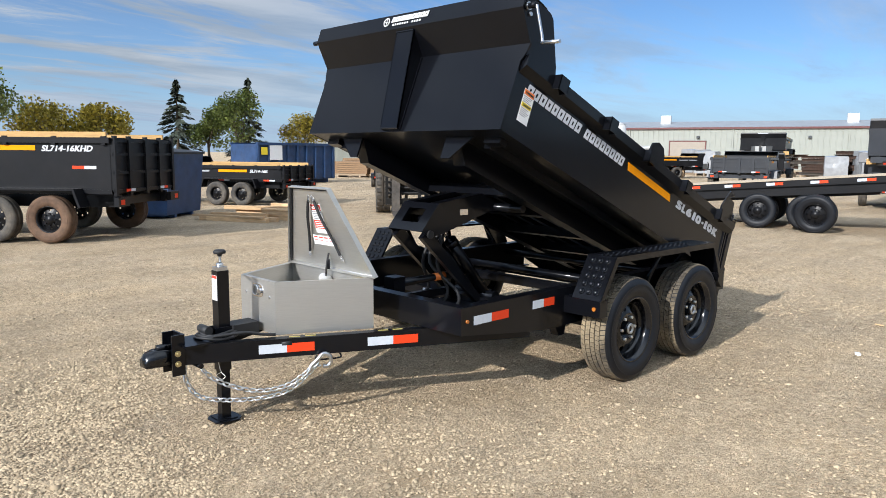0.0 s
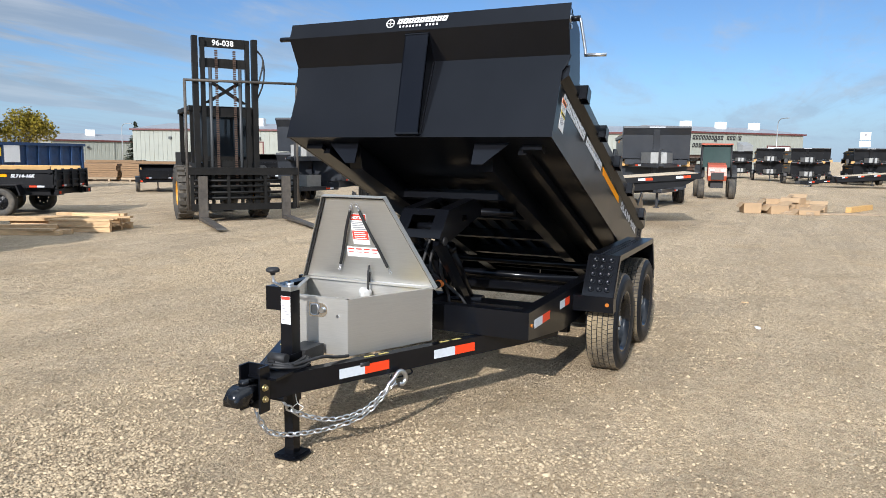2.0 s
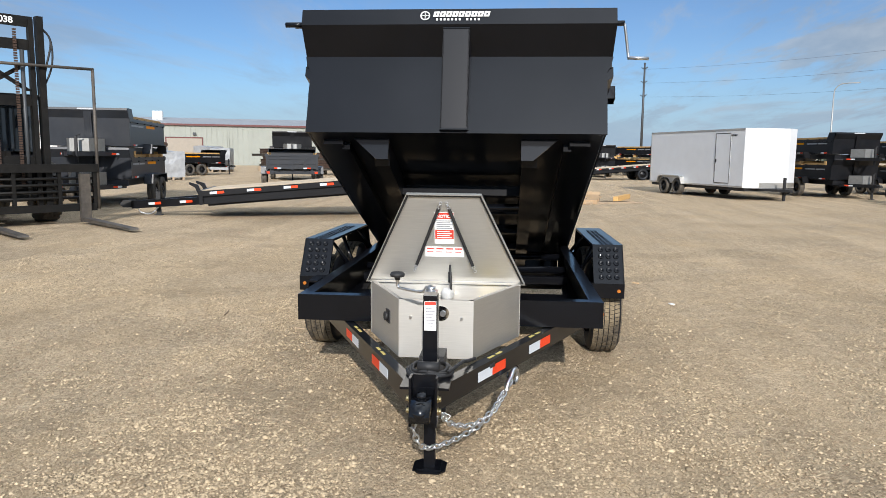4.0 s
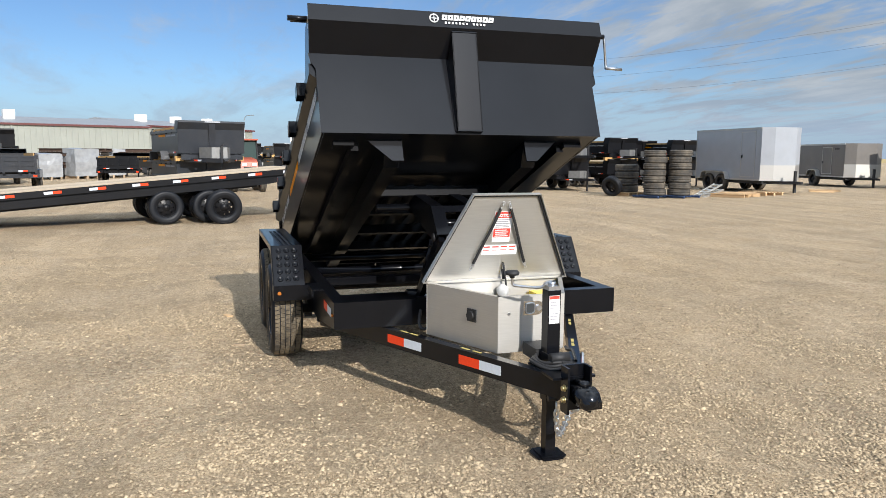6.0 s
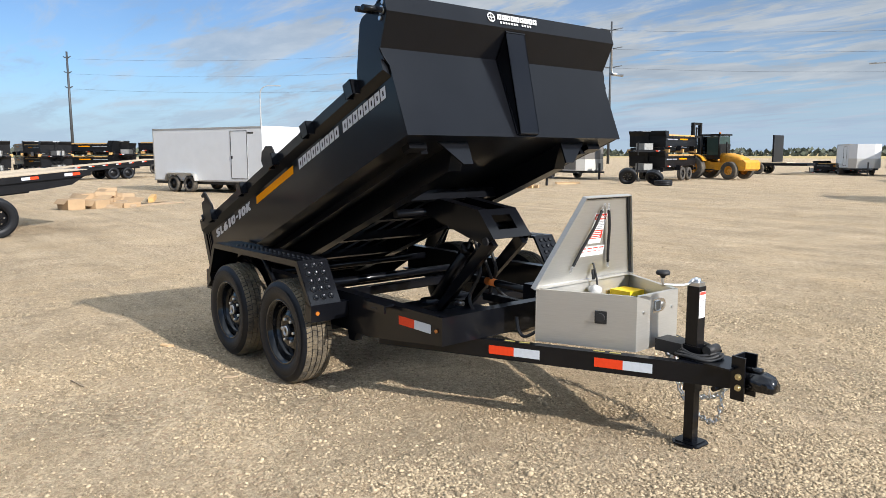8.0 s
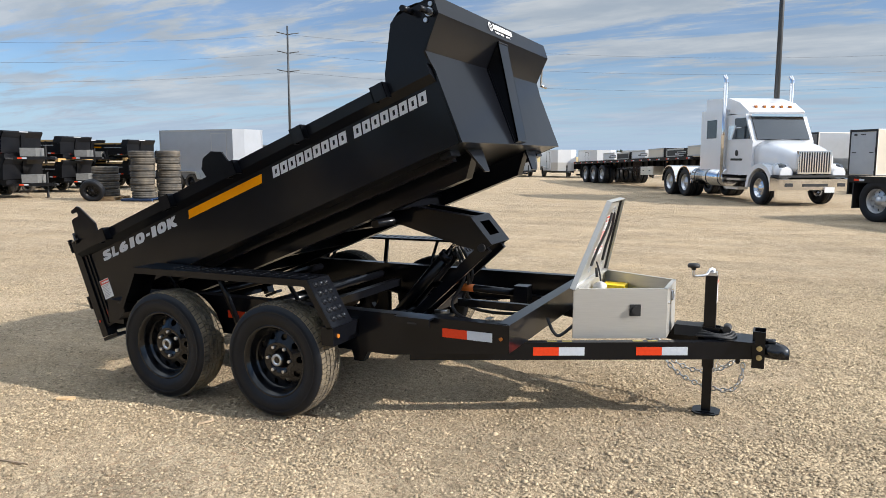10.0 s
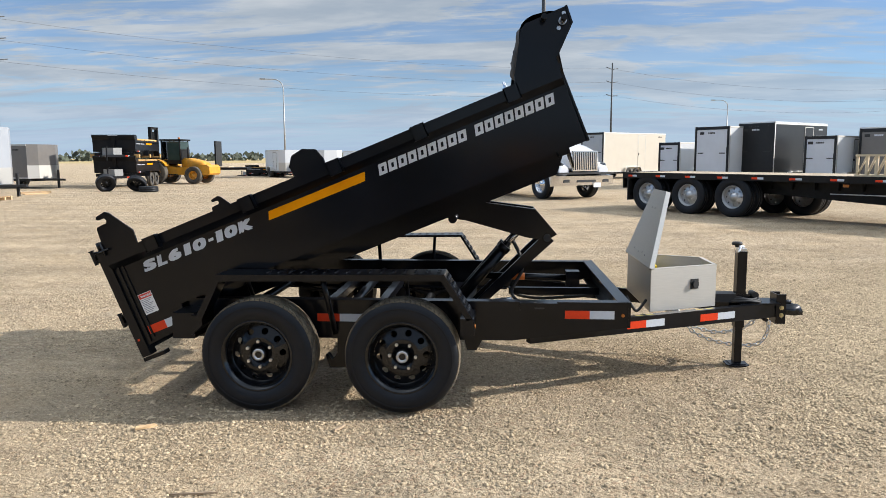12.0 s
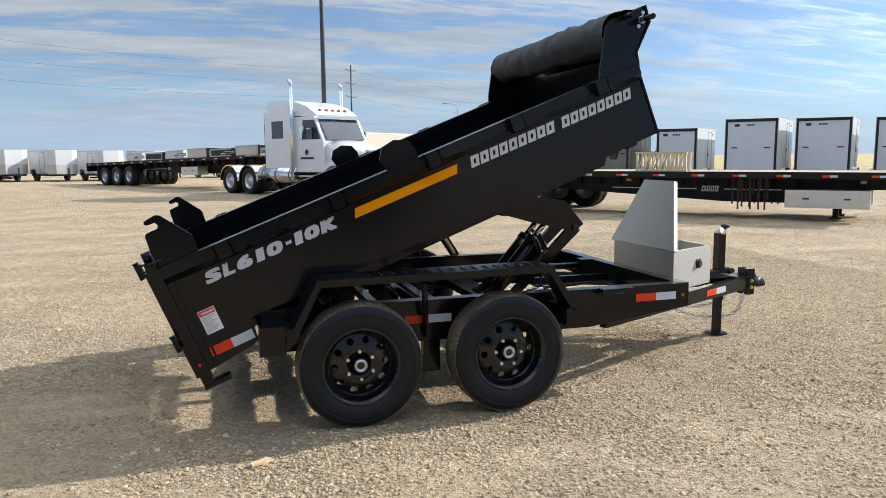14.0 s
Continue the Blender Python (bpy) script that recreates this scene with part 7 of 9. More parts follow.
def highboy(label, x0=-7.3, x1=7.3, tandem=(-5.4, -4.1, -2.8), z=1.22, locker=(2.2, 3.6), mark=-0.2, chain_x=1.15, legs=4.7, markers=(-1.1, 5.0), group="long flatbed trailers"):
    """A long highway flatbed; its front points to +x."""
    t = thing("highway_flatbed", label, "flatbed trailer", group)
    h, L = 1.3, x1 - x0
    for k in range(8):
        box_part("deck_plank", M["deck"], t, (x0, x1, -h + 0.055 + k * 0.317, -h + 0.055 + k * 0.317 + 0.3, z, z + 0.04 + 0.004 * (k % 3 == 1)))
    bm = bmesh.new()
    for s in (-1, 1):
        bx(bm, x0, x1, s * h, s * (h - 0.05), z - 0.11, z + 0.045)
        bx(bm, x0, x1, s * (h - 0.05), s * (h - 0.09), z - 0.11, z - 0.1)
        prism(bm, [(x0, z - 0.4), (-2.2, z - 0.45), (-0.2, z - 0.57), (2.1, z - 0.7), (x1 - 2.1, z - 0.7), (x1 - 1.2, z - 0.38), (x1, z - 0.36), (x1, z - 0.05), (x0, z - 0.05)],
              "y", s * 0.5, s * 0.52)
    for k in range(22):
        x = x0 + 0.2 + k * (L - 0.5) / 21
        bx(bm, x, x + 0.07, -h + 0.05, h - 0.05, z - 0.1, z - 0.004)
        for s in (-1, 1):
            prism(bm, [(x + 0.035, -0.1), (x + 0.045, -0.1), (x + 0.045, -0.32), (x + 0.035, -0.32)], "y", s * 0.52, s * 0.62, Matrix.Translation((0, 0, z)))
    bx(bm, x0 - 0.05, x0, -h, h, z - 0.4, z + 0.05)
    bx(bm, x0 + 0.05, x0 + 0.15, -h + 0.1, h - 0.1, 0.42, 0.52)
    for s in (-1, 1):
        bx(bm, x0 + 0.06, x0 + 0.14, s * 0.7, s * 0.78, 0.52, z - 0.1)
    part("frame", bm, M["machine_black"], t)
    for s in (-1, 1):
        n = int(L / 0.9)
        for k in range(n):
            x = x0 + 0.3 + k * (L - 0.6) / (n - 1)
            for a, b, mt in ((0, 0.15, "red"), (0.15, 0.3, "white")):
                box_part(mt + "_reflector", M[mt], t, (x - 0.15 + a, x - 0.15 + b, s * (h + 0.001), s * (h + 0.006), z - 0.07, z - 0.02))
        for x in tandem:
            yard_wheel(t, Matrix.Translation((x, s * (h - 0.15), 0.51)) @ side_turn(s), R=0.51, W=0.28, tyre="rubber", rim="rim_alu", rim_r=0.29)
            yard_wheel(t, Matrix.Translation((x, s * (h - 0.48), 0.51)) @ side_turn(s), R=0.51, W=0.28, tyre="rubber", rim="rim_alu", rim_r=0.29)
        box_part("mud_flap", M["matte_black"], t, (tandem[0] - 0.68, tandem[0] - 0.65, s * (h - 0.62), s * h, 0.3, z - 0.12))
        a, b = locker
        box = new("tool_locker")
        box.parent = t
        tagged(box, "white-silver steel tool locker with two doors")
        yo = s * (h - 0.06)
        box_part("locker_body", M["alu_in"], box, (a, b, s * (h - 0.6), yo, z - 0.76, z - 0.36), bev=0.01)
        mid = (a + b) / 2
        for c, d in ((a + 0.04, mid - 0.02), (mid + 0.02, b - 0.04)):
            box_part("locker_door", M["alu_in"], box, (c, d, yo, yo + s * 0.012, z - 0.73, z - 0.39), bev=0.004)
            box_part("latch", M["pole_dark"], box, ((c + d) / 2 - 0.07, (c + d) / 2 + 0.07, yo + s * 0.012, yo + s * 0.03, z - 0.57, z - 0.53))
        for x in (a + 0.1, b - 0.16):
            box_part("locker_bracket", M["machine_black"], box, (x, x + 0.06, s * 0.6, s * 0.66, z - 0.36, z - 0.09))
        for x in markers:
            box_part("side_marker", M["amber"], t, (x - 0.06, x + 0.06, s * (h - 0.07), s * (h - 0.04), z - 0.2, z - 0.14))
            box_part("marker_bracket", M["machine_black"], t, (x - 0.08, x + 0.08, s * (h - 0.08), s * (h - 0.072), z - 0.22, z - 0.1))
        fm = wall_frame((mark if s < 0 else mark + 0.42, s * 0.524, z - 0.46), (1 if s < 0 else -1, 0, 0), (0, 0, 1))
        bm = bmesh.new()
        blocks(bm, [0.1, 0.08, 0.08, 0.08], 0, 0, 0.14, 0.02, fm, 0.15)
        part("maker_mark", bm, M["decal"], t)
        for c, d in ((-2.3, -0.12), (0.55, 1.85)):
            box_part("arrow_line", M["decal"], t, (c, d, 0.05, 0.075, 0, 0.002), m=fm)
        for k in range(22):
            bm = bmesh.new()
            x, y, low = chain_x + 0.036 * k + 0.05 * math.sin(k * 5.1), s * (h - 0.14 - 0.05 * (k % 3)), z - 0.62 - 0.26 * math.sin(k * 2.7)
            for q in range(int((z - 0.12 - low) / 0.06)):
                c = z - 0.12 - 0.06 * q
                rod(bm, (x + 0.012 * (q % 2), y, c), (x + 0.02 - 0.012 * (q % 2), y + 0.01 * (q % 3), c - 0.055), 0.022, 5)
            part("binder_chain", bm, M["rust"], t, "rusty hanging binder chain")
        bm = bmesh.new()
        bx(bm, legs, legs + 0.12, s * 0.48, s * 0.6, 0.03, z - 0.1)
        bx(bm, legs - 0.06, legs + 0.18, s * 0.42, s * 0.66, 0.0, 0.04)
        part("landing_leg", bm, M["machine_black"], t)
    return t


bed1 = highboy("long black tri-axle highway flatbed with a worn timber deck", -6.2, 5.7, z=1.04, locker=(3.56, 5.25), mark=1.55, chain_x=2.4, legs=4.5, markers=(-0.08, 5.11))
for y in (0.78, 1.1):
    yard_wheel(bed1, Matrix.Translation((-2.0, y, 0.51)) @ side_turn(1), R=0.51, W=0.28, tyre="rubber", rim="rim_alu", rim_r=0.29)
bed1.matrix_basis = spot(9.74, 11.97, -49.2)
bed2 = highboy("long black highway flatbed loaded with cargo trailers")
bed2.matrix_basis = spot(-3.25, 34.24, -55.9) @ Matrix.Translation((-4.1, 0, 0)) @ Matrix.Rotation(radians(-1.4), 4, "Y") @ Matrix.Translation((4.1, 0, 0))


# cargo trailers parked in a row behind the flatbed
def row_cargo(x, y, label, W, top, L, skin="white_skin", door="door_grey"):
    t = cargo(label, L=L, W=W, H=top - 0.45, skin=skin, door=door, nose=False, group="cargo trailers in a row")
    a = radians(40)
    t.matrix_basis = spot(x + math.cos(a) * L / 2, y + math.sin(a) * L / 2, 40)
    return t


row_cargo(9.55, 31.2, "small white cargo trailer with a pale grey ramp door", 1.25, 2.16, 2.6)
row_cargo(10.95, 29.0, "white cargo trailer with a grey ramp door in black frame", 1.8, 2.83, 3.6)
blk = row_cargo(12.75, 28.5, "black cargo trailer with black ramp door and white roof edge", 1.75, 2.95, 4.6, "black_skin", "black_skin")
sf = row_cargo(14.9, 26.9, "small white cargo trailer with pale grey ramp door", 1.4, 2.33, 2.4)
b2 = row_cargo(17.0, 26.3, "black cargo trailer with dark grey double doors", 1.6, 2.62, 3.4, "black_skin", "bronze_skin")
row_cargo(19.6, 24.9, "white cargo trailer with a pale grey ramp door", 1.9, 2.67, 3.6)
big_w = row_cargo(22.5, 23.3, "tall white cargo trailer with a pale grey ramp door", 2.3, 3.08, 4.6)
copy_thing(big_w, spot(25.2 + 1.8, 21.8 + 1.5, 40)), copy_thing(big_w, spot(28.2 + 1.8, 20.2 + 1.5, 40))
row_cargo(7.46, 43.9, "long beige cargo trailer with a grey ramp door", 2.0, 3.07, 6.4, "beige_skin", "silver_skin")
row_cargo(4.6, 46.4, "grey cargo trailer with a dark ramp door", 1.9, 3.0, 4.6, "silver_skin", "bronze_skin")
for t_, W_, top_z in ((blk, 1.75, 2.95), (b2, 1.6, 2.62)):
    box_part("roof_edge", M["white_skin"], t_, (-2.3 if t_ is blk else -1.7, 2.3 if t_ is blk else 1.7, -W_ / 2 - 0.012, W_ / 2 + 0.012, top_z, top_z + 0.05))
flat = cargo("low white boxed cover unit lying on a flatbed", L=1.6, W=1.6, H=0.42, door="bronze_skin", wheels=False, nose=False, group="units on the flatbed")
flat2 = cargo("low black boxed cover unit lying on a flatbed", L=1.6, W=1.6, H=0.38, skin="black_skin", door="silver_skin", wheels=False, nose=False, group="units on the flatbed")
flat3 = cargo("low tan boxed cover unit lying on a flatbed", L=1.6, W=1.6, H=0.45, skin="beige_skin", door="bronze_skin", wheels=False, nose=False, group="units on the flatbed")
for k, ob in enumerate((flat, flat2, flat, flat3, flat2, flat3)):
    lx = 1.95 * k - 2.98
    m_ = spot(-3.25 + 0.5606 * lx, 34.24 - 0.8281 * lx, -55.9 + 180 * (k % 2), 1.27 + 0.0245 * (lx + 4.1)) @ Matrix.Rotation(radians(1.4 if k % 2 else -1.4), 4, "Y")
    if k in (0, 1, 3):
        ob.matrix_basis = m_
    else:
        copy_thing(ob, m_)


def truss_rack():
    t = thing("timber_rack", "pale timber truss rack standing on the flatbed deck", "rack")
    for z in (0.0, 0.44):
        for y in (-0.22, 0.22):
            box_part("rail", M["pale_pine"], t, (-0.64, 0.64, y - 0.045, y + 0.045, z, z + 0.045))
    for k in range(7):
        x = -0.6 + 1.2 * k / 6
        for y in (-0.22, 0.22):
            box_part("upright", M["pale_pine"], t, (x - 0.022, x + 0.022, y - 0.03, y + 0.03, 0.045, 0.44))
        if k < 6:
            for y in (-0.22, 0.22):
                bm = bmesh.new()
                rod(bm, (x + 0.02, y, 0.05), (x + 0.18, y, 0.44), 0.022, 4)
                part("diagonal", bm, M["pale_pine"], t)
    return t


truss_rack().matrix_basis = spot(9.48, 10.82, -49.2, 1.088)


# ---- forklifts and tractor ----
def mast_lift():
    t = thing("mast_forklift", "large worn black forklift with a tall mast and forks lowered", "forklift")
    K = M["machine_black"]
    F = 0.35  # the carriage is shifted sideways
    for s in (-1, 1):
        box_part("outer_mast_rail", K, t, (1.02, 1.2, s * 0.6, s * 0.72, 0.3, 4.17), bev=0.01)
        box_part("inner_mast_rail", K, t, (1.04, 1.18, s * 0.45, s * 0.54, 0.4, 4.1), bev=0.01)
    for z in (0.5, 1.2, 2.4, 3.5, 3.95):
        box_part("mast_crossbar", K, t, (1.03, 1.12, -0.55, 0.55, z, z + 0.2))
    bm = bmesh.new()
    prism(bm, [(-0.5, 2.7), (-0.36, 2.7), (0.5, 3.25), (0.36, 3.25)], "x", 1.06, 1.1)
    prism(bm, [(0.5, 2.7), (0.36, 2.7), (-0.5, 3.25), (-0.36, 3.25)], "x", 1.06, 1.1)
    part("mast_brace", bm, K, t)
    for s in (-1, 1):
        bm = bmesh.new()
        for k in range(62):
            bx(bm, 1.13, 1.17, s * 0.2 - 0.03, s * 0.2 + 0.03, 0.8 + k * 0.05, 0.8 + k * 0.05 + 0.034)
        part("lift_chain", bm, M["rust"], t)
        bm = bmesh.new()
        rod(bm, (1.1, s * 0.33, 0.4), (1.1, s * 0.33, 3.5), 0.04, 10)
        part("lift_cylinder", bm, M["pole_dark"], t)
        bm = bmesh.new()
        hose(bm, [(1.1, 0.62 + 0.02 * s, 4.02), (1.15, 0.85, 3.75), (1.15, 0.8 + 0.05 * s, 3.2), (1.12, 0.6, 2.6)], 0.02)
        part("hydraulic_hose", bm, M["matte_black"], t)
        bm = bmesh.new()
        bx(bm, 1.28, 1.38, F + s * 0.95 - 0.1, F + s * 0.95 + 0.1, 0.05, 1.05)
        prism(bm, [(1.3, 0.05), (1.3, 0.13), (3.6, 0.08), (3.66, 0.05)], "y", F + s * 0.95 - 0.09, F + s * 0.95 + 0.09)
        part("fork", bm, M["worn_steel"], t, "worn steel fork")
    bm = bmesh.new()
    bx(bm, 1.2, 1.32, F - 1.25, F + 1.25, 1.08, 1.25)
    bx(bm, 1.2, 1.3, F - 1.2, F + 1.2, 0.27, 0.42)
    for z in (0.55, 0.68, 0.82, 0.95):
        rod(bm, (1.25, F - 1.2, z), (1.25, F + 1.2, z), 0.03, 8)
    for y in (-1.2, -0.4, 0.45, 1.15):
        bx(bm, 1.2, 1.28, F + y, F + y + 0.07, 0.3, 1.1)
    part("carriage", bm, K, t)
    bm = bmesh.new()
    for s in (-1, 1):
        rod(bm, (1.25, F + s * 1.26, 0.3), (1.25, F + s * 1.26, 3.2), 0.035, 6)
    rod(bm, (1.25, F - 1.28, 3.18), (1.25, F + 1.28, 3.22), 0.032, 6)
    part("load_guard", bm, M["worn_steel"], t, "thin worn load guard frame")
    bm = bmesh.new()
    bx(bm, -2.6, 0.9, -0.62, 0.62, 0.5, 1.35)
    bx(bm, -2.7, -1.4, -0.7, 0.7, 0.7, 1.6)
    bevel(bm, 0.06, 2)
    part("chassis", bm, M["machine_black"], t)
    bm = bmesh.new()
    for x in (-1.4, 0.5):
        for s in (-1, 1):
            bx(bm, x - 0.05, x + 0.05, s * 0.62, s * 0.72, 1.35, 2.56)
    bx(bm, -1.5, 0.6, -0.75, 0.75, 2.56, 2.67)
    part("cab_frame", bm, K, t)
    bm = bmesh.new()
    bx(bm, 0.5, 0.52, -0.6, 0.6, 1.5, 2.58)
    part("cab_glass", bm, M["glass"], t)
    lettering("96-038", 0.17, 0.004, wall_frame((1.122, -0.28, 3.99), (0, 1, 0), (0, 0, 1)), "fleet_number", M["paper"], t, 0.0)
    for s in (-1, 1):
        yard_wheel(t, Matrix.Translation((0.2, s * 0.88, 0.62)) @ side_turn(s), R=0.62, W=0.36, rim="machine_yellow", rim_r=0.3)
        for k in range(22):
            for q in (-1, 1):
                box_part("tyre_lug", M["tread_bg"], t, (-0.05, 0.05, -0.085, 0.085, 0.60, 0.645),
                         m=Matrix.Translation((0.2, s * 0.88 + q * 0.09, 0.645)) @ Matrix.Rotation((k + 0.25 * q) * math.tau / 22, 4, "Y"))
        yard_wheel(t, Matrix.Translation((-2.2, s * 0.6, 0.5)) @ side_turn(s), R=0.5, W=0.35, rim="machine_yellow", rim_r=0.26)
    return t


mast_lift().matrix_basis = spot(-8.104, -10.376, 52)


def yellow_lift():
    t = thing("yellow_forklift", "yellow rough-terrain forklift with an open cab, dusty", "forklift")
    Y, K = M["machine_yellow"], M["machine_black"]
    bm = bmesh.new()
    prism(bm, [(-1.2, 0.55), (0.95, 0.6), (0.95, 1.05), (0.4, 1.25), (-0.3, 1.05), (-1.2, 1.05)], "y", -0.6, 0.6)
    bevel(bm, 0.04, 2)
    part("frame", bm, Y, t)
    bm = bmesh.new()
    loft(bm, [(-0.75, 0.5, 0.9, 1.65), (-1.3, 0.5, 0.85, 1.62), (-1.9, 0.47, 0.8, 1.48), (-2.3, 0.4, 0.8, 1.3)], 24, 4)
    part("engine_hood", bm, Y, t)
    bm = bmesh.new()
    prism(bm, [(-2.05, 0.55), (-2.05, 1.2), (-2.55, 1.2), (-2.72, 1.05), (-2.72, 0.65), (-2.6, 0.55)], "y", -0.85, 0.85)
    bevel(bm, 0.07, 2)
    part("counterweight", bm, Y, t)
    for s in (-1, 1):
        bm = bmesh.new()
        prism(bm, arch(0.75, 0.72, 0.86, 0.8, 35, 150, 10), "y", s * 0.62, s * 1.12)
        part("front_fender", bm, Y, t)
        bm = bmesh.new()
        bx(bm, -0.72, 0.1, s * 0.6, s * 0.62, 1.5, 2.68)
        part("side_window", bm, M["cab_pane"], t)
        box_part("step", K, t, (-0.5, 0.1, s * 0.6, s * 0.85, 0.55, 0.62))
    box_part("cab_floor", K, t, (-0.75, 0.6, -0.62, 0.62, 1.25, 1.5), bev=0.02)
    box_part("rear_window", M["cab_pane"], t, (-0.76, -0.73, -0.58, 0.58, 1.65, 2.68))
    bm = bmesh.new()
    for x in (-0.75, 0.45):
        for s in (-1, 1):
            rod(bm, (x, s * 0.62, 1.5), (x + 0.05, s * 0.58, 2.75), 0.05, 6)
    bx(bm, -0.85, 0.6, -0.68, 0.68, 2.72, 2.82)
    bx(bm, -0.8, -0.72, -0.6, 0.6, 1.5, 2.2)
    part("cab_frame", bm, K, t)
    bm = bmesh.new()
    bx(bm, -0.2, 0.15, -0.25, 0.25, 1.55, 2.05)
    bevel(bm, 0.05)
    part("seat", bm, M["matte_black"], t)
    bm = bmesh.new()
    bx(bm, 0.44, 0.46, -0.55, 0.55, 1.55, 2.7)
    part("windscreen", bm, M["glass"], t)
    bm = bmesh.new()
    for s in (-1, 1):
        bx(bm, 1.2, 1.4, s * 0.3, s * 0.48, 0.3, 3.6)
        bx(bm, 1.42, 1.5, s * 0.4, s * 0.52, 0.1, 1.0)
        prism(bm, [(1.45, 0.1), (1.45, 0.18), (2.5, 0.12)], "y", s * 0.4, s * 0.54)
    for z in (0.5, 1.5, 2.6, 3.45):
        bx(bm, 1.22, 1.36, -0.45, 0.45, z, z + 0.15)
    rod(bm, (1.3, 0, 0.4), (1.3, 0, 3.3), 0.06, 8)
    part("mast", bm, K, t)
    bm = bmesh.new()
    rod(bm, (-1.2, 0.5, 1.6), (-1.2, 0.5, 2.3), 0.05, 8)
    part("exhaust", bm, K, t)
    bm = bmesh.new()
    rod(bm, (-0.4, 0, 2.82), (-0.4, 0, 2.95), 0.07, 10)
    part("beacon", bm, M["amber"], t)
    for s in (-1, 1):
        yard_wheel(t, Matrix.Translation((0.75, s * 0.95, 0.72)) @ side_turn(s), R=0.72, W=0.45, rim="machine_yellow", rim_r=0.36)
        yard_wheel(t, Matrix.Translation((-1.7, s * 0.9, 0.55)) @ side_turn(s), R=0.55, W=0.36, rim="machine_yellow", rim_r=0.27)
    return t


yellow_lift().matrix_basis = spot(-16.48, 32.98, 178.5, 0, 0.845)


def tractor():
    t = thing("farm_tractor", "orange-red compact tractor with a glass cab on gravel", "tractor")
    R, K = M["tractor_red"], M["matte_black"]
    bm = bmesh.new()
    prism(bm, [(0.3, 0.75), (1.75, 0.75), (1.85, 0.95), (1.75, 1.3), (1.5, 1.4), (0.3, 1.5)], "y", -0.36, 0.36)
    bevel(bm, 0.07, 2)
    part("bonnet", bm, R, t)
    bm = bmesh.new()
    bx(bm, 1.84, 1.87, -0.25, 0.25, 0.8, 1.1)
    part("grille", bm, K, t)
    for s in (-1, 1):
        bm = bmesh.new()
        bx(bm, 1.78, 1.84, s * 0.12, s * 0.3, 1.14, 1.24)
        part("headlight", bm, M["paper"], t)
        bm = bmesh.new()
        prism(bm, arch(-0.4, 0.62, 0.76, 0.7, 20, 160, 12), "y", s * 0.45, s * 0.85)
        part("fender", bm, K, t)
        yard_wheel(t, Matrix.Translation((-0.4, s * 0.68, 0.62)) @ side_turn(s), R=0.62, W=0.38, rim="tractor_red", rim_r=0.32)
        yard_wheel(t, Matrix.Translation((1.4, s * 0.6, 0.4)) @ side_turn(s), R=0.4, W=0.26, rim="tractor_red", rim_r=0.2)
    bm = bmesh.new()
    bx(bm, -0.9, 1.6, -0.25, 0.25, 0.45, 0.85)
    part("chassis", bm, K, t)
    bm = bmesh.new()
    for x, x2 in ((0.45, 0.25), (-0.75, -0.75)):
        for s in (-1, 1):
            rod(bm, (x, s * 0.62, 0.95), (x2, s * 0.58, 2.25), 0.04, 6)
    part("cab_frame", bm, K, t)
    bm = bmesh.new()
    bx(bm, -0.9, 0.42, -0.64, 0.64, 2.25, 2.31)
    bevel(bm, 0.04, 2)
    part("cab_roof", bm, R, t)
    bm = bmesh.new()
    prism(bm, [(0.43, 1.3), (0.24, 2.24), (0.22, 2.24), (0.41, 1.3)], "y", -0.56, 0.56)
    part("windscreen", bm, M["cab_pane"], t)
    for s in (-1, 1):
        bm = bmesh.new()
        prism(bm, [(-0.72, 1.35), (0.38, 1.2), (0.22, 2.24), (-0.72, 2.24)], "y", s * 0.575, s * 0.585)
        part("side_window", bm, M["cab_pane"], t, "pale green side glass")
    bm = bmesh.new()
    bx(bm, -0.5, -0.1, -0.25, 0.25, 1.0, 1.6)
    part("seat", bm, K, t)
    return t


tractor().matrix_basis = spot(-26.6, -0.4, 7, 0, 0.96)


# ---- bins, pallets, tyres and offcuts ----
def blue_bin():
    t = thing("waste_bin", "worn dark blue steel front-load waste bin on gravel", "waste bin")
    bm = bmesh.new()
    prism(bm, [(-0.9, 0.08), (0.2, 0.08), (0.32, 1.5), (-0.9, 1.62)], "y", -0.9, 0.9)
    bevel(bm, 0.02)
    part("body", bm, M["blue"], t)
    bm = bmesh.new()
    prism(bm, [(-0.95, 1.62), (0.35, 1.49), (0.35, 1.54), (-0.95, 1.68)], "y", -0.94, 0.94)
    part("lid", bm, M["matte_black"], t)
    for s in (-1, 1):
        bm = bmesh.new()
        bx(bm, -0.55, 0.05, s * 0.9, s * 1.05, 0.75, 0.95)
        part("fork_pocket", bm, M["blue"], t)
    for y in (-0.5, 0.4):
        box_part("skid", M["blue"], t, (-0.9, 0.2, y, y + 0.1, 0, 0.08))
    return t


blue_bin().matrix_basis = spot(-2.75, -12.95, 130, 0, 0.98)


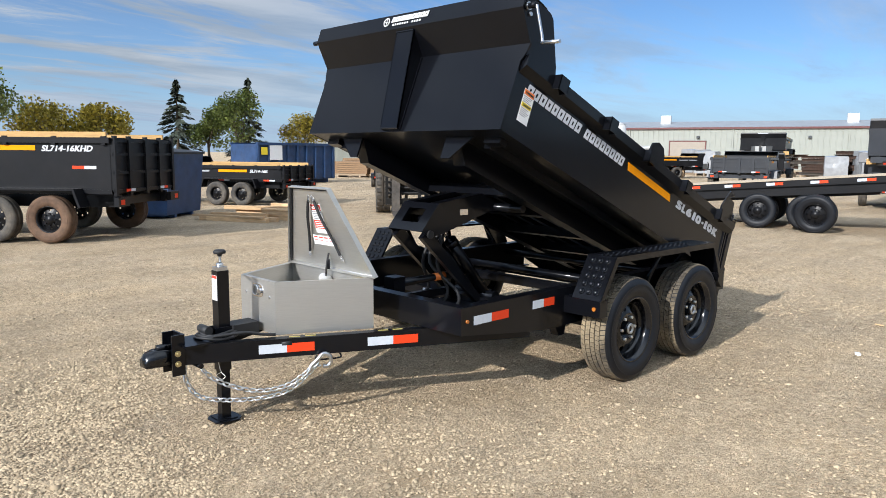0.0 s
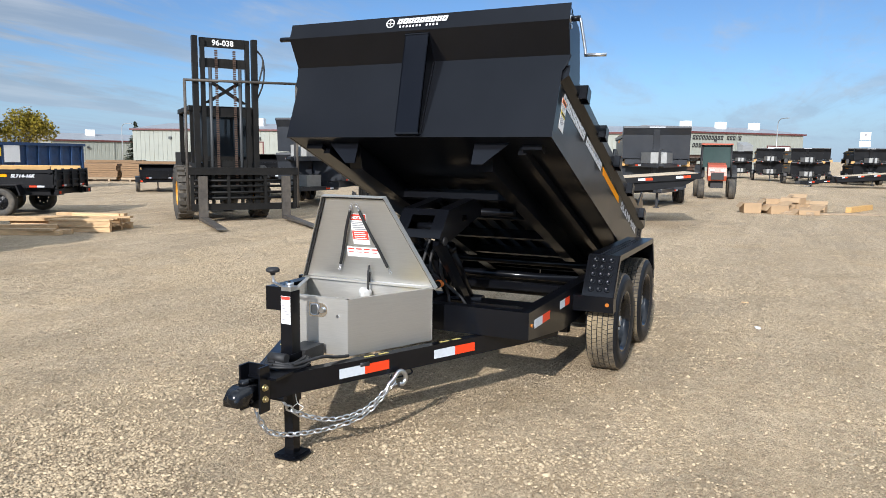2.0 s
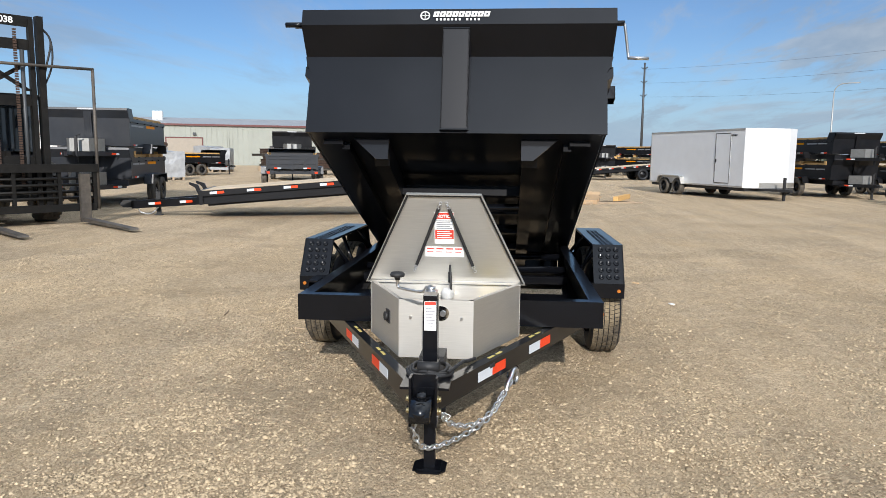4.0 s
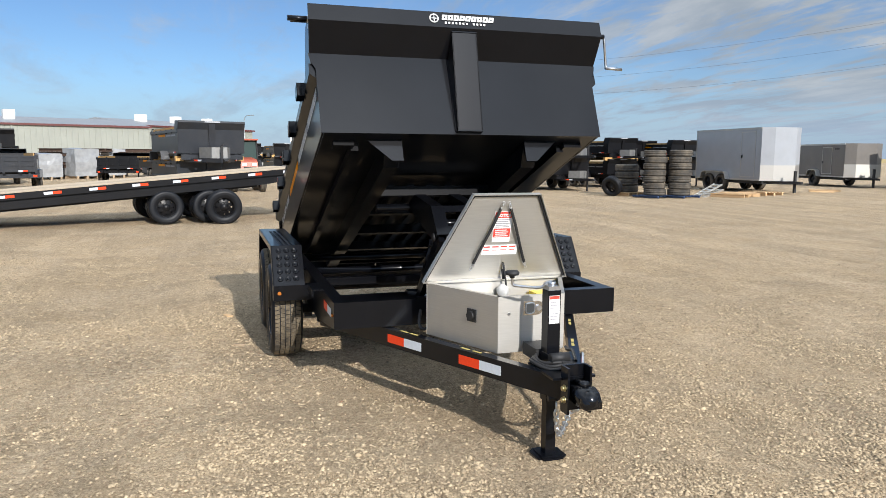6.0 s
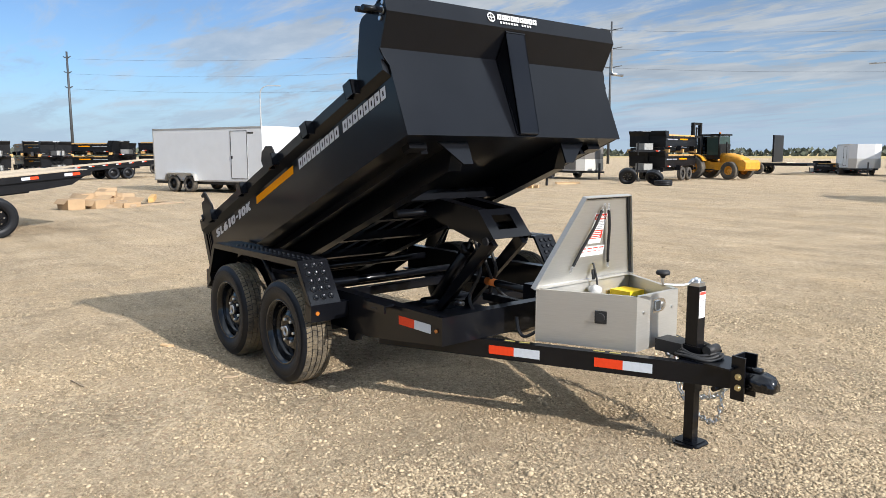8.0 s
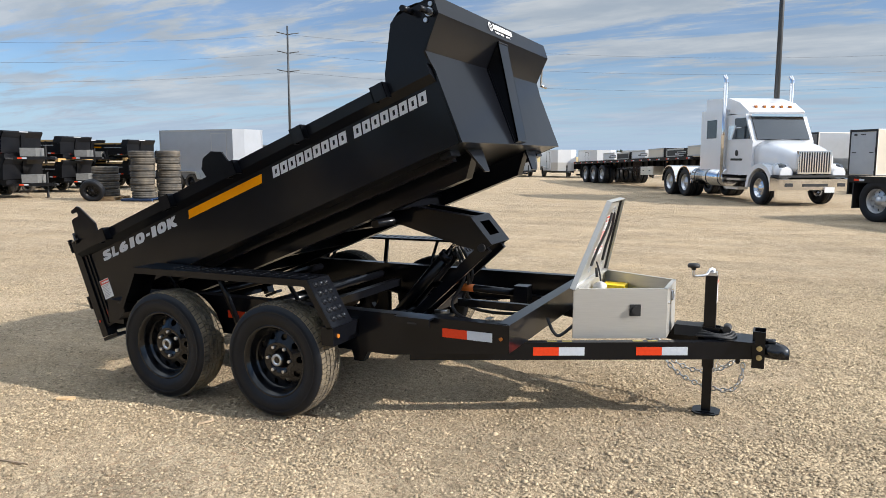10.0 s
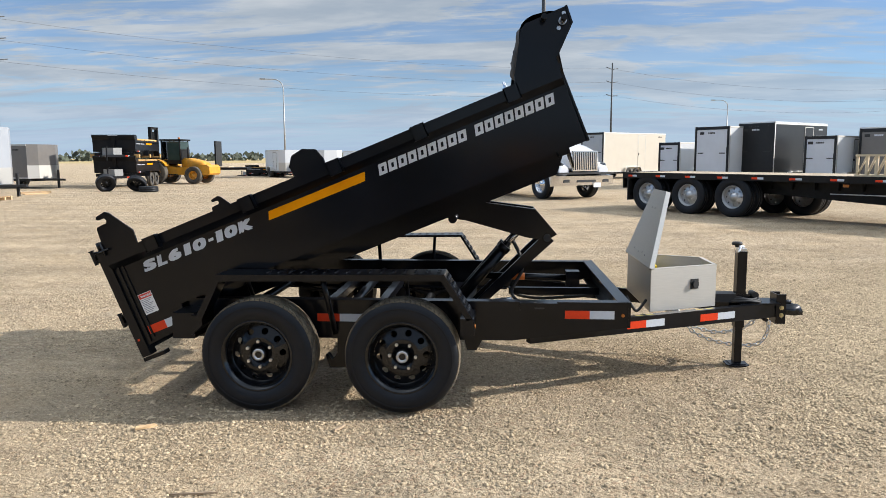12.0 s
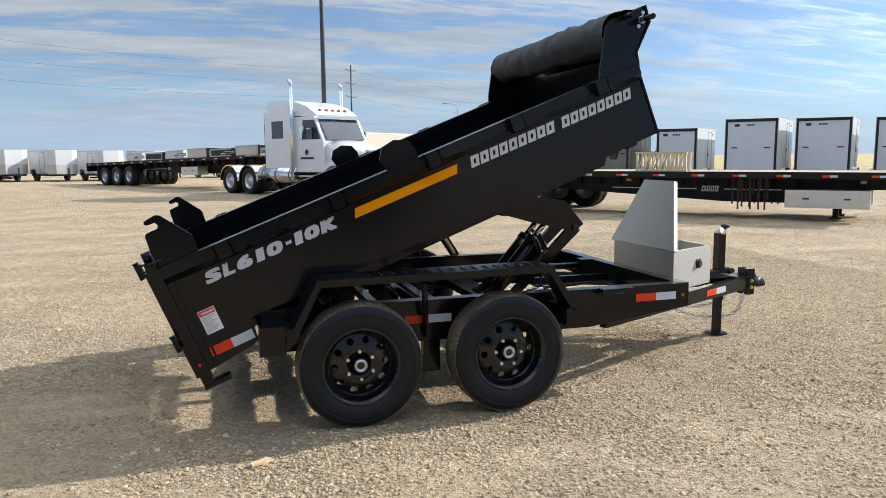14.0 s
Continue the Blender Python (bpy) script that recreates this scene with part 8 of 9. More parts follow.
def rolloff():
    t = thing("rolloff_dumpster", "faded blue ribbed steel roll-off dumpster", "dumpster")
    bm = bmesh.new()
    bx(bm, -1.6, 3.0, -1.15, -1.1, 0.25, 1.9)
    bx(bm, -1.6, 3.0, 1.1, 1.15, 0.25, 1.9)
    bx(bm, -1.6, -1.55, -1.1, 1.1, 0.25, 1.9)
    bx(bm, 2.95, 3.0, -1.1, 1.1, 0.25, 1.9)
    bx(bm, -1.6, 3.0, -1.15, 1.15, 0.2, 0.28)
    part("body", bm, M["blue"], t)
    for s in (-1, 1):
        for k in range(9):
            x = -1.58 + 4.4 * k / 8
            box_part("rib", M["blue"], t, (x, x + 0.1, s * 1.15, s * 1.24, 0.25, 1.9))
        box_part("top_rail", M["blue"], t, (-1.62, 3.02, s * 1.1, s * 1.26, 1.86, 1.98))
    for s in (-1, 1):
        box_part("runner", M["blue"], t, (-1.6, 3.0, s * 0.5 - 0.08, s * 0.5 + 0.08, 0.0, 0.2))
    box_part("white_sign", M["paper"], t, (-0.95, -0.25, -1.25, -1.245, 1.15, 1.85))
    box_part("yellow_sign", M["label_yellow"], t, (-1.42, -1.08, -1.25, -1.245, 1.4, 1.75))
    return t


rolloff().matrix_basis = spot(-14.6, -28.2, 182, 0, 1.0)


def pallet(m):
    t = thing("wooden_pallet", "rough pine pallet on gravel", "pallet", "pallets")
    for k in range(6):
        box_part("slat", M["wood"], t, (-0.6, 0.6, -0.5 + k * 0.18, -0.4 + k * 0.18, 0.1, 0.125))
    for y in (-0.48, -0.04, 0.4):
        box_part("bearer", M["wood"], t, (-0.6, 0.6, y, y + 0.08, 0.0, 0.1))
    t.matrix_basis = m
    return t


p0 = pallet(spot(-4.5, -10.45, 112))
copy_thing(p0, spot(-4.47, -10.48, 116, 0.125))
copy_thing(p0, spot(-18.3, 13.45, 15))
copy_thing(p0, spot(-16.1, 16.9, 60)), copy_thing(p0, spot(-15.8, 16.3, 30))


def timber(n, L, m, seed, spread=0.5, mat="wood", label="loose pine timber offcuts lying on gravel", flat=False):
    rs = random.Random(seed)
    for k in range(n):
        t = thing("timber_piece", label, "timber", "loose timber %d" % seed)
        w, h, l = rs.choice((0.09, 0.14, 0.19)), 0.04 if rs.random() < 0.5 else 0.09, L * rs.uniform(0.4, 1.0)
        bm = bmesh.new()
        bx(bm, -l / 2, l / 2, -w / 2, w / 2, 0, h)
        bevel(bm, 0.004)
        part("board", bm, M[mat], t)
        lay = k // 4
        t.matrix_basis = m @ Matrix.Translation((rs.uniform(-spread, spread), rs.uniform(-spread, spread), lay * 0.085)) @ Matrix.Rotation(rs.uniform(-0.14, 0.14), 4, "Z")


timber(9, 2.2, spot(-4.3, -11.2, 112), 1, 0.25)
timber(7, 2.0, spot(-3.3, -10.9, 118), 2, 0.3)
timber(3, 2.0, spot(-4.45, -10.45, 113, 0.25), 3, 0.15)
timber(5, 1.6, spot(-18.0, 2.3, 60), 4, 0.5, "wood_old")
timber(4, 2.6, spot(-18.1, 3.6, 115), 5, 0.25, "wood_old")
timber(5, 1.0, spot(-16.0, 16.9, 30), 6, 0.5)
timber(4, 1.2, spot(-16.6, 21.8, 60), 7, 0.5)


def carton(m, s=(0.6, 0.5, 0.35)):
    t = thing("carton", "plain brown cardboard carton on gravel", "box", "cartons")
    bm = bmesh.new()
    bx(bm, -s[0], s[0], -s[1], s[1], 0, s[2] * 2)
    bevel(bm, 0.01)
    part("body", bm, M["card"], t)
    box_part("tape", M["wood"], t, (-s[0], s[0], -0.03, 0.03, s[2] * 2, s[2] * 2 + 0.002))
    for k in (-1, 1):
        box_part("flap", M["card"], t, (-s[0] + 0.01, s[0] - 0.01, 0, s[1] * 0.7, -0.003, 0.003),
                 m=Matrix.Translation((0, k * (s[1] + 0.004), s[2] * 2 - 0.004)) @ Matrix.Rotation(0 if k > 0 else math.pi, 4, "Z") @ Matrix.Rotation(radians(35 if k > 0 else -50), 4, "X"))
    t.matrix_basis = m
    return t


for x, y, hd, z, sz in ((-17.6, 1.35, 15, 0, (0.3, 0.24, 0.15)), (-17.8, 1.95, 35, 0, (0.36, 0.28, 0.12)), (-18.5, 2.0, 10, 0, (0.3, 0.3, 0.2)), (-18.4, 2.5, 50, 0, (0.34, 0.26, 0.13)),
                        (-18.4, 2.5, 70, 0.264, (0.28, 0.24, 0.09)), (-17.7, 2.75, 25, 0, (0.42, 0.3, 0.07)), (-18.6, 3.1, 80, 0, (0.3, 0.24, 0.12))):
    carton(spot(x, y, hd, z), sz)
crate = thing("plywood_crate", "large tan plywood crate near the building", "crate")
bm = bmesh.new()
bx(bm, -1.0, 1.0, -1.0, 1.0, 0.1, 1.3)
bevel(bm, 0.02)
part("panels", bm, M["card"], crate)
for y in (-0.9, 0.0, 0.8):
    box_part("skid", M["wood"], crate, (-1, 1, y, y + 0.1, 0, 0.1))
crate.matrix_basis = spot(-42, -21.4, 25)


def tyre_stack(x, y, n, seed):
    rs = random.Random(seed)
    for k in range(n):
        t = thing("loose_tyre", "used dusty grey truck tyre lying in a stack", "tyre", "stacked tyres")
        yard_wheel(t, Matrix.Rotation(math.pi / 2, 4, "X"), R=0.4 if n > 6 else 0.44, W=0.23 if n > 6 else 0.26, rim_r=0.22, name="tyre_body")
        t.matrix_basis = spot(x + rs.uniform(-0.03, 0.03), y + rs.uniform(-0.03, 0.03), rs.uniform(0, 360), (0.25 if n < 6 else 0.195) + k * (0.262 if n < 6 else 0.232))


tyre_stack(-18.3, 13.45, 4, 1), tyre_stack(-16.75, 13.65, 7, 2), tyre_stack(-16.3, 14.4, 7, 3)
lw = copy_thing(lean, spot(-18.15, 12.75, 30, 0.36) @ Matrix.Rotation(radians(20), 4, "X"))
tagged(lw, "black steel wheel and tyre leaning on stacked tyres")
for x, y, hd, z, tl in ((-15.35, 23.9, 40, 0.36, 25), (-14.2, 24.3, 10, 0.34, 40), (-13.6, 24.1, 0, 0.12, 90)):
    copy_thing(lean, spot(x, y, hd, z) @ Matrix.Rotation(radians(tl), 4, "X"))


def blue_pallet(m):
    t = thing("blue_pallet", "blue-painted pallet under a tyre stack", "pallet", "blue pallets")
    for k in range(6):
        box_part("slat", M["blue"], t, (-0.55, 0.55, -0.55 + k * 0.2, -0.44 + k * 0.2, 0.06, 0.08))
    for y in (-0.5, 0.42):
        box_part("bearer", M["blue"], t, (-0.55, 0.55, y, y + 0.08, 0.0, 0.06))
    t.matrix_basis = m
    return t


bp0 = blue_pallet(spot(-16.75, 13.65, 20))
copy_thing(bp0, spot(-16.3, 14.4, 20))


def lumber_stack(m, nx, nz, seed):
    t = thing("lumber_stack", "banded stack of sawn lumber with brown ends", "lumber", "lumber stacks")
    rs = random.Random(seed)
    for j in range(nz):
        for i in range(nx):
            o = rs.uniform(-0.05, 0.05)
            box_part("plank", M["lumber_brown"] if (i + 2 * j) % 9 else M["wood_old"], t, (-1.2 + o, 1.2 + o, i * 0.2, i * 0.2 + 0.19, 0.1 + j * 0.12, 0.21 + j * 0.12))
    for x in (-0.8, 0.7):
        box_part("skid", M["wood_old"], t, (x, x + 0.1, 0, nx * 0.2, 0, 0.1))
    t.matrix_basis = m
    return t


l0 = lumber_stack(spot(-23.0, -33.1, 115, 0, 1.05), 6, 7, 1)
copy_thing(l0, spot(-24.1, -30.5, 115, 0, 1.0)), copy_thing(l0, spot(-25.0, -34.2, 115, 0, 1.2))
copy_thing(l0, spot(-25.9, -31.6, 115, 0, 1.15))


def pipe_bundle(m):
    t = thing("pipe_bundle", "stack of grey wrapped pipes with rust stains", "pipes")
    for j in range(6):
        for i in range(2):
            bm = bmesh.new()
            rod(bm, (-1.6, i * 0.32, 0.16 + j * 0.3), (1.6, i * 0.32, 0.16 + j * 0.3), 0.15, 12)
            part("pipe", bm, M["pole"] if (i + j) % 3 else M["rust"], t)
    t.matrix_basis = m
    return t


pipe_bundle(spot(-52, -30, 68, 0, 1.3))
mesh_trailer = thing("utility_trailer", "black utility trailer with a tall solid rear ramp", "utility trailer")
box_part("deck", M["deck"], mesh_trailer, (-2.4, 2.2, -1.0, 1.0, 0.72, 0.78))
box_part("ramp", M["black_bg"], mesh_trailer, (1.3, 1.4, -1.0, 1.0, 0.78, 2.5))
box_part("frame", M["black_bg"], mesh_trailer, (-2.4, 3.4, -1.0, 1.0, 0.55, 0.715))
for s in (-1, 1):
    for x in (-0.4, 0.5):
        yard_wheel(mesh_trailer, Matrix.Translation((x, s * 1.1, 0.38)) @ side_turn(s))
mesh_trailer.matrix_basis = spot(-19.4, 43.2, 10)
copy_thing(low, spot(-15.9, 48.5, 170, -0.35, 0.8))


def ladder_ramp(m):
    t = thing("ladder_ramp", "slatted aluminium loading ramp leaning on pallets", "ramp", "loading ramps")
    for y in (0.0, 0.4):
        box_part("rail", M["alu_in"], t, (-0.9, 0.9, y, y + 0.04, 0, 0.06))
    for k in range(9):
        box_part("rung", M["alu_in"], t, (-0.85 + k * 0.205, -0.79 + k * 0.205, 0.041, 0.399, 0.01, 0.045))
    t.matrix_basis = m
    return t


r0 = ladder_ramp(spot(-16.6, 15.75, 95, 0.02) @ Matrix.Rotation(radians(-24), 4, "Y"))
copy_thing(r0, spot(-16.1, 15.6, 110, 0.02) @ Matrix.Rotation(radians(-12), 4, "Y"))


def wrapped_pallet(m, s=1.0):
    t = thing("wrapped_pallet", "pallet of goods wrapped in grey-white plastic film", "pallet", "wrapped pallets")
    bm = bmesh.new()
    bx(bm, -0.55, 0.55, -0.5, 0.5, 0.13, 1.25)
    bmesh.ops.subdivide_edges(bm, edges=bm.edges[:], cuts=5, use_grid_fill=True)
    for v in bm.verts:
        v.co += Vector((0.05 * noise.noise(v.co * 2.2), 0.05 * noise.noise(v.co * 2.4 + Vector((9, 0, 0))), 0.06 * noise.noise(v.co * 1.8)))
    part("film", bm, M["wrap"], t)
    for y in (-0.45, -0.04, 0.38):
        box_part("bearer", M["wood_old"], t, (-0.55, 0.55, y, y + 0.08, 0, 0.13))
    t.matrix_basis = m
    return t


w0 = wrapped_pallet(spot(-43.5, -11.2, 20, 0, 1.25))
for x, y, hd, sc in ((-44.6, -9.6, 35, 1.2), (-50, -22.5, 10, 1.2), (-52, -24.5, 60, 1.3), (-47, -8.0, 5, 1.2), (-33, -18.5, 30, 1.0)):
    copy_thing(w0, spot(x, y, hd, 0, sc))


def steel_pile(m, seed, n=16):
    t = thing("steel_stock", "pile of rusty brown steel sections on racks", "steel stock", "steel piles")
    rs = random.Random(seed)
    for k in range(n):
        l, z = rs.uniform(2.2, 3.6), 0.25 + 0.14 * (k // 3)
        y = -0.5 + 0.42 * (k % 3) + rs.uniform(-0.06, 0.06)
        o = rs.uniform(-0.5, 0.5)
        bm = bmesh.new()
        bx(bm, o - l / 2, o + l / 2, y, y + 0.06, z, z + 0.12)
        bx(bm, o - l / 2, o + l / 2, y - 0.06, y + 0.12, z + 0.12, z + 0.135)
        part("section", bm, M["rust"] if k % 4 else M["worn_steel"], t)
    for x in (-1.2, 1.0):
        box_part("bearer", M["wood_old"], t, (x, x + 0.14, -0.7, 0.6, 0, 0.25))
    t.matrix_basis = m
    return t


s0 = steel_pile(spot(-45.8, -12.2, 70, 0, 1.3), 3, 20)
copy_thing(s0, spot(-47.2, -10.4, 60, 0, 1.2)), copy_thing(s0, spot(-49, -6.0, 80, 0, 1.2)), copy_thing(s0, spot(-54, -19, 50, 0, 1.2))
for x, y, hd, z in ((-16.3, 18.0, 10, 0.0),):
    copy_thing(p0, spot(x, y, hd, z))


# ---- buildings, poles, sign, trees, distance ----
def shed(name, label, a, b, depth, eave, doors=(), seed=0):
    """A long metal-clad building whose yard face runs from a to b."""
    t = thing(name, label, "building")
    A, B = Vector(a), Vector(b)
    L = (B - A).length
    ang = math.atan2(B.y - A.y, B.x - A.x)
    n = int(L / 0.6)
    prof = []
    for k in range(n):
        x = k * L / n
        prof += [(x, -0.05), (x + L / n * 0.78, -0.05), (x + L / n * 0.8, -0.015), (x + L / n * 0.98, -0.015)]
    bm = bmesh.new()
    prism(bm, prof + [(L, 0.3), (L, depth), (0, depth), (0, 0.3)], "z", 0, eave)
    part("wall", bm, M["cladding"], t, "", None)
    bm = bmesh.new()
    prism(bm, [(-0.25, eave), (-0.25, eave + 0.1), (depth / 2, eave + 1.3), (depth + 0.25, eave + 0.1), (depth + 0.25, eave)], "x", -0.3, L + 0.3)
    part("roof", bm, M["roof"], t)
    box_part("eave_trim", M["trim_red"], t, (-0.3, L + 0.3, -0.3, -0.252, eave - 0.1, eave + 0.12))
    for x, w, h, mt in doors:
        d = part("overhead_door", (lambda q: (bx(q, x, x + w, -0.12, -0.06, 0, h), q)[1])(bmesh.new()), M[mt], t)
        bm = bmesh.new()
        for k in range(1, 6):
            bx(bm, x, x + w, -0.135, -0.121, h * k / 6 - 0.02, h * k / 6 + 0.02)
        part("door_rib", bm, M[mt], d)
        bm = bmesh.new()
        bx(bm, x - 0.15, x, -0.14, -0.05, 0, h + 0.15), bx(bm, x + w, x + w + 0.15, -0.14, -0.05, 0, h + 0.15), bx(bm, x, x + w, -0.14, -0.05, h, h + 0.15)
        part("door_frame", bm, M["trim_red"], t)
    rs = random.Random(seed)
    for k in range(int(L / 12)):
        x = 5 + k * 12
        box_part("wall_light", M["pole_dark"], t, (x, x + 0.35, -0.3, -0.06, eave - 1.2, eave - 0.9))
        box_part("downpipe", M["cladding"], t, (x + 4, x + 4.15, -0.2, -0.055, 0, eave - 0.1))
    for k in range(3):
        x = L * (0.2 + 0.3 * k)
        box_part("roof_vent", M["door_white"], t, (x, x + 1.2, depth * 0.3, depth * 0.3 + 1.2, eave + 0.6, eave + 1.9))
    bm = bmesh.new()
    prism(bm, [(-1.2, eave - 3.0), (-0.06, eave - 3.0), (-0.06, eave - 1.2), (-1.2, eave - 1.7)], "x", L * 0.42, L * 0.42 + 1.9)
    part("vent_hood", bm, M["roof"], t)
    t.matrix_basis = Matrix.Translation((A.x, A.y, 0)) @ Matrix.Rotation(ang, 4, "Z")
    return t


shed("warehouse", "long pale metal-clad warehouse with dark red eave trim", (-64, -76), (-89, -9), 22, 4.8,
     ((14, 3.6, 3.2, "door_brown"), (22, 4.2, 3.3, "door_white"), (38, 4.0, 3.2, "door_brown")), 1)
eq = shed("equipment_shop", "pale metal-clad workshop with a row of dark sign blocks", (-100, -10.5), (-116, 4.5), 18, 5.4, ((15, 4.2, 3.6, "door_white"),), 2)
m = wall_frame((2.2, -0.06, 4.4), (1, 0, 0), (0, 0, 1))
for k in range(25):
    if k != 10:
        bm = bmesh.new()
        blocks(bm, [0.42], -1.0 + 0.55 * (k if k < 16 else k - 16), 0 if k < 16 else -1.1, 0.6, 0, m, 0.2, 0.03)
        part("sign_block", bm, M["black_ink"], eq)
ts = shed("low_tan_building", "low tan building behind the yard", (-70, -100), (-100, -88), 14, 3.6, (), 3)


def tank(m):
    t = thing("storage_tank", "upright off-white steel storage tank", "tank")
    bm = bmesh.new()
    rod(bm, (0, 0, 0), (0, 0, 5.4), 1.0, 24)
    rod(bm, (0, 0, 5.4), (0, 0, 5.7), 1.0, 24, 0.3)
    part("shell", bm, M["bag"], t)
    t.matrix_basis = m
    return t


tank(spot(-60, -37, 0, 0, 0.85))


def lamp_post(m, h, arm=2.2, name="street_lamp"):
    t = thing(name, "tall grey steel street lamp with a curved arm", "street lamp", "street lamps")
    bm = bmesh.new()
    rod(bm, (0, 0, 0), (0, 0, h - 1.2), 0.13, 10, 0.08)
    hose(bm, [(0, 0, h - 1.3), (0.15, 0, h - 0.6), (0.8, 0, h - 0.08), (arm, 0, h)], 0.06)
    part("pole", bm, M["pole"], t)
    bm = bmesh.new()
    bx(bm, arm - 0.1, arm + 0.6, -0.15, 0.15, h - 0.08, h + 0.06)
    bevel(bm, 0.03)
    part("lantern", bm, M["pole"], t)
    t.matrix_basis = m
    return t


lp = lamp_post(spot(-25.0, 83.0, 190), 10.9)
for x, y, hd, sc in ((39.2, 118.6, 180, 0.98), (65.2, 107.3, 200, 0.65), (72, 111, 190, 0.72), (-35.5, -57.5, 100, 0.5), (-46.8, -58.2, 100, 0.42), (-69.3, 1.4, 40, 0.5), (-78.4, 35.8, 60, 0.88)):
    copy_thing(lp, spot(x, y, hd, 0, sc))


def wire_pole(m, h, arms, mat="pole_dark", r=0.19, reach=1.4):
    t = thing("utility_pole", "tall utility pole with short cross arms", "utility pole", "utility poles")
    bm = bmesh.new()
    rod(bm, (0, 0, 0), (0, 0, h), r, 10, r * 0.6)
    part("pole", bm, M[mat], t)
    for k in range(arms):
        z = h * (0.94 - 0.13 * k)
        bm = bmesh.new()
        rod(bm, (-reach, 0, z + 0.25), (0, 0, z), 0.06, 6)
        rod(bm, (reach, 0, z + 0.25), (0, 0, z), 0.06, 6)
        part("cross_arm", bm, M[mat], t)
    t.matrix_basis = m
    return t


POLES = [(-55, 73.2, 18), (-92.4, 17.7, 13.6), (20.2, 118.3, 16.8), (72.2, 126.2, 13.7)]
for x, y, h in POLES:
    wire_pole(spot(x, y, 40), h, 3, reach=0.5 if x < -90 else 1.4)
wire_pole(spot(2.9, 24.8, 0), 14, 0, r=0.11)
wires = thing("power_lines", "thin dark power lines between the poles", "power line")
for (ax, ay, ah), (bx_, by, bh) in ((POLES[1], POLES[0]), (POLES[0], POLES[2]), (POLES[2], POLES[3])):
    for k in range(3):
        bm = bmesh.new()
        pts = []
        for i in range(9):
            t = i / 8
            pts.append((ax + (bx_ - ax) * t, ay + (by - ay) * t, ah * (0.95 - 0.13 * k) + (bh - ah) * (0.95 - 0.13 * k) * t - 6 * t * (1 - t)))
        hose(bm, pts, 0.013, 4)
        part("wire", bm, M["pole_dark"], wires)
sign = thing("roadside_sign", "white roadside sign board with a plain emblem", "sign")
box_part("board", M["paper"], sign, (-0.15, 0.15, -2.1, 2.1, 12.6, 16.0))
box_part("lower_board", M["paper"], sign, (-0.15, 0.15, -2.3, 2.3, 9.6, 12.0))
for y in (-1.6, 1.6):
    box_part("post", M["pole"], sign, (-0.35, -0.155, y - 0.1, y + 0.1, 0, 12.7))
bm = bmesh.new()
rod(bm, (0.15, 0, 14.9), (0.17, 0, 14.9), 0.6, 20)
blocks(bm, [0.3] * 9, -1.6, 13.2, 0.45, 0.06, wall_frame((0.155, 0, 0), (0, 1, 0), (0, 0, 1)), 0.1)
part("emblem", bm, M["ink"], sign)
sign.matrix_basis = spot(-184, 18.4, 0, 0, 0.5)


def leafy(label, h, spread, mat, seed, n=3800):
    t = thing("tree", label, "tree")
    rs = random.Random(seed)
    bm = bmesh.new()
    rod(bm, (0, 0, 0), (0.1, 0, h * 0.35), 0.16, 8, 0.11)
    tips = []
    for k in range(9):
        a, z = rs.uniform(0, 6.28), h * rs.uniform(0.22, 0.4)
        e = Vector((math.cos(a) * spread * rs.uniform(0.3, 0.8), math.sin(a) * spread * rs.uniform(0.3, 0.8), h * rs.uniform(0.5, 0.92)))
        rod(bm, (0.08, 0, z), e, 0.07, 6, 0.02)
        tips.append(e)
    part("trunk", bm, M["bark"], t)
    for k in range(8):
        a = rs.uniform(0, 6.28)
        tips.append(Vector((math.cos(a) * spread * rs.uniform(0.2, 0.9), math.sin(a) * spread * rs.uniform(0.2, 0.9), h * rs.uniform(0.35, 0.85))))
    V, F = [], []
    for k in range(n):
        c = rs.choice(tips)
        r = spread * 0.42 * rs.random() ** 0.45
        d = Vector((rs.gauss(0, 1), rs.gauss(0, 1), rs.gauss(0, 0.8))).normalized() * r
        p = c + d
        if p.z > h or p.z < h * 0.18:
            continue
        s = rs.uniform(0.09, 0.17)
        u = Vector((rs.gauss(0, 1), rs.gauss(0, 1), rs.gauss(0, 1))).normalized()
        w = u.orthogonal().normalized()
        i = len(V)
        V += [p - u * s, p + w * s * 0.7, p + u * s, p - w * s * 0.7 + u.cross(w) * s * 0.3]
        F.append((i, i + 1, i + 2, i + 3))
    me = bpy.data.meshes.new("crown")
    me.from_pydata([tuple(v) for v in V], [], F)
    me.materials.append(M[mat])
    c = new("crown", me)
    c.parent = t
    return t


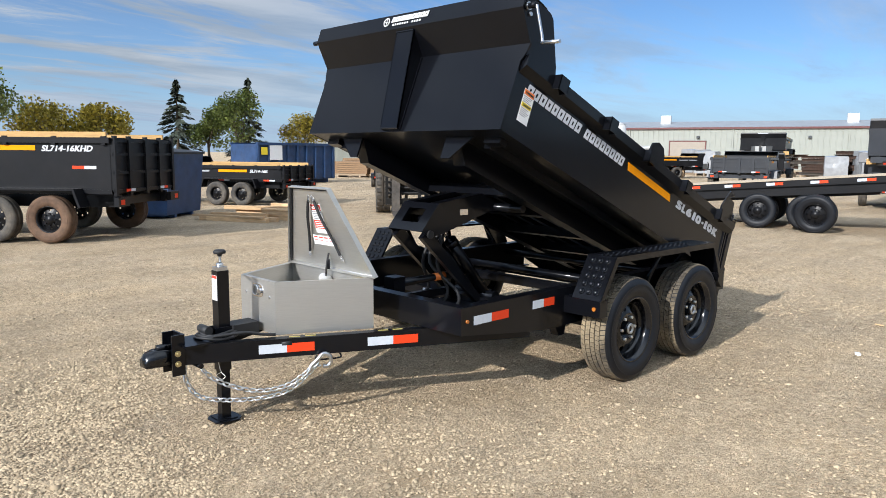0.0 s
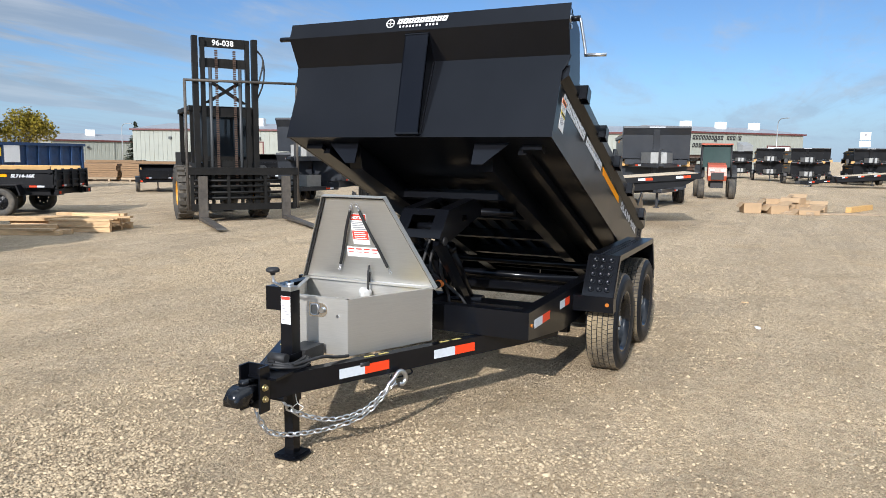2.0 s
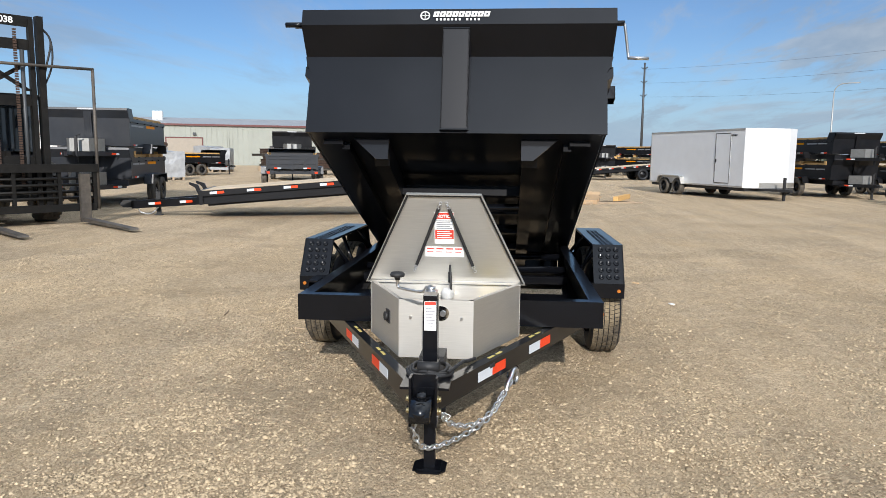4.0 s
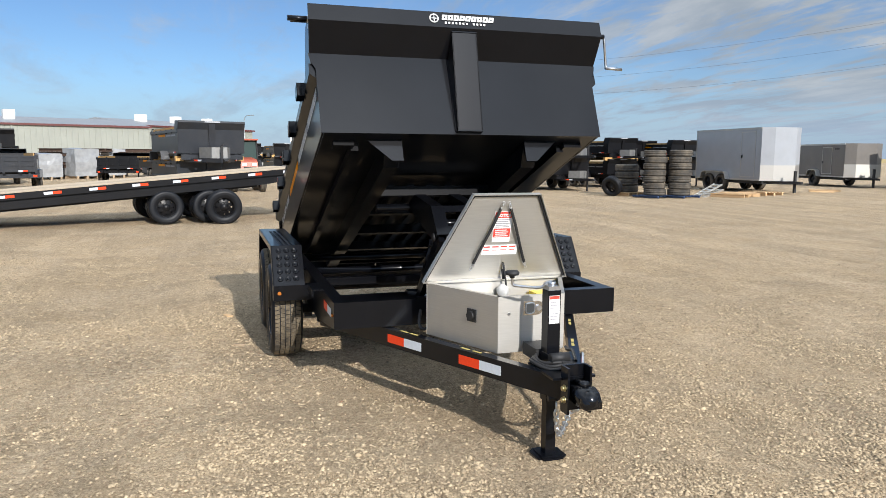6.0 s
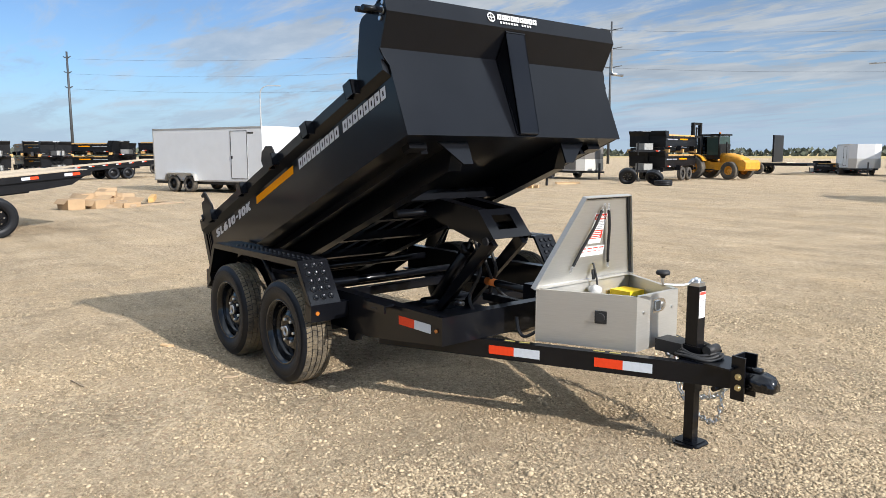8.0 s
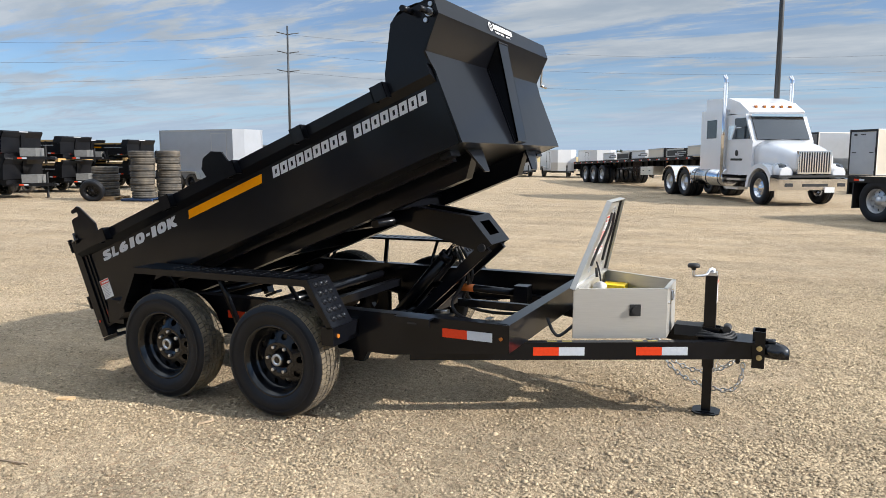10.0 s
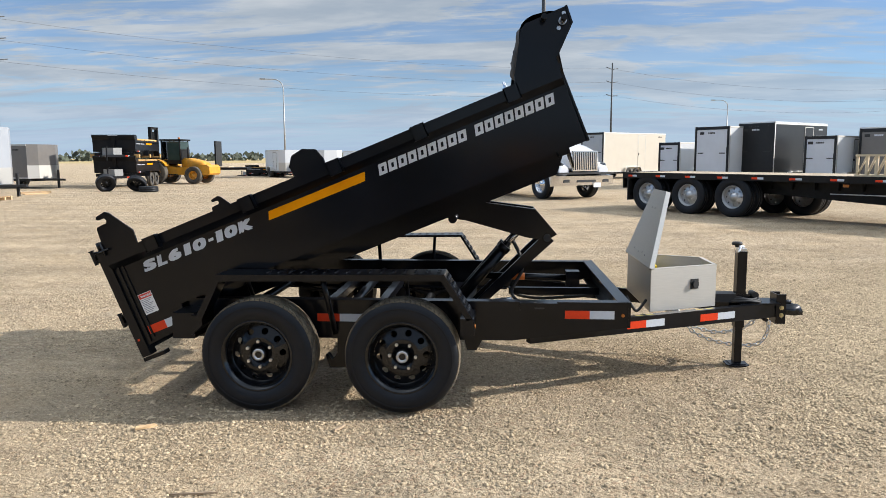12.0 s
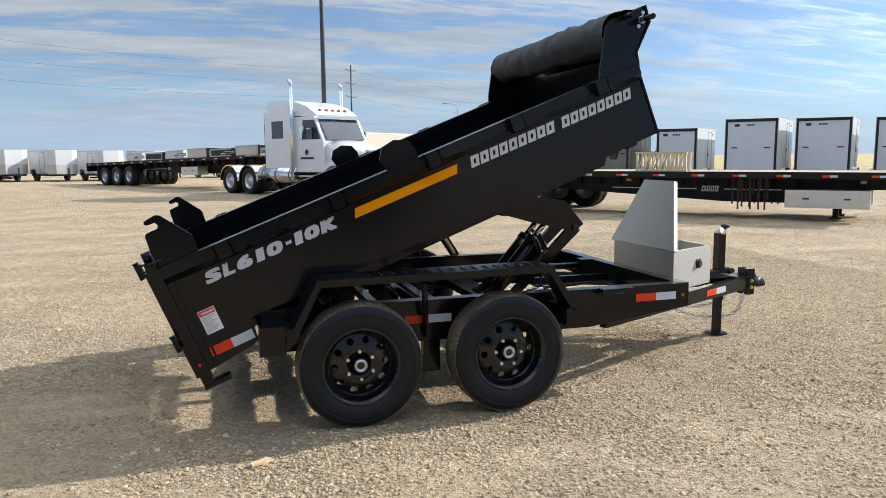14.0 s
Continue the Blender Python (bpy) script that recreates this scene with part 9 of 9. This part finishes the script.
def spruce(label, h, r, seed, n=3600):
    t = thing("spruce_tree", label, "tree")
    rs = random.Random(seed)
    bm = bmesh.new()
    rod(bm, (0, 0, 0), (0, 0, h * 0.96), 0.2, 8, 0.02)
    part("trunk", bm, M["bark"], t)
    V, F = [], []
    limbs = [(rs.uniform(0, 6.28), rs.random() ** 0.8) for _ in range(110)]
    for k in range(n):
        a, f = rs.choice(limbs)
        reach = r * (1 - f) * rs.uniform(0.75, 1.0) + 0.1
        q = rs.random() ** 0.7
        z = h * (0.08 + 0.91 * f) - reach * q * 0.28 + rs.gauss(0, 0.06)
        b = a + rs.gauss(0, 0.09)
        p = Vector((math.cos(b) * reach * q, math.sin(b) * reach * q, z))
        u = Vector((math.cos(b), math.sin(b), -0.3)).normalized()
        w = Vector((-math.sin(b), math.cos(b), rs.gauss(0, 0.3))).normalized()
        s = rs.uniform(0.12, 0.26)
        i = len(V)
        V += [p - u * s, p + w * s * 0.5, p + u * s - Vector((0, 0, 0.05)), p - w * s * 0.5]
        F.append((i, i + 1, i + 2, i + 3))
    me = bpy.data.meshes.new("crown")
    me.from_pydata([tuple(v) for v in V], [], F)
    me.materials.append(M["needles"])
    c = new("crown", me)
    c.parent = t
    return t


def bearing(x0, y0, deg, d):
    return x0 + d * math.cos(radians(deg)), y0 + d * math.sin(radians(deg))


def plant(t, deg, d):
    x, y = bearing(4.7, 3.65, deg, d)
    t.matrix_basis = spot(x, y, 0)


plant(leafy("broad tree turning yellow and green in autumn", 5.6, 2.6, "leaf_yellow", 1), 254, 62)
plant(leafy("tree with yellow-green autumn leaves", 5.2, 2.3, "leaf_yellow", 2), 250.6, 64)
plant(spruce("tall narrow grey-green spruce tree", 8.0, 3.3, 3, 7000), 245.6, 72)
plant(spruce("tall dark spruce behind leafy trees", 8.9, 2.9, 4, 6000), 240.5, 76)
plant(leafy("broad green leafy tree", 7.4, 2.5, "leaf_green", 5), 241.0, 70)
plant(leafy("green leafy tree beside a spruce", 6.2, 2.1, "leaf_green", 6), 243.4, 72)
plant(leafy("yellow autumn tree by the road", 5.9, 2.4, "leaf_yellow", 7), 236.4, 74)
plant(leafy("large dark green tree at the yard's edge", 8.2, 3.0, "leaf_green", 8), 258.6, 58)
plant(spruce("small grey spruce far across the yard", 6.0, 1.9, 9), 229.0, 110)
# distant field and tree line
bm = bmesh.new()
vs = [bm.verts.new(p) for p in ((-420, 66, 0.08), (500, 66, 0.08), (900, 900, 0.9), (-900, 900, 0.9))]
bm.faces.new(vs)
me = bpy.data.meshes.new("field")
bm.to_mesh(me), bm.free(), me.materials.append(M["field"])
tagged(new("field", me), "dry tan stubble field beyond the yard", "field", kind="structure")
rs = np.random.RandomState(11)
V, F = [], []
for k in range(5200):
    a = rs.uniform(48, 175)
    if noise.noise((a * 0.11, 3, 0)) < -0.12:
        continue
    d = rs.uniform(330, 360)
    x, y = d * math.cos(radians(a)), d * math.sin(radians(a))
    hh = (2.2 + 2.6 * max(0, noise.noise((a * 0.5, 9, 0)) + 0.35)) * rs.rand()
    s = rs.uniform(0.7, 1.5)
    t = rs.uniform(0, 3.14)
    i = len(V)
    V += [(x - s * math.cos(t), y - s * math.sin(t), hh), (x, y, hh - s * 0.7), (x + s * math.cos(t), y + s * math.sin(t), hh), (x + rs.uniform(-0.4, 0.4), y, hh + s)]
    F.append((i, i + 1, i + 2, i + 3))
me = bpy.data.meshes.new("far_trees")
me.from_pydata(V, [], F)
me.materials.append(M["needles"])
tagged(new("far_trees", me), "low dark line of trees on the horizon", "trees", kind="stuff")


# scraps lying on the gravel
def scrap(x, y, turn, size, mat, label, name):
    rs = random.Random(int(x * 100))
    t = thing(name, label, "litter", "scraps on the ground")
    bm = bmesh.new()
    L, W, h = size
    pts = [(-L, -W * rs.uniform(0.4, 1)), (L * 0.3, -W), (L, -W * rs.uniform(0, 0.6)), (L * rs.uniform(0.6, 0.9), W), (-L * 0.5, W * rs.uniform(0.6, 1)), (-L * 0.9, W * 0.3)]
    prism(bm, pts, "z", 0.0, h)
    for v in bm.verts:
        v.co.z += 0.25 * h * rs.uniform(-1, 1) * (v.co.x / L)
    part("piece", bm, M[mat], t)
    t.matrix_basis = Matrix.Translation((x, y, ground_height(x, y) + 0.002)) @ Matrix.Rotation(radians(turn), 4, "Z")


scrap(-1.4, 2.06, 20, (0.035, 0.02, 0.012), "paper", "crumpled white paper scrap on gravel", "paper_scrap")
scrap(-1.03, -1.49, 30, (0.06, 0.02, 0.014), "wood", "pale splintered wood scrap on gravel", "wood_scrap")
scrap(0.1, -1.43, 60, (0.05, 0.012, 0.01), "wood_old", "thin brown wood sliver on gravel", "wood_scrap")
scrap(-2.6, 1.9, 75, (0.04, 0.014, 0.008), "wood", "small pale wood chip on gravel", "wood_scrap")
scrap(-0.4, -2.3, 10, (0.11, 0.006, 0.008), "wood_old", "thin dry stick lying on gravel", "dry_stick")
